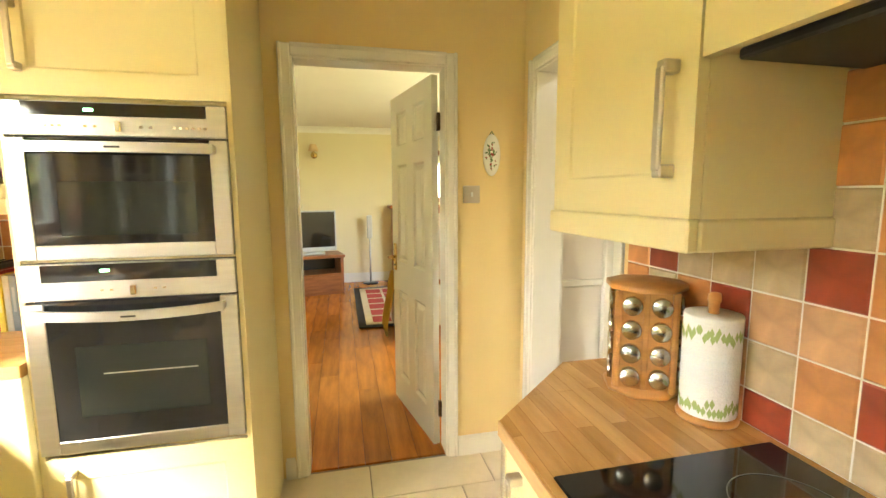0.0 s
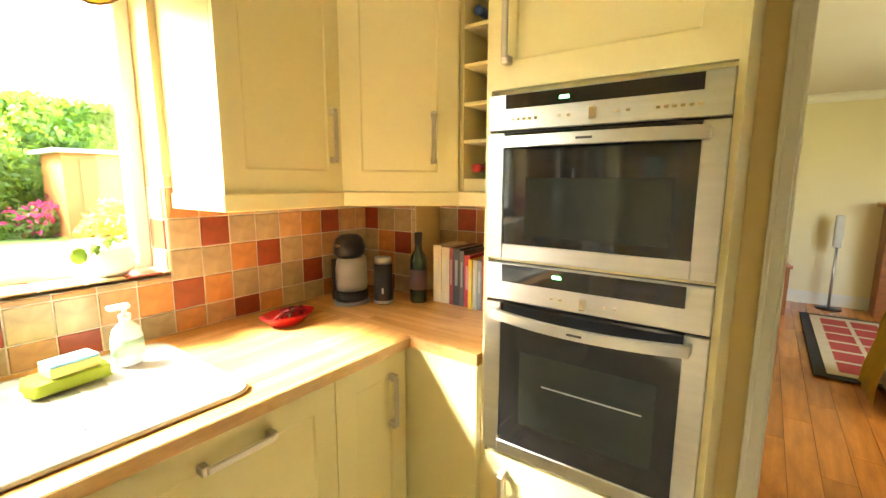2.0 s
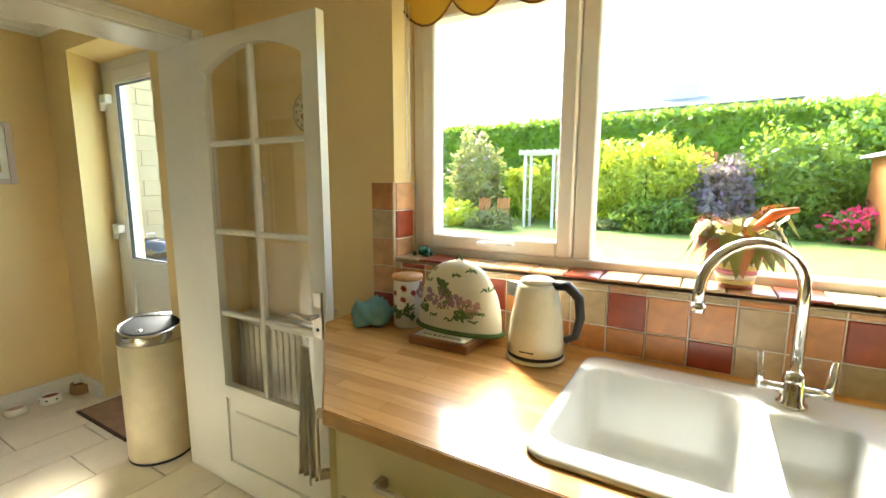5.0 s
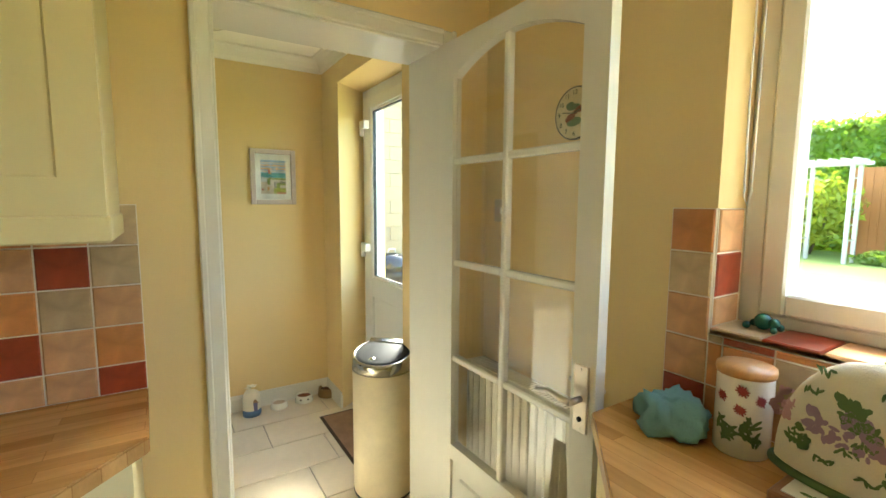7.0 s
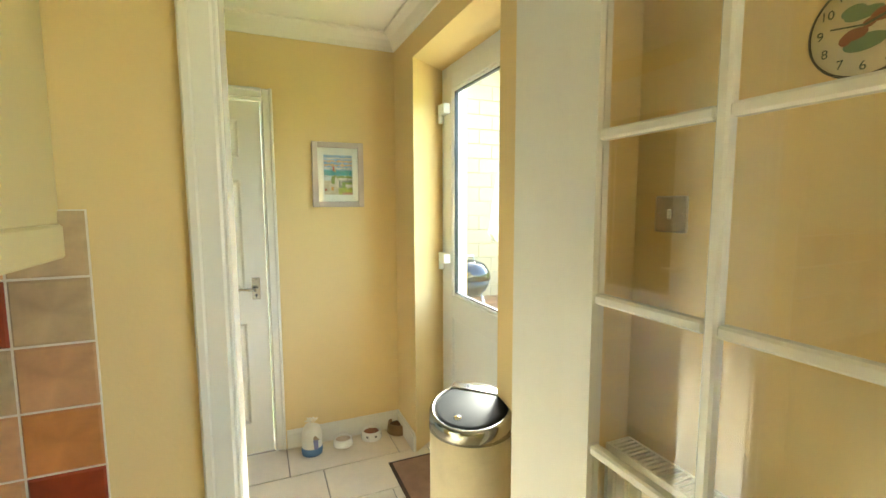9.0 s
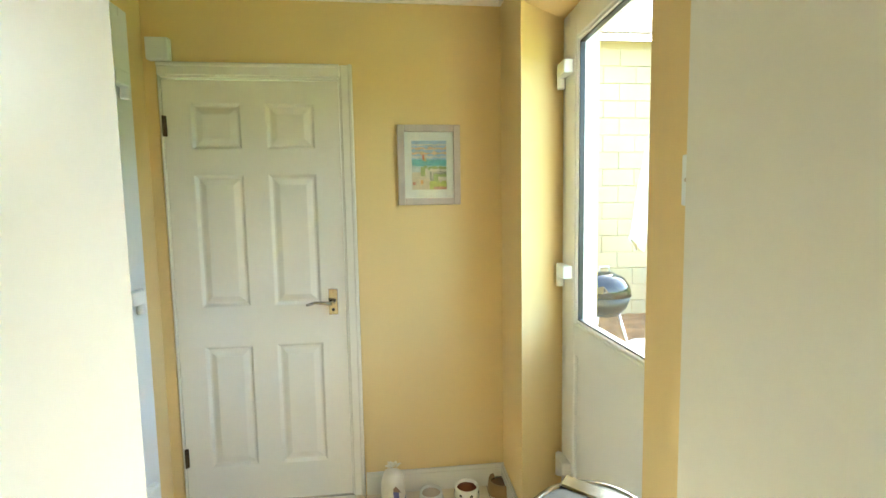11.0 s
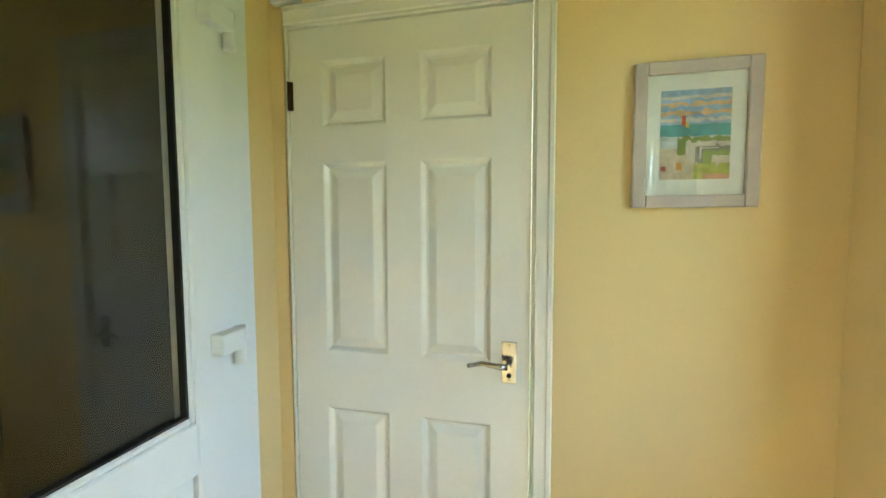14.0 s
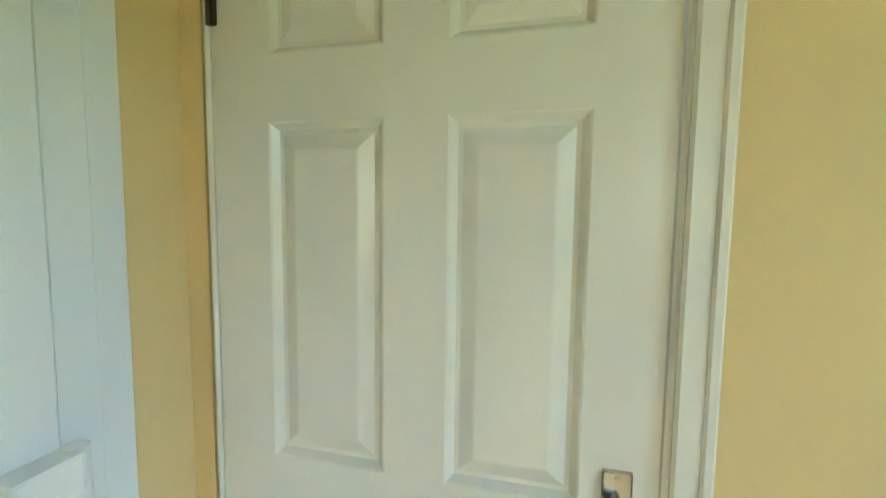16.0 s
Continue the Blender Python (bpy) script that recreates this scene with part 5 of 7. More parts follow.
wine_bottle("wine_bottle", (-0.80, 2.335, ZT), "dark green wine bottle with a dark label")
BOOKS = [(0.045, 0.255, (0.76, 0.66, 0.45)), (0.042, 0.25, (0.72, 0.62, 0.42)), (0.02, 0.25, (0.30, 0.03, 0.03)), (0.035, 0.25, (0.03, 0.03, 0.035)), (0.022, 0.242, (0.10, 0.09, 0.09)), (0.03, 0.225, (0.52, 0.04, 0.05)), (0.018, 0.212, (0.80, 0.58, 0.05)), (0.02, 0.21, (0.55, 0.54, 0.46)), (0.022, 0.208, (0.22, 0.27, 0.30)), (0.03, 0.23, (0.46, 0.07, 0.05))]
x = -0.752
PAGE = plain("book_pages", (0.70, 0.62, 0.45), 0.9)
for w, h, c in BOOKS:
    b = thing("book", (x + w / 2, 2.5, ZT), "cookery book standing upright on the worktop", "book", "row of books")
    cv = plain("book_cover", c, 0.45)
    y0 = 2.375 + rn.uniform(-0.008, 0.008)
    bm = box(x + 0.0005, x + 0.003, y0, y0 + 0.19, ZT, ZT + h)
    box(x + w - 0.003, x + w - 0.0005, y0, y0 + 0.19, ZT, ZT + h, bm=bm), box(x + 0.003, x + w - 0.003, y0, y0 + 0.003, ZT, ZT + h, bm=bm)
    part("cover", bm, cv, b)
    part("pages", box(x + 0.003, x + w - 0.003, y0 + 0.003, y0 + 0.184, ZT + 0.003, ZT + h - 0.004), PAGE, b)
    part("spine_title", box(x + w * 0.3, x + w * 0.7, y0 - 0.001, y0, ZT + h * 0.35, ZT + h * 0.8), plain("spine_print", tuple(min(0.8, q * 0.6 + 0.25) for q in c), 0.6), b)
    x += w
block(HERE)
rd = thing("red_dish", (-1.12, 1.93, ZT), "red oval dish filled with dark red chillies", "dish")
part("dish", lathe([(0.0, 0), (0.055, 0), (0.085, 0.03), (0.095, 0.042), (0.091, 0.042), (0.055, 0.012), (0.0, 0.01)], (-1.12, 1.92, ZT), 32, 0.75, 1.15), plain("red_glaze", (0.45, 0.012, 0.015), 0.15, bump=0.0), rd)
for k in range(16):
    a, r = rn.uniform(0, 6.28), rn.uniform(0, 0.055)
    c = Vector((-1.12 + 0.75 * r * math.cos(a), 1.92 + 1.15 * r * math.sin(a), ZT + 0.032 + rn.uniform(0, 0.018)))
    d = Vector((rn.uniform(-1, 1), rn.uniform(-1, 1), rn.uniform(-0.1, 0.3))).normalized() * 0.028
    part("chilli", tube([c - d, c + Vector((0, 0, 0.006)), c + d], [0.004, 0.008, 0.002], 7), CHILLI if k % 4 else GREENP, rd) if k else None
    if not k:
        CHILLI = plain("chilli_skin", (0.20, 0.012, 0.012), 0.25)
block(OVENS)
wine_bottle("wine_bottle", (-0.492, 2.31, CZ + 0.064 + 0.552 + 0.04), "bottle with a blue cap lying in the wine rack", pose(-0.492, 2.62, CZ + 0.659, 90, 0, 0), foil=plain("blue_foil", (0.05, 0.12, 0.35), 0.3))
wine_bottle("wine_bottle", (-0.492, 2.31, CZ + 0.09), "bottle with a red cap lying in the wine rack", pose(-0.492, 2.62, CZ + 0.091, 90, 0, 0), foil=plain("red_foil", (0.55, 0.02, 0.03), 0.3))

# ---- by the hob ----
block(HOBS)
sr = thing("spice_rack", (1.335, 1.395, ZT), "pine revolving spice rack full of glass jars", "spice rack")
RC = (1.353, 1.365)
part("base", lathe([(0.0, 0), (0.094, 0), (0.096, 0.006), (0.094, 0.014), (0.0, 0.015)], (RC[0], RC[1], ZT), 8), PINE, sr)
part("top", lathe([(0.0, 0.265), (0.096, 0.265), (0.098, 0.272), (0.096, 0.28), (0.03, 0.284), (0.0, 0.284)], (RC[0], RC[1], ZT), 8), PINE, sr)
RZT = -33
mr_ = pose(RC[0], RC[1], ZT, 0, 0, RZT)
JARG = plain("spice_jar_glass", (0.34, 0.36, 0.26), 0.08, bump=0.0)
JLID = plain("jar_lid_silver", (0.55, 0.55, 0.52), 0.25, metal=1.0)
SPICE = [plain("spice_%s" % q, c, 0.8) for q, c in (("green", (0.12, 0.14, 0.04)), ("brown", (0.18, 0.09, 0.03)), ("red", (0.30, 0.07, 0.02)))]
for side in range(4):
    ms = mr_ @ pose(0, 0, 0, 0, 0, 90 * side)
    bm = bmesh.new()
    for xx in (-0.066, 0.0, 0.066):
        box(xx - 0.007, xx + 0.007, -0.068, -0.056, 0.015, 0.265, 0.002, bm=bm)
    part("upright", moved(bm, ms), PINE, sr)
    part("panel", moved(box(-0.062, 0.062, -0.064, -0.059, 0.016, 0.264), ms), PINE, sr)
    for col in (-0.033, 0.033):
        for rw in range(4):
            z = 0.05 + 0.06 * rw
            j = part("jar", moved(lathe([(0.0, 0), (0.021, 0.001), (0.022, 0.006), (0.022, 0.05), (0.0, 0.051)], seg=14), ms @ pose(col, -0.022, z, 90)), SPICE[(rw + side) % 3], sr)
            part("lid", moved(lathe([(0.0, 0.051), (0.0235, 0.051), (0.0235, 0.060), (0.021, 0.063), (0.0, 0.064)], seg=14), ms @ pose(col, -0.022, z, 90)), JLID, j, "silver screw lid")
kr = thing("kitchen_roll", (1.375, 1.175, ZT), "white kitchen roll with green print on a wooden stand", "kitchen roll")
part("stand", lathe([(0.0, 0), (0.062, 0), (0.064, 0.006), (0.06, 0.014), (0.0, 0.015)], (1.392, 1.19, ZT), 32), PINE, kr)
part("roll", lathe([(0.018, 0.016), (0.057, 0.016), (0.058, 0.02), (0.058, 0.236), (0.057, 0.24), (0.018, 0.24)], (1.392, 1.19, ZT), 40), plain("tissue_paper", (0.80, 0.79, 0.75), 0.95, grain=200, bump=0.4), kr)
part("pole", lathe([(0.0, 0.01), (0.011, 0.01), (0.011, 0.262), (0.014, 0.27), (0.012, 0.285), (0.0, 0.288)], (1.392, 1.19, ZT), 16), PINE, kr)
KRG = plain("roll_print_green", (0.36, 0.45, 0.16), 0.95)
for zz in (0.04, 0.20):
    bm = bmesh.new()
    for k in range(60):
        a, z0 = 2 * math.pi * k / 60 + rn.uniform(-0.05, 0.05), ZT + zz + rn.uniform(-0.012, 0.014)
        vs = [bm.verts.new((1.392 + 0.0585 * math.cos(a + da), 1.19 + 0.0585 * math.sin(a + da), z0 + dz)) for da, dz in ((-0.09, 0), (0, -0.012), (0.09, 0), (0, 0.012))]
        bm.faces.new(vs)
    tagged(part("leaf_print", bm, KRG, kr), kind="stuff")


# ---- walls: switches, plaque, clock, radiator ----
block(OVENS)
def switch_plate(name, m, w, h, material, label, rockers=1):
    s = thing(name, tuple(m.translation), label, "switch")
    part("plate", moved(box(-w / 2, w / 2, -0.009, 0, -h / 2, h / 2, 0.004, 2), m), material, s)
    for k in range(rockers):
        u = (k - (rockers - 1) / 2) * 0.024
        part("rocker", moved(box(u - 0.006, u + 0.006, -0.014, -0.009, -0.012, 0.012, 0.002), m), UPVC, s)
    for u in (-w * 0.36, w * 0.36):
        part("screw", moved(lathe([(0.0, 0), (0.004, 0), (0.003, 0.001)], seg=8), m @ pose(u, -0.009, 0, 90)), NICKEL, s)
    return s


switch_plate("light_switch", facing("S", 1.337, YN, 1.408), 0.088, 0.088, NICKEL, "brushed metal light switch beside the living room door")
block(HERE)
switch_plate("light_switch", facing("E", XW, -1.042, 1.402), 0.088, 0.088, NICKEL, "brushed metal light switch behind the glazed door")
switch_plate("light_switch", facing("E", UXW, -1.49, 1.425), 0.088, 0.088, UPVC, "white light switch in the utility room")
block(OVENS)
pl = thing("wall_plaque", (1.443, YN, 1.61), "oval painted ceramic wall plaque", "plaque")
part("plate", moved(lathe([(0.0, 0), (0.9, 0), (1.0, 0.1), (0.95, 0.16), (0.0, 0.2)], seg=28), pose(1.443, YN, 1.605, 90) @ Matrix.Diagonal((0.046, 0.105, 0.06, 1))), WHITEC, pl)
bm = bmesh.new()
for k in range(26):
    a, r = rn.uniform(0, 6.28), rn.uniform(0, 0.8)
    petal(bm, 0, 1.443 + 0.04 * r * math.cos(a), 1.605 + 0.09 * r * math.sin(a), rn.uniform(0.005, 0.01), lambda y, z: (y, YN - 0.0135, z), 0.5, rn.uniform(0, 3))
part("painted_flowers", bm, GREENP, pl)
bm = bmesh.new()
for k in range(14):
    a, r = rn.uniform(0, 6.28), rn.uniform(0, 0.8)
    petal(bm, 0, 1.443 + 0.04 * r * math.cos(a), 1.605 + 0.09 * r * math.sin(a), rn.uniform(0.004, 0.009), lambda y, z: (y, YN - 0.0145, z), 0.6, rn.uniform(0, 3))
part("painted_flowers", bm, REDP, pl)
part("hanger", tube([(1.433, YN - 0.004, 1.705), (1.443, YN - 0.004, 1.725), (1.453, YN - 0.004, 1.705)], 0.003, 6), GREENP, pl)

block(HERE)
ck = thing("wall_clock", (XW, -0.69, 1.713), "round ceramic wall clock painted with farm animals", "clock")
mk = facing("E", XW, -0.69, 1.713) @ Matrix.Scale(0.88, 4)
part("face", moved(lathe([(0.0, 0), (0.088, 0), (0.092, 0.006), (0.088, 0.014), (0.0, 0.014)], seg=40), mk @ pose(0, 0, 0, 90)), plain("clock_face_cream", (0.66, 0.56, 0.34), 0.35), ck)
part("rim", moved(lathe([(0.088, 0.002), (0.0935, 0.004), (0.094, 0.012), (0.0885, 0.016)], seg=40), mk @ pose(0, 0, 0, 90)), plain("clock_rim_dark", (0.05, 0.04, 0.03), 0.4), ck)
INK = plain("clock_ink", (0.06, 0.08, 0.05), 0.6)
for hnum in range(1, 13):
    a = radians(90 - 30 * hnum)
    cu = bpy.data.curves.new("numeral", "FONT")
    cu.body, cu.size, cu.extrude, cu.align_x, cu.align_y = str(hnum), 0.024, 0.0004, "CENTER", "CENTER"
    tmp = bpy.data.objects.new("tmp", cu)
    me = bpy.data.meshes.new_from_object(tmp)
    bpy.data.objects.remove(tmp)
    bm = bmesh.new()
    bm.from_mesh(me)
    bpy.data.meshes.remove(me)
    part("numeral", moved(bm, mk @ pose(0.072 * math.cos(a), -0.0145, 0.072 * math.sin(a), 90)), INK, ck)
for colm, spots in ((plain("painted_grass", (0.16, 0.24, 0.12), 0.5), [(0.0, -0.03, 0.034, 0.45), (-0.005, 0.022, 0.03, 0.35), (-0.02, 0.03, 0.02, 0.6)]), (plain("painted_brown", (0.26, 0.07, 0.03), 0.5), [(0.025, 0.012, 0.02, 0.6), (0.042, 0.01, 0.01, 1.2), (-0.015, -0.012, 0.02, 0.55), (-0.03, -0.02, 0.01, 1.0), (0.005, 0.002, 0.01, 0.8)])):
    bm = bmesh.new()
    for q, (u, v, r, sq) in enumerate(spots):
        petal(bm, 0, u, v, r, lambda y, z, q=q, mm=mk, dd=(0.0146 if colm.name.startswith("painted_grass") else 0.0152): mm @ Vector((y, -dd - 0.0002 * q, z)), sq, 0.1, 14)
    part("painting", bm, colm, ck)
for L, ang_, w in ((0.055, 172, 0.003), (0.04, 20, 0.004)):
    part("clock_hand", moved(box(0, L, -0.0175, -0.0165, -w / 2, w / 2), mk @ pose(0, 0, 0, 0, -ang_, 0)), INK, ck)

ra = thing("radiator", (-1.3, -0.85, 0.15), "cream white panel radiator with a grille top behind the open door", "radiator")
RW = plain("radiator_enamel", (0.78, 0.74, 0.60), 0.35, bump=0.0)
ry0, ry1, rz0, rz1 = -1.13, -0.44, 0.16, 0.79
bm = box(-1.335, -1.328, ry0, ry1, rz0, rz1)
nfl = 17
for k in range(nfl):
    y = ry0 + (ry1 - ry0) * (k + 0.5) / nfl
    box(-1.265, -1.252, y - 0.012, y + 0.012, rz0 + 0.03, rz1 - 0.03, 0.005, bm=bm)
box(-1.268, -1.262, ry0, ry1, rz0, rz1 - 0.002, bm=bm)
part("panel", bm, RW, ra)
for yy in (ry0 - 0.004, ry1 + 0.0005):
    part("side_cover", box(-1.335, -1.255, yy, yy + 0.0035, rz0 + 0.01, rz1 + 0.004), RW, ra)
bm = bmesh.new()
box(-1.335, -1.328, ry0, ry1, rz1, rz1 + 0.006, bm=bm), box(-1.262, -1.255, ry0, ry1, rz1, rz1 + 0.006, bm=bm)
for k in range(46):
    y = ry0 + (ry1 - ry0) * (k + 0.5) / 46
    box(-1.328, -1.262, y - 0.0035, y + 0.0035, rz1, rz1 + 0.004, bm=bm)
part("top_grille", bm, RW, ra, "slotted top grille")
for yy in (ry0 - 0.03, ry1 + 0.03):
    part("valve_pipe", tube([(-1.30, yy, 0.0), (-1.30, yy, 0.19), (-1.30, (ry0 if yy < -0.8 else ry1), 0.20)], 0.008, 8), CHROME, ra)

tw = bmesh.new()
nx, nz = 12, 16
grid = [[tw.verts.new((0.012 * math.sin(i * 1.9) * (0.3 + j / nz) + 0.004, 0.075 * (i / nx - 0.5) * (0.5 + 0.9 * j / nz), -0.52 * j / nz)) for i in range(nx + 1)] for j in range(nz + 1)]
for j in range(nz):
    for i in range(nx):
        tw.faces.new((grid[j][i], grid[j][i + 1], grid[j + 1][i + 1], grid[j + 1][i]))
bmesh.ops.solidify(tw, geom=tw.faces[:], thickness=0.005)
tagged(part("tea_towel", moved(tw, Matrix.Translation((-1.062, -0.45, 0.83))), plain("towel_cotton", (0.72, 0.67, 0.58), 0.95, grain=240, bump=0.5), smooth=True), "beige tea towel hung on the door handle", "towel")

# ---- utility room ----
pf = thing("framed_picture", (-0.872, YE, 1.60), "limewashed framed watercolour of a beach and sea", "picture")
mp_ = facing("N", -0.872, YE, 1.597)
W_, H_ = 0.293, 0.37
bm = bmesh.new()
for x0, x1, z0, z1 in ((-W_ / 2, -W_ / 2 + 0.032, -H_ / 2, H_ / 2), (W_ / 2 - 0.032, W_ / 2, -H_ / 2, H_ / 2), (-W_ / 2 + 0.032, W_ / 2 - 0.032, -H_ / 2, -H_ / 2 + 0.032), (-W_ / 2 + 0.032, W_ / 2 - 0.032, H_ / 2 - 0.032, H_ / 2)):
    box(x0, x1, -0.022, -0.001, z0, z1, 0.003, bm=bm)
part("frame", moved(bm, mp_), plain("limewashed_wood", (0.52, 0.44, 0.39), 0.6, var=0.08, stretch=(1, 1, 1), grain=90, bump=0.15), pf)
part("mount", moved(box(-W_ / 2 + 0.03, W_ / 2 - 0.03, -0.010, -0.002, -H_ / 2 + 0.03, H_ / 2 - 0.03), mp_), plain("picture_mount", (0.74, 0.76, 0.70), 0.8), pf, "white picture mount")
PAINT = {}
def paint(cname, c):
    if cname not in PAINT:
        PAINT[cname] = plain("watercolour_" + cname, c, 0.8, var=0.2, scale=30, grain=120)
    return PAINT[cname]
iw, ih = 0.162, 0.226
def strip(z0, z1, c, d, amp=0.004, x0=-iw / 2, x1=iw / 2, seed=0):
    bm = bmesh.new()
    n = 14
    lo = [bm.verts.new((x0 + (x1 - x0) * k / n, -0.0102 - d, max(-ih / 2, z0 + (amp * noise.noise(Vector((k * 0.6, seed, 0))) if z0 > -ih / 2 else 0)))) for k in range(n + 1)]
    hi = [bm.verts.new((x0 + (x1 - x0) * k / n, -0.0102 - d, min(ih / 2, z1 + (amp * noise.noise(Vector((k * 0.6, seed + 7, 0))) if z1 < ih / 2 else 0)))) for k in range(n + 1)]
    for k in range(n):
        bm.faces.new((lo[k], lo[k + 1], hi[k + 1], hi[k]))
    part("painting", moved(bm, mp_), paint(*c), pf)
q = ih / 2
strip(-q, q, ("sky", (0.34, 0.50, 0.68)), 0.0)
strip(0.072, 0.082, ("peach", (0.74, 0.50, 0.28)), 0.0004, 0.012, seed=1), strip(0.05, 0.06, ("peach", 0), 0.0005, 0.014, seed=2), strip(0.09, 0.098, ("cloud", (0.66, 0.64, 0.58)), 0.0004, 0.01, seed=3), strip(0.033, 0.042, ("cloud", 0), 0.0006, 0.01, seed=4)
strip(-0.005, 0.026, ("sea", (0.10, 0.36, 0.38)), 0.0007, 0.003, seed=5), strip(-0.035, -0.004, ("foam", (0.52, 0.60, 0.58)), 0.0008, 0.006, seed=6)
strip(-q, -0.034, ("sand", (0.62, 0.54, 0.38)), 0.0009, 0.008, seed=8)
for k in range(5):
    strip(-0.05 - 0.012 * k, -0.03 + 0.012 * (2 - k), (("dune", (0.24, 0.32, 0.08)), ("path", (0.62, 0.58, 0.46)), ("dusk", (0.20, 0.22, 0.16)))[k % 3], 0.0010 + 0.0001 * k, 0.012, -0.04 + 0.02 * k, iw / 2, seed=10 + k)
strip(-q, -0.075, ("grass", (0.42, 0.46, 0.08)), 0.0017, 0.02, 0.0, iw / 2, seed=20), strip(-q, -0.10, ("terracotta", (0.50, 0.26, 0.16)), 0.0019, 0.008, 0.02, iw / 2, seed=21)
for u, v, c, w, h in ((-0.027, 0.035, ("sail", (0.60, 0.10, 0.03)), 0.009, 0.026), (-0.018, 0.025, ("sail2", (0.60, 0.44, 0.12)), 0.007, 0.016), (-0.035, -0.08, ("bucket", (0.62, 0.30, 0.05)), 0.012, 0.02), (-0.072, -0.085, ("buoy", (0.45, 0.08, 0.05)), 0.012, 0.012), (0.0, -0.05, ("post", (0.60, 0.56, 0.48)), 0.004, 0.04), (0.014, -0.042, ("post", 0), 0.004, 0.04), (0.035, -0.035, ("post", 0), 0.04, 0.003), (0.04, -0.02, ("post", 0), 0.05, 0.003)):
    part("painting", moved(box(u - w / 2, u + w / 2, -0.0125, -0.0121, v - h / 2, v + h / 2), mp_), paint(*c), pf)
gp = part("glazing", moved(box(-W_ / 2 + 0.03, W_ / 2 - 0.03, -0.0150, -0.0145, -H_ / 2 + 0.03, H_ / 2 - 0.03), mp_), CLEAR, pf)
gp.visible_shadow = False

ab = thing("alarm_box", (0.29, YE, 2.12), "small white sensor box on the wall above the door", "sensor")
part("case", box(0.243, 0.337, YE, YE + 0.035, 2.052, 2.145, 0.006, 2), UPVC, ab)
part("screw", lathe([(0.0, 0), (0.004, 0), (0.003, 0.001)], (0.29, YE + 0.035, 2.098), 8), NICKEL, ab)
ul = thing("ceiling_light", (-0.46, -2.42, ZU), "round white glass ceiling light in the utility room", "ceiling light")
part("base", lathe([(0.0, 0), (0.10, 0), (0.10, -0.012), (0.0, -0.012)], (-0.46, -2.42, ZU), 32), UPVC, ul)
part("shade", lathe([(0.0, -0.012), (0.105, -0.012), (0.112, -0.03), (0.10, -0.055), (0.06, -0.072), (0.0, -0.078)], (-0.46, -2.42, ZU), 36), plain("opal_glass", (0.74, 0.70, 0.58), 0.25, bump=0.0), ul)

bn = thing("pedal_bin", (-1.11, -1.645, 0), "tall cream round bin with a black and chrome touch lid", "bin")
BC = (-1.11, -1.645, 0.0)
part("body", lathe([(0.0, 0.012), (0.148, 0.012), (0.15, 0.02), (0.15, 0.625), (0.0, 0.626)], BC, 48), plain("cream_bin_steel", (0.72, 0.62, 0.42), 0.4, bump=0.0), bn)
part("foot_ring", lathe([(0.0, 0), (0.15, 0), (0.151, 0.012), (0.0, 0.0121)], BC, 48), BLACKP, bn)
def slanted(bm):
    for v in bm.verts:
        if v.co.z > 0.64:
            v.co.z += 0.018 * ((BC[0] - v.co.x) + (BC[1] - v.co.y)) / 0.15 * min(1, (v.co.z - 0.64) / 0.06)
    return bm
part("rim", slanted(lathe([(0.148, 0.626), (0.1525, 0.627), (0.1525, 0.69), (0.149, 0.70), (0.138, 0.704), (0.134, 0.70), (0.134, 0.626)], BC, 48)), DARKCHROME, bn, "polished steel rim")
part("lid", slanted(lathe([(0.0, 0.692), (0.134, 0.692), (0.134, 0.700), (0.12, 0.706), (0.0, 0.708)], BC, 48)), plain("satin_black_lid", (0.02, 0.022, 0.024), 0.5, spec=0.16, bump=0.01), bn, "black rounded lid")
part("touch_button", slanted(lathe([(0.0, 0.7), (0.016, 0.7), (0.013, 0.7095), (0.0, 0.711)], (BC[0] + 0.075, BC[1] + 0.045, 0), 16)), CHROME, bn)
part("lid_back", slanted(moved(box(-0.11, 0.11, -0.02, 0.02, 0.70, 0.7115, 0.004), pose(BC[0] - 0.068, BC[1] - 0.068, 0, 0, 0, 135 + 180))), DARKCHROME, bn, "polished steel back of the lid")


def pet_bowl(name, at, r, h, outer, fill, label):
    b = thing(name, at, label, "pet bowl")
    part("bowl", lathe([(0.0, 0), (r, 0), (r * 1.02, 0.006), (r * 0.9, h), (r * 0.82, h), (r * 0.72, 0.018), (0.0, 0.016)], at, 28), outer, b)
    f = lathe([(0.0, 0.017), (r * 0.7, 0.017), (r * 0.76, h * 0.72), (r * 0.4, h * 0.82), (0.0, h * 0.86)], at, 20)
    for v in f.verts:
        v.co.z += 0.004 * noise.noise(v.co * 90)
    part("food", f, fill, b)
    return b


DOTS = plain("dark_spot_glaze", (0.05, 0.04, 0.035), 0.3)
pb1 = pet_bowl("pet_bowl", (-1.195, -2.84, 0.0), 0.07, 0.062, plain("brown_stoneware", (0.26, 0.15, 0.06), 0.4), plain("water_dark", (0.16, 0.09, 0.05), 0.15), "brown stoneware pet bowl by the skirting")
pb2 = pet_bowl("pet_bowl", (-1.02, -2.83, 0.0), 0.062, 0.05, WHITEC, plain("pet_biscuits", (0.22, 0.07, 0.03), 0.9, bump=0.6, grain=150), "white spotted pet bowl filled with brown biscuits")
pb3 = pet_bowl("pet_bowl", (-0.845, -2.82, 0.0), 0.058, 0.042, WHITEC, plain("scraps", (0.55, 0.44, 0.34), 0.9), "white paw-shaped pet bowl with scraps")
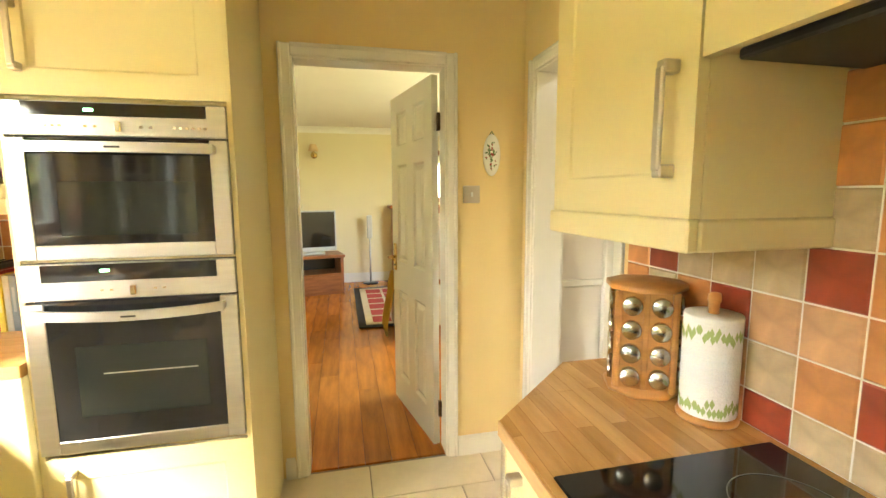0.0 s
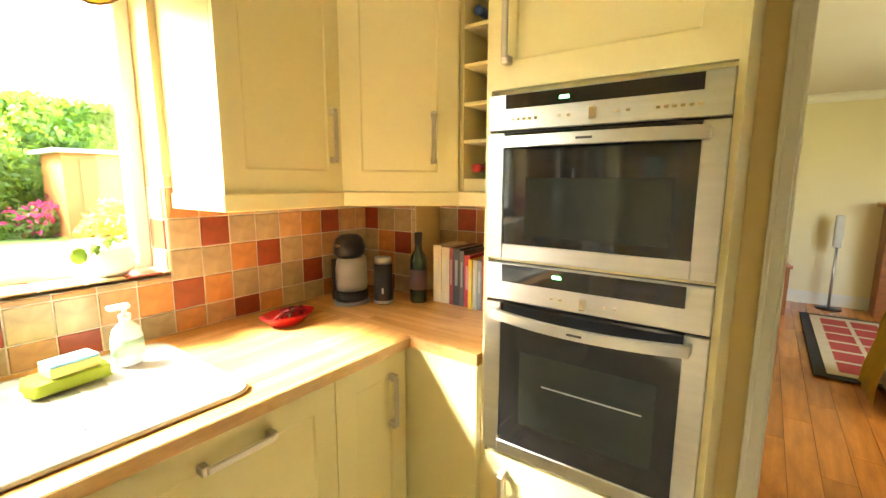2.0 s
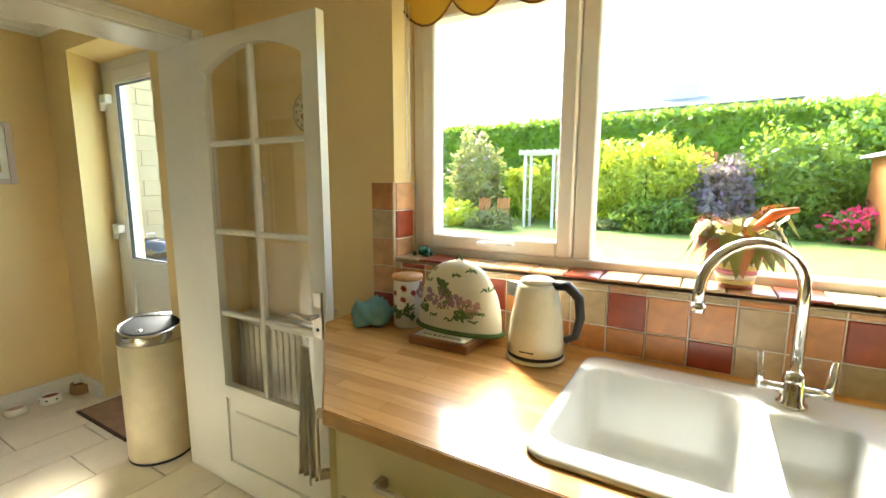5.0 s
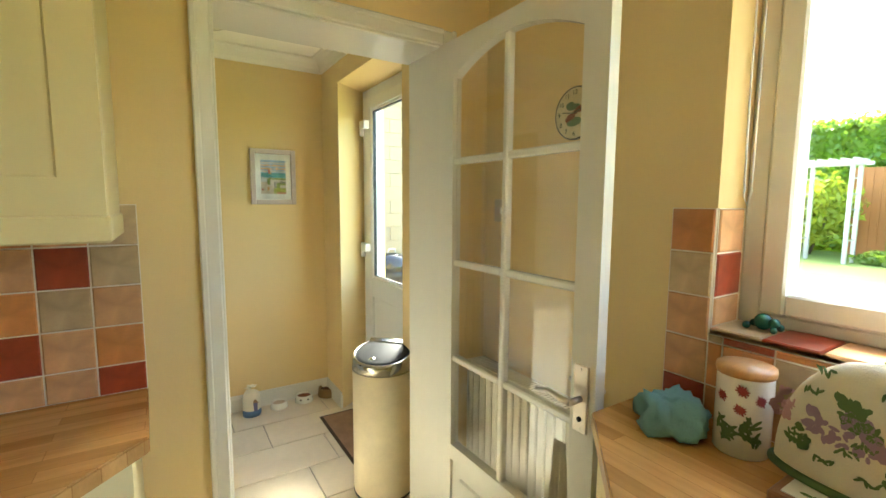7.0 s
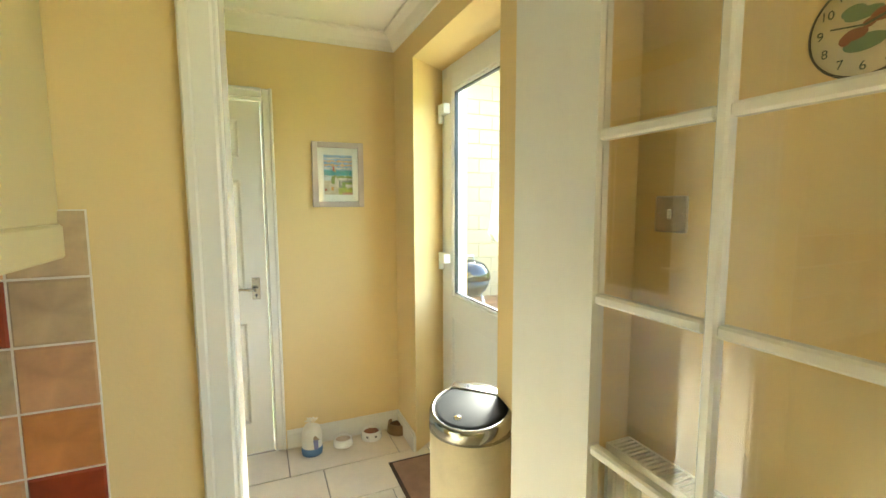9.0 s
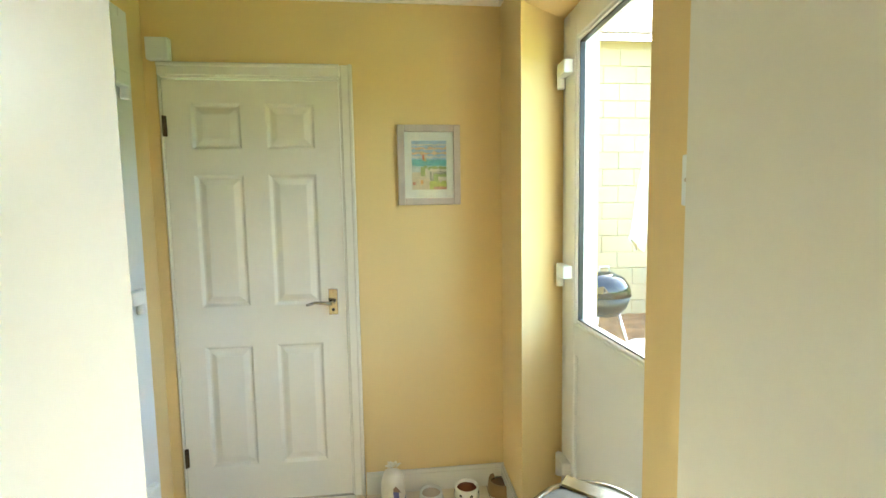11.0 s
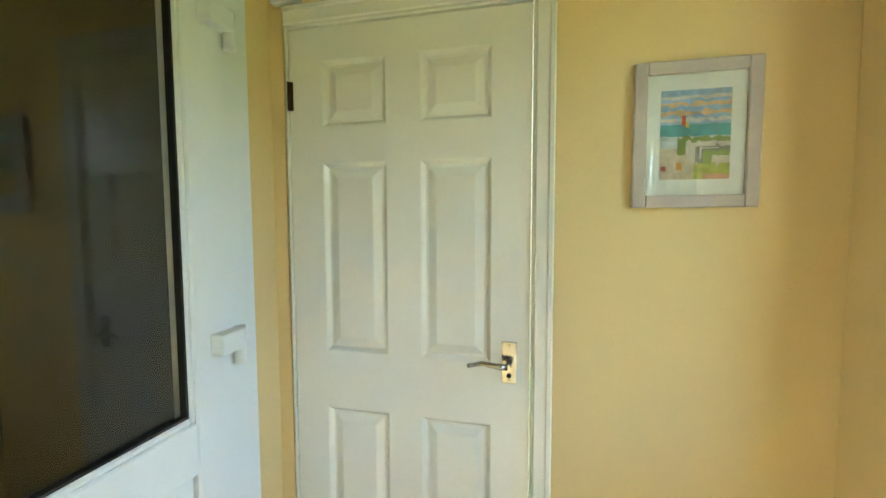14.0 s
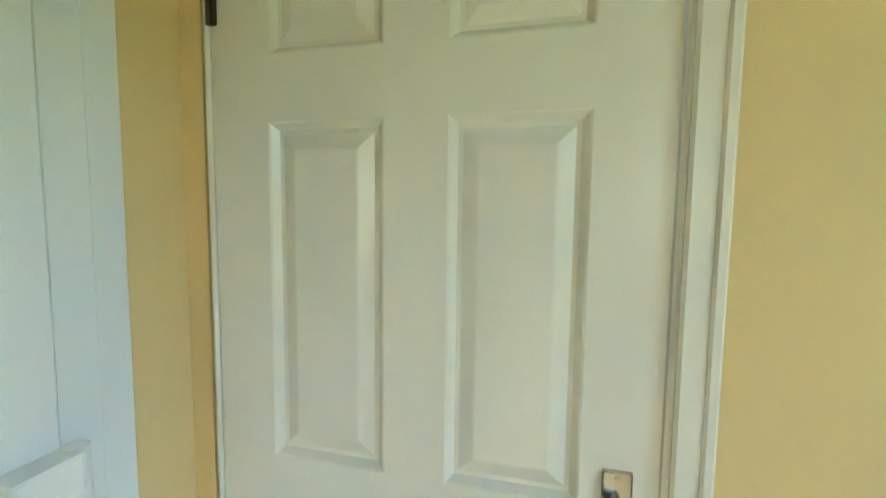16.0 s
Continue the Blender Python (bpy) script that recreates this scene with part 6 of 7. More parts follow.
for k in range(7):
    a = 0.9 * k
    part("spot", moved(lathe([(0.0, 0), (0.008, 0), (0.007, 0.0015), (0.0, 0.002)], seg=10), Matrix.Translation((-1.02 + 0.0585 * math.cos(a), -2.83 + 0.0585 * math.sin(a), 0.026)) @ pose(0, 0, 0, 0, 0, math.degrees(a)) @ pose(0, 0, 0, 0, 90, 0)), DOTS, pb2)
ds = thing("door_stop", (-0.665, -2.80, 0), "fabric beach hut door stop tied with a bow", "door stop")
DC = (-0.665, -2.80, 0)
part("sack", lathe([(0.0, 0), (0.055, 0), (0.058, 0.02), (0.055, 0.12), (0.045, 0.155), (0.022, 0.17), (0.0, 0.17)], DC, 24), FABRIC, ds)
part("base_band", lathe([(0.0, 0.001), (0.0565, 0.001), (0.0595, 0.02), (0.058, 0.045), (0.0, 0.0451)], DC, 24), plain("blue_fabric", (0.11, 0.20, 0.33), 0.9), ds, "blue fabric base")
hb = box(-0.016, 0.016, 0, 0.004, 0.045, 0.10)
part("hut_print", moved(hb, pose(DC[0] - 0.012, DC[1] + 0.054, 0, 0, 0, -12)), plain("hut_blue", (0.14, 0.14, 0.27), 0.9), ds)
part("roof_print", moved(prism([(-0.024, 0), (0.024, 0), (0, 0.026)], 0, 0.004), pose(DC[0] - 0.012, DC[1] + 0.0575, 0.10, 90, 0, -12)), plain("hut_roof", (0.30, 0.20, 0.12), 0.9), ds)
part("bow", leaves(10, (DC[0], DC[1], 0.175), (0.02, 0.02, 0.01), 0.04, 0.2, rn, 0.6), FABRIC, ds)
mt = thing("door_mat", (-0.98, -2.2, 0), "flat brown door mat with a dark border", "mat")
part("border", box(-1.40, -1.038, -2.515, -1.89, 0, 0.008, 0.002), plain("mat_border", (0.06, 0.035, 0.02), 0.95), mt)
part("mat_surface", box(-1.385, -1.056, -2.497, -1.908, 0.008, 0.0115), plain("mat_pile", (0.34, 0.20, 0.12), 0.98, var=0.15, grain=400, bump=0.7), mt)

# ---- living room ----
block(LIVING)
WOODR = mat("reddish_wood", (0.30, 0.11, 0.035), 0.35, var=0.2, scale=4, grain=30, bump=0.03, stretch=(1, 1, 7), second=(0.17, 0.055, 0.018))
st = thing("tv_stand", (0.70, 7.2, 0), "dark wooden corner television stand with a drawer", "tv stand")
mt_ = pose(0.62, 6.95, 0, 0, 0, 12)
part("top", moved(box(-0.5, 0.45, -0.25, 0.25, 0.52, 0.56, 0.005), mt_), WOODR, st)
part("base", moved(box(-0.48, 0.43, -0.23, 0.23, 0.0, 0.30, 0.004), mt_), WOODR, st)
part("drawer", moved(box(-0.45, 0.40, -0.245, -0.23, 0.05, 0.27, 0.006), mt_), WOODR, st)
for xx in (-0.48, 0.39):
    part("side", moved(box(xx, xx + 0.04, -0.23, 0.23, 0.30, 0.52), mt_), WOODR, st)
part("back", moved(box(-0.48, 0.43, 0.2, 0.23, 0.3, 0.52), mt_), BLACKP, st)
tvs = thing("television", (0.62, 6.95, 0.56), "flat television with a silver frame", "television")
part("screen", moved(box(-0.40, 0.36, -0.035, -0.03, 0.66, 1.16), mt_), BLACKG, tvs)
part("frame", moved(box(-0.42, 0.38, -0.03, 0.03, 0.60, 1.18, 0.008), mt_), plain("silver_plastic", (0.50, 0.50, 0.48), 0.35), tvs)
part("foot", moved(box(-0.2, 0.2, -0.12, 0.12, 0.56, 0.60, 0.01), mt_), plain("silver_plastic_b", (0.45, 0.45, 0.43), 0.35), tvs)
spk = thing("floor_speaker", (1.5, 7.45, 0), "slim silver floor standing loudspeaker", "loudspeaker")
part("foot", lathe([(0.0, 0), (0.12, 0), (0.12, 0.015), (0.0, 0.02)], (1.5, 7.42, 0), 24), BLACKP, spk)
part("pole", tube([(1.5, 7.42, 0.02), (1.5, 7.42, 0.75)], 0.014, 10), STEEL, spk)
part("cabinet", box(1.46, 1.54, 7.38, 7.46, 0.72, 1.08, 0.01), plain("silver_speaker", (0.55, 0.54, 0.5), 0.4), spk)
rg = thing("rug", (1.6, 6.0, 0), "red and cream patterned rug with a black border", "rug")
mrg = pose(1.72, 6.0, 0.017, 0, 0, 0)
part("border", moved(box(-0.5, 0.5, -1.0, 1.0, 0, 0.008), mrg), plain("rug_black", (0.03, 0.025, 0.02), 0.98), rg)
part("edge", moved(box(-0.42, 0.42, -0.92, 0.92, 0.008, 0.011), mrg), plain("rug_cream", (0.60, 0.50, 0.34), 0.98), rg)
RUGR = plain("rug_red", (0.42, 0.06, 0.05), 0.98)
for i in range(3):
    for j in range(6):
        part("block", moved(box(-0.34 + 0.235 * i, -0.34 + 0.235 * i + 0.2, -0.84 + 0.285 * j, -0.84 + 0.285 * j + 0.23, 0.011, 0.013), mrg), RUGR, rg)
block((-0.36, 0.12))
ch = thing("armchair", (1.62, 4.9, 0), "armchair draped with a yellow throw", "armchair")
part("seat", box(1.50, 2.15, 4.55, 5.15, 0.12, 0.42, 0.06, 3), plain("cream_upholstery", (0.62, 0.55, 0.42), 0.95), ch)
part("arm", box(1.42, 1.56, 4.50, 5.15, 0.05, 0.60, 0.05, 3), plain("cream_upholstery_b", (0.62, 0.55, 0.42), 0.95), ch)
thr = bmesh.new()
rows_ = []
for k, (xx, zz) in enumerate(((1.62, 0.50), (1.58, 0.62), (1.50, 0.645), (1.42, 0.62), (1.385, 0.5), (1.36, 0.35), (1.33, 0.18), (1.31, 0.06))):
    rows_.append([thr.verts.new((xx + 0.015 * math.sin(3 * i + k), 4.52 + 0.055 * i, zz + 0.01 * math.sin(2 * i))) for i in range(10)])
for p, q2 in zip(rows_, rows_[1:]):
    for i in range(9):
        thr.faces.new((p[i], p[i + 1], q2[i + 1], q2[i])).smooth = True
bmesh.ops.solidify(thr, geom=thr.faces[:], thickness=0.012)
part("throw", thr, plain("yellow_throw", (0.62, 0.36, 0.04), 0.95, grain=200, bump=0.4), ch, "mustard yellow throw")
block(LIVING)
fp = thing("fireplace", (2.35, 7.4, 0), "reddish wooden fireplace surround", "fireplace")
part("column", box(1.86, 2.04, 7.30, 7.6, 0, 1.10, 0.006), WOODR, fp)
part("column", box(2.72, 2.90, 7.30, 7.6, 0, 1.10, 0.006), WOODR, fp)
part("frieze", box(1.86, 2.90, 7.32, 7.6, 1.10, 1.18, 0.004), WOODR, fp)
part("mantel_shelf", box(1.80, 2.96, 7.24, 7.6, 1.18, 1.23, 0.008), WOODR, fp)
part("hearth_back", box(2.04, 2.72, 7.45, 7.6, 0, 1.10), plain("hearth_stone", (0.55, 0.48, 0.38), 0.6), fp)
part("firebox", box(2.16, 2.60, 7.42, 7.45, 0.05, 0.65), BLACKP, fp)
mi = thing("wall_mirror", (2.4, 7.6, 1.65), "wooden framed mirror above the mantel shelf", "mirror")
bm = bmesh.new()
for x0, x1, z0, z1 in ((1.98, 2.06, 1.27, 2.10), (2.72, 2.80, 1.27, 2.10), (2.06, 2.72, 1.27, 1.35), (2.06, 2.72, 2.02, 2.10)):
    box(x0, x1, 7.56, 7.598, z0, z1, 0.006, bm=bm)
part("frame", bm, WOODR, mi)
part("glass", box(2.06, 2.72, 7.575, 7.58, 1.35, 2.02), CHROME, mi)
wl = thing("wall_lamp", (0.68, 7.6, 2.03), "small brass wall lamp", "wall lamp")
part("bracket", moved(lathe([(0.0, 0), (0.05, 0), (0.045, 0.02), (0.0, 0.022)], seg=20), pose(0.70, YL, 2.0, 90)), BRASS, wl)
part("arm", tube([(0.70, YL - 0.02, 2.0), (0.70, YL - 0.12, 1.98), (0.70, YL - 0.14, 2.06)], 0.01, 8), BRASS, wl)
part("shade", lathe([(0.05, 0), (0.075, 0), (0.045, 0.10), (0.03, 0.10)], (0.70, YL - 0.14, 2.05), 20), plain("lamp_shade_peach", (0.70, 0.48, 0.24), 0.8), wl)

block(OVENS)

# ---- hall ----
structure("wall_hall_end", box(1.77, 2.75, YN - 0.012, YN, 0.0, 2.42), HALLW, "off-white painted end wall of the hall", "wall")
structure("trim_dado", box(1.77, 2.09, YN - 0.034, YN - 0.012, 0.905, 0.94, 0.004), GLOSS, "white dado rail along the hall wall", "dado rail")
structure("trim_skirting", box(1.77, 2.09, YN - 0.03, YN - 0.012, 0.0, 0.16, 0.003), GLOSS, "white skirting board in the hall", "skirting")
switch_plate("light_switch", facing("S", 1.875, YN - 0.012, 1.40), 0.088, 0.088, BRASS, "brass light switch on the hall wall", 2)
dh = thing("door_6", (2.5, YN, 0), "white panelled door in the hall, closed", "door", kind="structure")
mh = facing("S", 2.15, YN - 0.045, 0.005)
panel_leaf(dh, 0.58, 1.98, 0.03, mh, six_panels(0.58, 1.98))
part("architrave", box(2.09, 2.15, YN - 0.05, YN - 0.012, 0, 2.05, 0.005), GLOSS, dh)
part("hinge", box(2.142, 2.156, YN - 0.056, YN - 0.048, 1.24, 1.33, 0.002), BRASSD, dh, "dark metal hinge")

block(HERE)

# ---- garden ----
rg2 = np.random.default_rng(4)


def leaf_cloud(centre, radii, n, size, holes=0.35, flat=0.0):
    """Many small folded leaves on and inside a lumpy volume, with gaps, as one mesh."""
    d = rg2.normal(size=(n * 2, 3))
    d /= np.linalg.norm(d, axis=1)[:, None]
    lump = np.array([noise.noise(Vector(v) * 2.3 + Vector(centre)) for v in d.tolist()])
    gap = np.array([noise.noise(Vector(v) * 5.1 + Vector(centre) * 0.7) for v in d.tolist()])
    d, lump = d[gap > -holes][:n], lump[gap > -holes][:n]
    r = (0.80 + 0.45 * lump + rg2.uniform(-0.28, 0.08, len(d)))
    p = d * r[:, None] * np.array(radii) + np.array(centre)
    p[:, 2] = np.maximum(p[:, 2], GZ + 0.02)
    a = rg2.normal(size=(len(d), 3))
    a /= np.linalg.norm(a, axis=1)[:, None]
    b = np.cross(a, d + rg2.normal(size=d.shape) * 0.6)
    b /= np.linalg.norm(b, axis=1)[:, None] + 1e-9
    s = size * rg2.uniform(0.6, 1.3, (len(d), 1))
    q = np.stack([p - a * s, p + b * s * 0.45, p + a * s, p - b * s * 0.45], 1).reshape(-1, 3)
    f = np.arange(len(q)).reshape(-1, 4)
    me = bpy.data.meshes.new("leaves")
    me.from_pydata(q.tolist(), [], f.tolist())
    return me


def foliage_mat(name, color, second):
    """Leaves: part of the light passes through the blade, yellower than what it reflects."""
    m = mat(name, color, 0.5, var=0.3, scale=1.4, grain=9, bump=0.0, second=second)
    n, l = m.node_tree.nodes, m.node_tree.links
    tr, mx = n.new("ShaderNodeBsdfTranslucent"), n.new("ShaderNodeMixShader")
    tr.inputs["Color"].default_value = (min(1, color[0] * 2.6), min(1, color[1] * 2.3), color[2] * 1.2, 1)
    mx.inputs[0].default_value = 0.45
    l.new(n["Principled BSDF"].outputs[0], mx.inputs[1]), l.new(tr.outputs[0], mx.inputs[2])
    l.new(mx.outputs[0], n["Material Output"].inputs["Surface"])
    return m


LEAF = {
    "hedge": foliage_mat("hedge_leaf", (0.12, 0.20, 0.03), (0.05, 0.10, 0.016)),
    "lime": foliage_mat("lime_leaf", (0.27, 0.32, 0.045), (0.15, 0.21, 0.03)),
    "green": foliage_mat("green_leaf", (0.13, 0.20, 0.035), (0.06, 0.11, 0.02)),
    "grey": foliage_mat("grey_green_leaf", (0.16, 0.18, 0.09), (0.08, 0.10, 0.05)),
    "purple": foliage_mat("purple_leaf", (0.17, 0.15, 0.19), (0.08, 0.065, 0.09)),
    "red": foliage_mat("dark_red_leaf", (0.20, 0.06, 0.05), (0.09, 0.03, 0.03)),
    "gold": foliage_mat("golden_leaf", (0.42, 0.33, 0.08), (0.26, 0.21, 0.05)),
    "pink": foliage_mat("pink_flower", (0.55, 0.04, 0.16), (0.40, 0.03, 0.10)),
    "violet": foliage_mat("violet_flower", (0.20, 0.12, 0.30), (0.12, 0.07, 0.20)),
}
BARK = mat("bark", (0.12, 0.08, 0.05), 0.9, var=0.25, scale=10, grain=60, bump=0.5)


def bush(at, radii, n, size, kind, label, flowers=None, name="bush"):
    b = thing(name, (at[0], at[1], GZ), label, "shrub")
    bm = bmesh.new()
    for k in range(5):
        a = 1.26 * k
        join(bm, tube([(at[0] + 0.05 * math.cos(a), at[1] + 0.05 * math.sin(a), GZ), (at[0] + radii[0] * 0.3 * math.cos(a), at[1] + radii[1] * 0.3 * math.sin(a), GZ + (at[2] - GZ) * 0.7), (at[0] + radii[0] * 0.5 * math.cos(a), at[1] + radii[1] * 0.5 * math.sin(a), at[2] + radii[2] * 0.3)], [0.035, 0.022, 0.008], 6))
    part("stems", bm, BARK, b)
    me = leaf_cloud(at, radii, n, size)
    me.materials.append(LEAF[kind])
    ob = new("foliage", me)
    ob.parent = b
    ob.matrix_parent_inverse = Matrix.Translation((at[0], at[1], GZ)).inverted()
    tagged(ob, kind="stuff")
    if flowers:
        fk, fn, fs, fr = flowers
        mf = leaf_cloud((at[0] + 0.1, at[1], at[2] + 0.1), tuple(r * fr for r in radii), fn, fs, 0.1)
        mf.materials.append(LEAF[fk])
        of = new("flowers", mf)
        of.parent = b
        of.matrix_parent_inverse = Matrix.Translation((at[0], at[1], GZ)).inverted()
        tagged(of, kind="stuff")
    return b


# clipped hedge along the back: boxy, rough-faced
hdg = thing("hedge", (-19, 3, GZ), "tall clipped green hedge along the back of the garden", "hedge")
n = 30000
p = np.stack([rg2.uniform(-19.6, -18.6, n), rg2.uniform(-13, 16, n), rg2.uniform(GZ, 4.08, n)], 1)
top = rg2.uniform(size=n) < 0.25
p[~top, 0] = -18.6 + rg2.normal(0, 0.14, (~top).sum())
p[top, 2] = 3.98 + rg2.normal(0, 0.13, top.sum())
p[:, 2] -= 0.15 * np.clip((p[:, 1] - 4) / 6, 0, 1) * (p[:, 2] / 4.1)
p[:, 2] = np.maximum(p[:, 2], GZ + 0.02)
a = rg2.normal(size=(n, 3))
a /= np.linalg.norm(a, axis=1)[:, None]
b = np.cross(a, rg2.normal(size=(n, 3)))
b /= np.linalg.norm(b, axis=1)[:, None]
s = rg2.uniform(0.07, 0.15, (n, 1))
qv = np.stack([p - a * s, p + b * s * 0.5, p + a * s, p - b * s * 0.5], 1).reshape(-1, 3)
me = bpy.data.meshes.new("leaves")
me.from_pydata(qv.tolist(), [], np.arange(len(qv)).reshape(-1, 4).tolist())
me.materials.append(LEAF["hedge"])
ob = new("foliage", me)
ob.parent = hdg
ob.matrix_parent_inverse = Matrix.Translation((-19, 3, GZ)).inverted()
tagged(ob, kind="stuff")
part("core", box(-19.5, -18.75, -13, 16, GZ, 3.9), LEAF["hedge"], hdg)

bush((-15.6, -7.0, 1.7), (0.9, 1.3, 1.9), 3200, 0.11, "grey", "airy grey-green shrub in the garden", ("violet", 60, 0.10, 1.0))
bush((-14.2, -7.2, 0.35), (0.7, 1.2, 0.6), 1200, 0.10, "lime", "low bright green shrub")
bush((-14.0, -5.6, 0.2), (0.7, 1.0, 0.45), 1200, 0.09, "grey", "low grey-green lavender shrub")
bush((-17.0, -5.2, 1.3), (0.9, 1.3, 1.2), 1500, 0.13, "lime", "bright green shrub behind the seats")
bush((-16.6, -1.0, 1.6), (1.2, 2.3, 1.75), 5200, 0.11, "lime", "spreading yellow-green garden shrub")
bush((-15.6, -0.6, 0.4), (0.9, 1.5, 0.75), 1800, 0.11, "green", "dense mid-green garden shrub")
bush((-16.0, 1.2, 1.05), (0.9, 1.05, 1.3), 2600, 0.11, "purple", "smoky shrub with purple leaves", ("violet", 120, 0.10, 1.15))
bush((-16.6, 3.0, 1.5), (1.3, 1.7, 1.75), 5200, 0.11, "green", "large dark green garden shrub")
bush((-17.8, 4.7, 2.0), (1.2, 2.0, 2.2), 3600, 0.12, "hedge", "tall green tree-like shrub")
bush((-15.0, 4.1, 0.35), (0.5, 0.75, 0.5), 800, 0.10, "green", "flowering bush with pink blooms", ("pink", 240, 0.10, 1.05))
bush((-15.4, 4.85, 0.8), (0.6, 0.6, 0.8), 1000, 0.10, "red", "shrub with dark red leaves")
bush((-12.6, 5.6, 0.35), (0.8, 1.4, 0.75), 1500, 0.11, "gold", "golden-leaved shrub in the border")
bush((-11.2, 5.5, 0.15), (0.6, 0.9, 0.45), 900, 0.09, "green", "low green border shrub")
bush((-10.6, 6.6, 0.45), (0.8, 1.2, 0.9), 1200, 0.11, "gold", "golden-leaved shrub in the border")
for k in range(9):
    bush((-15.4 - 0.2 * (k % 2), -3.2 + 1.05 * k, 0.08), (0.4, 0.55, 0.25), 380, 0.08, ("green", "grey", "lime")[k % 3], "low border plant at the lawn edge")

CEDAR = mat("cedar_boards", (0.42, 0.15, 0.03), 0.6, var=0.2, scale=3, grain=25, bump=0.1, stretch=(1, 1, 8), second=(0.30, 0.11, 0.03))
sh = thing("garden_shed", (-14.5, 5.9, GZ), "orange cedar garden shed with a flat pale-edged roof", "shed")
for k in range(20):
    part("board", box(-14.0, -13.97, 4.4, 7.3, GZ + 0.1 * k + 0.12, GZ + 0.1 * (k + 1) + 0.118, 0.004), CEDAR, sh)
part("body", box(-15.8, -14.0, 4.4, 7.3, GZ, 2.1), CEDAR, sh)
part("roof", box(-16.0, -13.75, 4.2, 7.5, 2.1, 2.2, 0.01), plain("roof_felt_pale", (0.46, 0.45, 0.44), 0.7), sh, "pale grey roof edge")
for y in (5.84, 6.40):
    w = part("window", box(-13.975, -13.95, y, y + 0.5, 1.28, 1.84, 0.004), plain("shed_window_frame", (0.50, 0.40, 0.26), 0.6), sh)
    part("pane", box(-13.952, -13.944, y + 0.06, y + 0.44, 1.34, 1.78), plain("shed_glass", (0.06, 0.10, 0.11), 0.1, bump=0.0), w)
part("door", box(-13.972, -13.94, 4.75, 5.5, GZ + 0.05, 1.95, 0.005), CEDAR, sh)
for y0, y1 in ((0.1, 0.95), (-4.6, -3.8), (3.9, 4.4)):
    fcs = thing("garden_fence", (-18.0, (y0 + y1) / 2, GZ), "orange stained wooden fence panel among the shrubs", "fence")
    k, y = 0, y0
    while y < y1:
        part("board", box(-18.02 - 0.01 * (k % 2), -18.0 - 0.01 * (k % 2), y, y + 0.098, GZ, 2.55), CEDAR, fcs)
        y += 0.1
        k += 1
pg = thing("pergola", (-15.2, -4.3, GZ), "white painted garden arch with trellis sides", "pergola")
WHITEW = plain("white_painted_wood", (0.52, 0.48, 0.40), 0.6)
for y in (-4.75, -3.75):
    for x in (-15.5, -14.9):
        part("post", box(x - 0.045, x + 0.045, y - 0.045, y + 0.045, GZ, 2.45, 0.006), WHITEW, pg)
    for z in (0.5, 0.9, 1.3, 1.7, 2.1):
        part("trellis_bar", box(-15.455, -14.945, y - 0.012, y + 0.012, z, z + 0.03), WHITEW, pg)
for x in (-15.5, -14.9):
    part("beam", box(x - 0.03, x + 0.03, -5.0, -3.5, 2.45, 2.55, 0.006), WHITEW, pg)
for k in range(6):
    part("rafter", box(-15.75, -14.65, -4.9 + 0.24 * k, -4.85 + 0.24 * k, 2.55, 2.61, 0.004), WHITEW, pg)
for y in (-6.3, -5.55):
    gch = thing("garden_chair", (-14.6, y, GZ), "orange wooden garden chair", "chair", "garden chairs")
    part("seat", box(-14.85, -14.35, y - 0.25, y + 0.25, 0.36, 0.40, 0.005), CEDAR, gch)
    for k in range(5):
        part("back_slat", moved(box(-0.012, 0.012, y - 0.24 + 0.1 * k, y - 0.16 + 0.1 * k, 0.38, 0.95, 0.004), pose(-14.83, 0, 0, 0, -8)), CEDAR, gch)
    for dx, dy in ((-14.83, -0.22), (-14.83, 0.22), (-14.37, -0.22), (-14.37, 0.22)):
        part("leg", box(dx - 0.025, dx + 0.025, y + dy - 0.025, y + dy + 0.025, GZ, 0.36), CEDAR, gch)
    for dy in (-0.27, 0.25):
        part("arm", box(-14.86, -14.32, y + dy - 0.02, y + dy + 0.04, 0.58, 0.61, 0.005), CEDAR, gch)

# house behind the hedge
RENDER = plain("white_render", (0.50, 0.50, 0.49), 0.85, scale=1)
hs = thing("house", (-46, -3.7, GZ), "white rendered house with a grey tiled roof behind the hedge", "house")
part("wall", box(-52, -46, -9.5, 6.5, GZ, 8.4), RENDER, hs)
rb = bmesh.new()
vs = [rb.verts.new(v) for v in ((-45.5, -9.9, 8.3), (-45.5, 6.9, 8.3), (-52.5, 6.9, 8.3), (-52.5, -9.9, 8.3), (-49, -9.9, 9.75), (-49, 6.9, 9.75))]
for f4 in ((0, 1, 5, 4), (2, 3, 4, 5), (0, 4, 3), (1, 2, 5), (0, 3, 2, 1)):
    rb.faces.new([vs[q] for q in f4])
part("roof", rb, plain("roof_tiles_grey", (0.20, 0.19, 0.18), 0.8, scale=3), hs)
part("gutter", box(-45.5, -45.38, -9.9, 6.9, 8.26, 8.38, 0.02), plain("gutter_grey", (0.12, 0.12, 0.12), 0.6), hs)
part("chimney", box(-49.5, -48.3, -3.7, -0.6, 9.0, 10.9), RENDER, hs)
for y in (-8.6, -1.6, 1.4):
    w = part("window", box(-46.02, -45.95, y, y + 1.6, 6.7, 7.9), UPVC, hs)
    part("pane", box(-45.97, -45.93, y + 0.1, y + 1.5, 6.8, 7.8), plain("far_window_glass", (0.10, 0.16, 0.19), 0.1, bump=0.0), w)

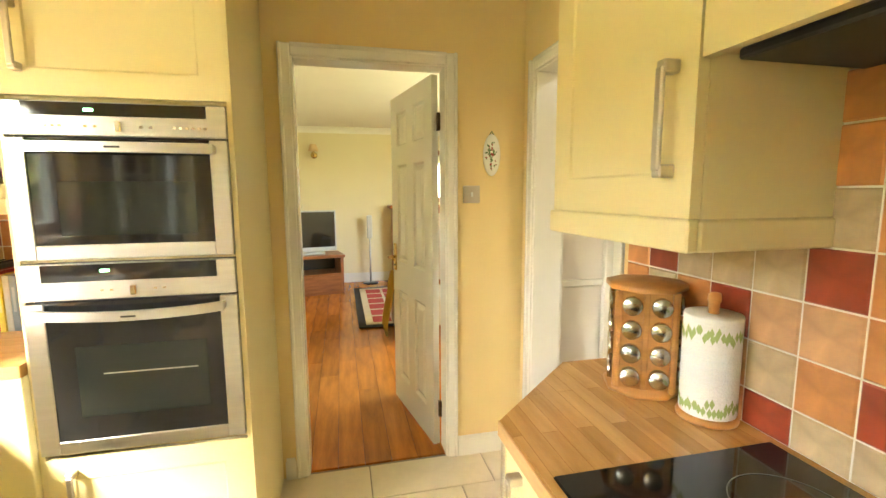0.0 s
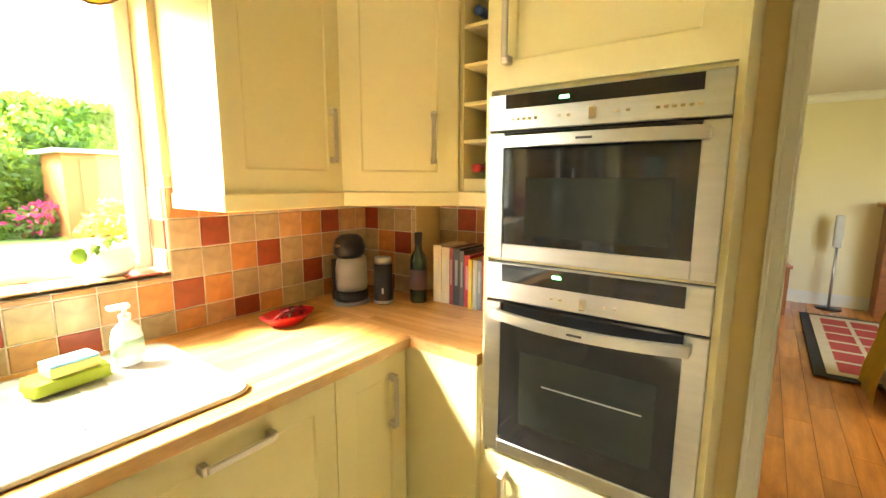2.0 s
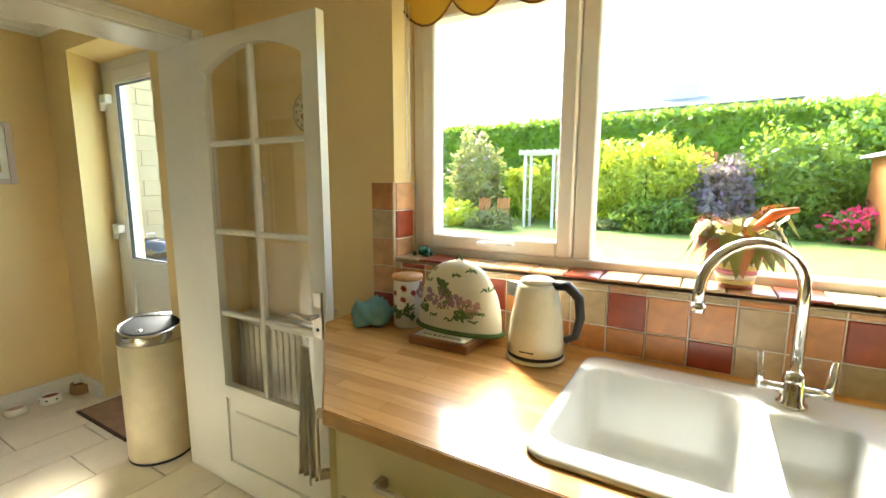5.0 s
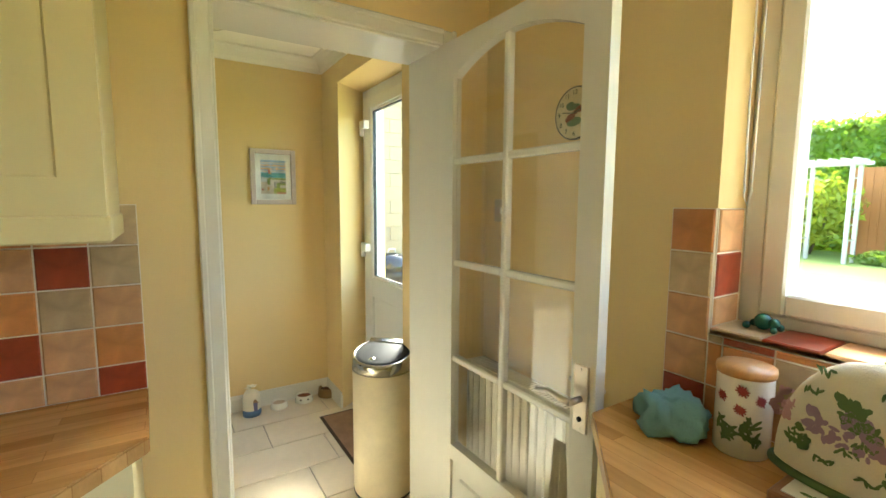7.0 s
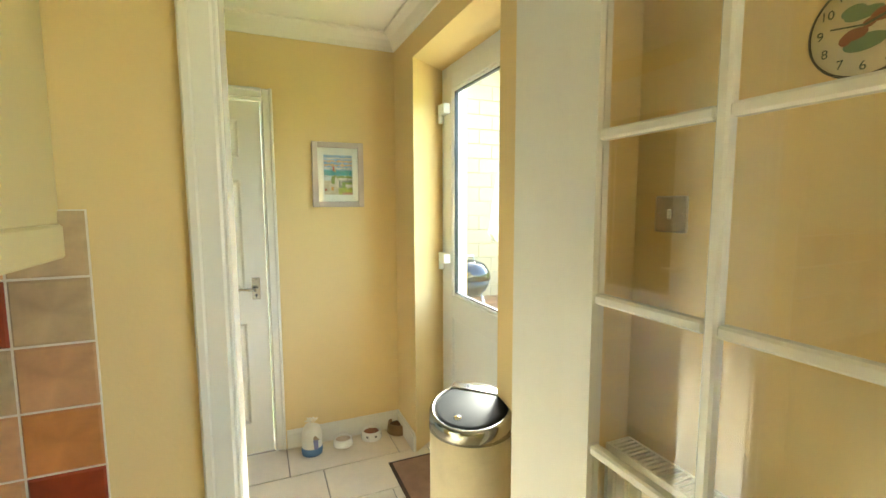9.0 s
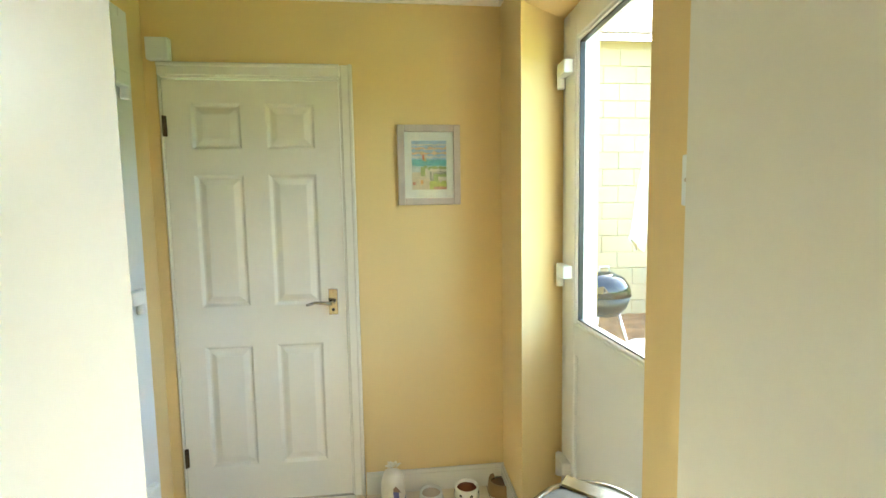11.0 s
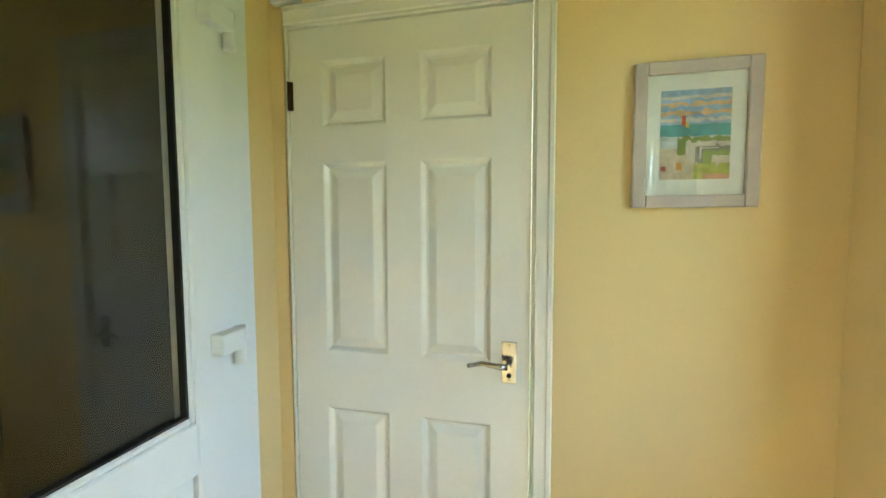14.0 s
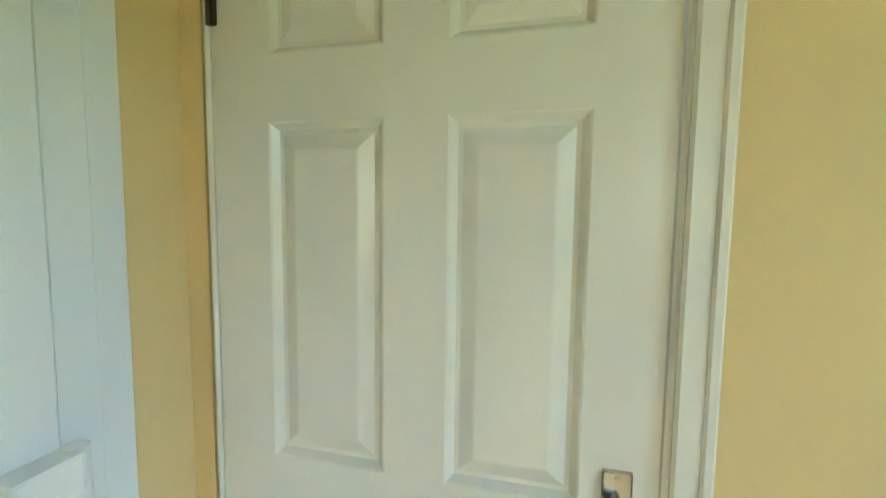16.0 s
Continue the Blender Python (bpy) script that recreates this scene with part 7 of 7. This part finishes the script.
# ---- side yard seen from the garden door ----
STONE = plain("pale_render_blocks", (0.40, 0.32, 0.19), 0.85, scale=3, bump=0.2)
nb_ = thing("neighbour_house", (-2.6, -6.6, GZ), "pale block wall of a house with a tiled eave", "house")
part("wall", box(-4.3, 0.5, -7.2, -6.45, GZ, 3.55), STONE, nb_)
for r in range(16):
    for c in range(9):
        x0 = -4.3 + 0.44 * c - (0.22 if r % 2 else 0)
        a, b = max(x0, -4.3) + 0.003, min(x0 + 0.44, -0.9) - 0.003
        if b - a > 0.05:
            part("block", box(a, b, -6.452, -6.436, GZ + 0.22 * r + 0.006, GZ + 0.22 * (r + 1) - 0.006, 0.003), STONE, nb_)
ROOFT = plain("roof_tile_brown", (0.24, 0.17, 0.13), 0.8)
for r in range(4):
    for c in range(16):
        part("roof_tile", moved(box(-4.45 + 0.28 * c, -4.45 + 0.28 * c + 0.265, 0, 0.4, 0, 0.03, 0.004), pose(0, -6.15 - 0.26 * r, 3.52 + 0.17 * r, 180 - 34, 0, 0) @ pose(0, 0, -0.02)), ROOFT, nb_)
fn2 = thing("garden_fence", (-5.6, -6.5, GZ), "weathered orange boarded garden fence", "fence")
FENCE = mat("fence_boards", (0.34, 0.15, 0.045), 0.8, var=0.2, scale=4, grain=30, bump=0.2, stretch=(7, 1, 1), second=(0.17, 0.075, 0.025), rand=0.2)
for k in range(44):
    x0 = -4.32 - 0.125 * (k + 1)
    part("board", box(x0, x0 + 0.118, -6.5 - 0.012 * (k % 2), -6.482 - 0.012 * (k % 2), GZ, 1.32 + 0.01 * math.sin(k * 2.1)), FENCE, fn2)
for z in (0.35, 1.0):
    part("rail", box(-9.8, -4.32, -6.482, -6.44, z, z + 0.08, 0.006), FENCE, fn2)
for x in (-4.42, -5.8, -7.4):
    part("post", box(x - 0.05, x + 0.05, -6.47, -6.37, GZ, 1.42, 0.006), FENCE, fn2)
bush((-5.5, -7.3, 1.9), (1.4, 0.8, 1.3), 3600, 0.09, "green", "green hedge hanging over the fence")
bush((-8.0, -7.2, 1.9), (1.8, 0.9, 1.5), 3000, 0.11, "hedge", "green hedge hanging over the fence")
bush((-4.1, -4.8, 0.3), (0.42, 0.42, 0.52), 2400, 0.05, "lime", "leafy green plant by the path")
bush((-5.6, -5.2, 0.6), (0.6, 0.6, 0.8), 1500, 0.07, "green", "leafy green shrub by the fence")
bd = bmesh.new()
bmesh.ops.create_grid(bd, x_segments=60, y_segments=40, size=0.5)
for v in bd.verts:
    v.co = Vector((-5.0 + v.co.x * 4.6, -4.9 + v.co.y * 3.1, GZ + 0.03 + 0.05 * noise.noise(v.co * 18) + 0.02 * noise.noise(v.co * 70)))
structure("ground_bed", bd, mat("leaf_litter", (0.22, 0.11, 0.04), 0.95, var=0.5, scale=7, grain=60, bump=0.8, second=(0.08, 0.045, 0.02)), "brown planting bed with fallen leaves", "soil")
structure("pavement_patio", box(-2.75, -1.6, -6.4, 3.0, GZ - 0.05, GZ + 0.03), plain("patio_concrete", (0.26, 0.22, 0.16), 0.9, scale=3, bump=0.2), "pale concrete path beside the house", "path")

ps = thing("closed_parasol", (-3.25, -4.92, GZ), "closed cream garden parasol on a round base", "parasol")
part("base", lathe([(0.0, 0), (0.24, 0), (0.25, 0.015), (0.24, 0.06), (0.06, 0.085), (0.0, 0.09)], (-3.25, -4.92, GZ + 0.025), 32), plain("grey_concrete", (0.36, 0.36, 0.35), 0.8), ps)
part("pole", tube([(-3.25, -4.92, GZ + 0.1), (-3.25, -4.92, 2.25)], 0.02, 12), plain("grey_pole", (0.26, 0.27, 0.27), 0.4), ps)
part("collar", lathe([(0.0, 0.8), (0.03, 0.8), (0.034, 0.95), (0.042, 1.05), (0.0, 1.06)], (-3.25, -4.92, 0.0), 16), plain("collar_grey", (0.30, 0.31, 0.32), 0.4), ps)
cv = bmesh.new()
rr_ = []
for k in range(15):
    z = 1.02 + (2.20 - 1.02) * k / 14
    base = 0.215 - 0.165 * (k / 14) ** 1.2
    rr_.append([cv.verts.new((-3.25 + base * (1 + 0.22 * math.cos(8 * a + 0.4 * k)) * math.cos(a), -4.92 + base * (1 + 0.22 * math.cos(8 * a + 0.4 * k)) * math.sin(a), z + (0.07 * math.cos(8 * a) if k == 0 else 0))) for a in [2 * math.pi * j / 48 for j in range(48)]])
for p4, q4 in zip(rr_, rr_[1:]):
    for j in range(48):
        cv.faces.new((p4[j], p4[(j + 1) % 48], q4[(j + 1) % 48], q4[j])).smooth = True
part("canopy", cv, plain("cream_canvas", (0.60, 0.56, 0.47), 0.9), ps)
part("finial", lathe([(0.0, 2.20), (0.05, 2.20), (0.03, 2.27), (0.04, 2.33), (0.0, 2.38)], (-3.25, -4.92, 0), 12), plain("finial_dark", (0.06, 0.06, 0.06), 0.5), ps)
bq = thing("kettle_barbecue", (-2.6, -4.52, GZ), "black kettle barbecue on three legs", "barbecue")
BBQ = (-2.53, -4.52, 0)
part("bowl", lathe([(0.0, 0.42), (0.12, 0.44), (0.19, 0.52), (0.225, 0.62), (0.0, 0.621)], BBQ, 28), BLACKP, bq)
part("lid", lathe([(0.0, 0.622), (0.23, 0.622), (0.215, 0.70), (0.165, 0.78), (0.08, 0.82), (0.0, 0.83)], BBQ, 28), BLACKG, bq)
part("lid_handle", tube([(BBQ[0] - 0.05, BBQ[1], 0.82), (BBQ[0] - 0.04, BBQ[1], 0.87), (BBQ[0] + 0.04, BBQ[1], 0.87), (BBQ[0] + 0.05, BBQ[1], 0.82)], 0.008, 8), STEEL, bq)
for k in range(3):
    a = 2.1 * k + 0.4
    part("leg", tube([(BBQ[0] + 0.12 * math.cos(a), BBQ[1] + 0.12 * math.sin(a), 0.47), (BBQ[0] + 0.28 * math.cos(a), BBQ[1] + 0.28 * math.sin(a), GZ + 0.03)], 0.012, 8), STEEL, bq)

# ---- wall tiles, floor tiles and planks ----
P, JZ, JY = 0.108, 0.99, 0.54
TMESH = {}


def tile_mesh(w, h, t, material, bev=0.003):
    key = (round(w, 3), round(h, 3), t, material.name)
    if key not in TMESH:
        bm = box(-w / 2, w / 2, 0, t, -h / 2, h / 2)
        top = [e for e in bm.edges if all(v.co.y < 1e-6 for v in e.verts)]
        bmesh.ops.bevel(bm, geom=top, offset=bev, segments=1, affect="EDGES")
        me = bpy.data.meshes.new("tile")
        bm.to_mesh(me)
        bm.free()
        me.materials.append(material)
        TMESH[key] = me
    return TMESH[key]


def tile(parent, way, x, y, z, w, h, material, t=0.007):
    ob = new("tile", tile_mesh(w, h, t, material))
    ob.matrix_world = BLOCK["at"] @ facing(way, x, y, z)
    ob.parent = parent
    return ob


rt = random.Random(7)
REDS_W = {(0, 1), (2, 0), (5, 1), (7, 0), (10, 1), (11, 3), (13, 2), (12, 0), (15, 1), (16, 3), (-7, 2), (-4, 1), (-6, 3)}


BY_DOOR = {(0, 4): "b", (0, 3): "b", (0, 2): "p", (0, 1): "o", (1, 2): "b", (1, 1): "p", (1, 0): "p", (1, 4): "p", (2, 3): "p", (2, 2): "o", (2, 0): "p"}


def colour(reds, k, r, way=""):
    if way == "N" and (k, r) in BY_DOOR:
        return TILES[BY_DOOR[k, r]]
    if (k, r) in reds:
        return TILES["r"]
    return TILES[rt.choice("oppbbob")]


def splash(name, way, fixed, u0, u1, z1, ju, reds, skip=lambda u, z: False, flip=1, zlow=ZT):
    """A tiled strip above the worktop: u0..u1 along the wall, joints at ju + k * P and JZ + r * P."""
    if way in "EW":
        back = box(min(fixed, fixed - flip * 0.004), max(fixed, fixed - flip * 0.004), u0, u1, zlow, z1)
    else:
        back = None
    bed = structure(name, box(fixed, fixed + flip * 0.004, u0, u1, zlow, z1) if way in "EW" and flip > 0 else (box(fixed - 0.004, fixed, u0, u1, zlow, z1) if way in "EW" else (box(u0, u1, fixed - 0.004, fixed, zlow, z1) if way == "S" else box(u0, u1, fixed, fixed + 0.004, zlow, z1))), GROUT, "pale grouted splashback of square terracotta tiles", "splashback")
    if back:
        back.free()
    k0, k1 = math.floor((u0 - ju) / P + 1e-6), math.ceil((u1 - ju) / P - 1e-6)
    for k in range(k0, k1):
        for r in range(-1, 6):
            a, b = max(u0, ju + k * P), min(u1, ju + (k + 1) * P)
            c, d = max(zlow, JZ + r * P), min(z1, JZ + (r + 1) * P)
            if b - a < 0.012 or d - c < 0.008 or skip((a + b) / 2, (c + d) / 2):
                continue
            mt = colour(reds, k, r + 1, way)
            u, z = (a + b) / 2, (c + d) / 2
            off = 0.0085
            x, y = ((fixed + flip * off, u) if way in "EW" else (u, fixed + flip * off))
            tile(bed, way, x, y, z, b - a - 0.004, d - c - 0.004, mt)
    return bed


def behind_window(u, z):
    return -0.25 < u < 1.62 and z > 1.115


bw = [(-0.358, -0.25, 1.422), (-0.25, 1.62, 1.118), (1.62, 2.434 + OVENS[1], 1.46)]
for u0, u1, z1 in bw:
    first = u0 < -0.3
    splash("splashback", "E", XW, u0, u1, z1, u0 if first else JY, {(0, 0)} if first else REDS_W, flip=1)
# window reveal tiles
for yy, way, f in ((-0.25, "N", 1), (1.62, "S", -1)):
    rb = structure("splashback", box(XW - 0.13, XW, min(yy, yy + f * 0.004), max(yy, yy + f * 0.004), 1.131, 1.422), GROUT, "tiled window reveal", "splashback")
    for r, c in ((0, "p"), (1, "r"), (2, "p")):
        z0 = max(1.134, JZ + (r + 1) * P)
        z1 = JZ + (r + 2) * P
        tile(rb, way, XW - 0.058, yy + f * 0.0085, (z0 + z1) / 2, 0.112, z1 - z0 - 0.004, TILES[c])
k = 0
y = -0.243
sb = bpy.data.objects["window_sill"]
while y < 1.615:
    w = min(0.108, 1.62 - y)
    me = tile_mesh(w - 0.004, 0.140, 0.007, TILES["r" if k % 5 == 1 else "bpp"[k % 3]])
    ob = new("tile", me)
    ob.matrix_world = Matrix.Translation((XW - 0.057, y + w / 2, 1.137)) @ pose(0, 0, 0, -90, 0, 0) @ pose(0, 0, 0, 0, 90, 0)
    ob.parent = sb
    y += w
    k += 1
# corner boxing, north splash, hob wall, doorway wall
block(OVENS)
structure("wall_boxing", box(XWN, -0.894, 2.434, YN, ZT, CZ), WALL, "boxed-in pipe corner behind the coffee machine", "wall")
splash("splashback", "S", 2.434, XWN, -0.894, CZ, -1.35, {(1, 3), (3, 2), (2, 0)}, flip=-1)
splash("splashback", "S", YN, -0.894, -0.261, CZ, -0.894, {(1, 3), (3, 3), (0, 1)}, flip=-1)
block(HOBS)
splash("splashback", "W", XE, -0.55, 1.575, 1.62, 1.046, {(-1, 3), (-2, 1), (0, 0), (1, 2), (3, 3), (-4, 2), (-5, 0), (-6, 3)}, flip=-1, skip=lambda u, z: u > 1.12 and z > 1.37)
block(HERE)
splash("splashback", "N", YS, -0.17, 1.44, 1.422, -0.17, {(1, 3), (2, 1), (0, 0), (4, 2), (5, 3), (6, 1)}, flip=1)

fl = bpy.data.objects["floor"]
rf = random.Random(3)
TW, TH = 0.60, 0.30
row = 0
yy = YE
while yy < YNW:
    xx = -1.6 - 0.3 * (row % 2) - (0.13 if row % 3 == 0 else 0)
    while xx < XEW:
        a, b, c, d = max(xx, -1.45), min(xx + TW, XEW), yy, min(yy + TH, YNW + 0.01)
        if b - a > 0.03 and d - c > 0.02:
            me = tile_mesh(b - a - 0.006, d - c - 0.006, 0.008, FLOORT, 0.002)
            ob = new("tile", me)
            ob.matrix_world = Matrix.Translation(((a + b) / 2, (c + d) / 2, 0.0)) @ pose(0, 0, 0, -90, 0, 0)
            ob.parent = fl
        xx += TW
    yy += TH
    row += 1

lf = bpy.data.objects["floor_living"]
rp = random.Random(5)
x = -0.35
while x < 3.0:
    y = YN + 0.03
    while y < 8.0:
        L = rp.choice((0.9, 1.2, 1.5))
        e = min(y + L, 8.0)
        key = tile_mesh(0.138, e - y - 0.002, 0.012, PLANK, 0.001)
        ob = new("plank", key)
        ob.matrix_world = Matrix.Translation((x + 0.07 + OVENS[0], (y + e) / 2 + OVENS[1], 0.004)) @ pose(0, 0, 0, -90, 0, 0)
        ob.parent = lf
        y = e
    x += 0.14
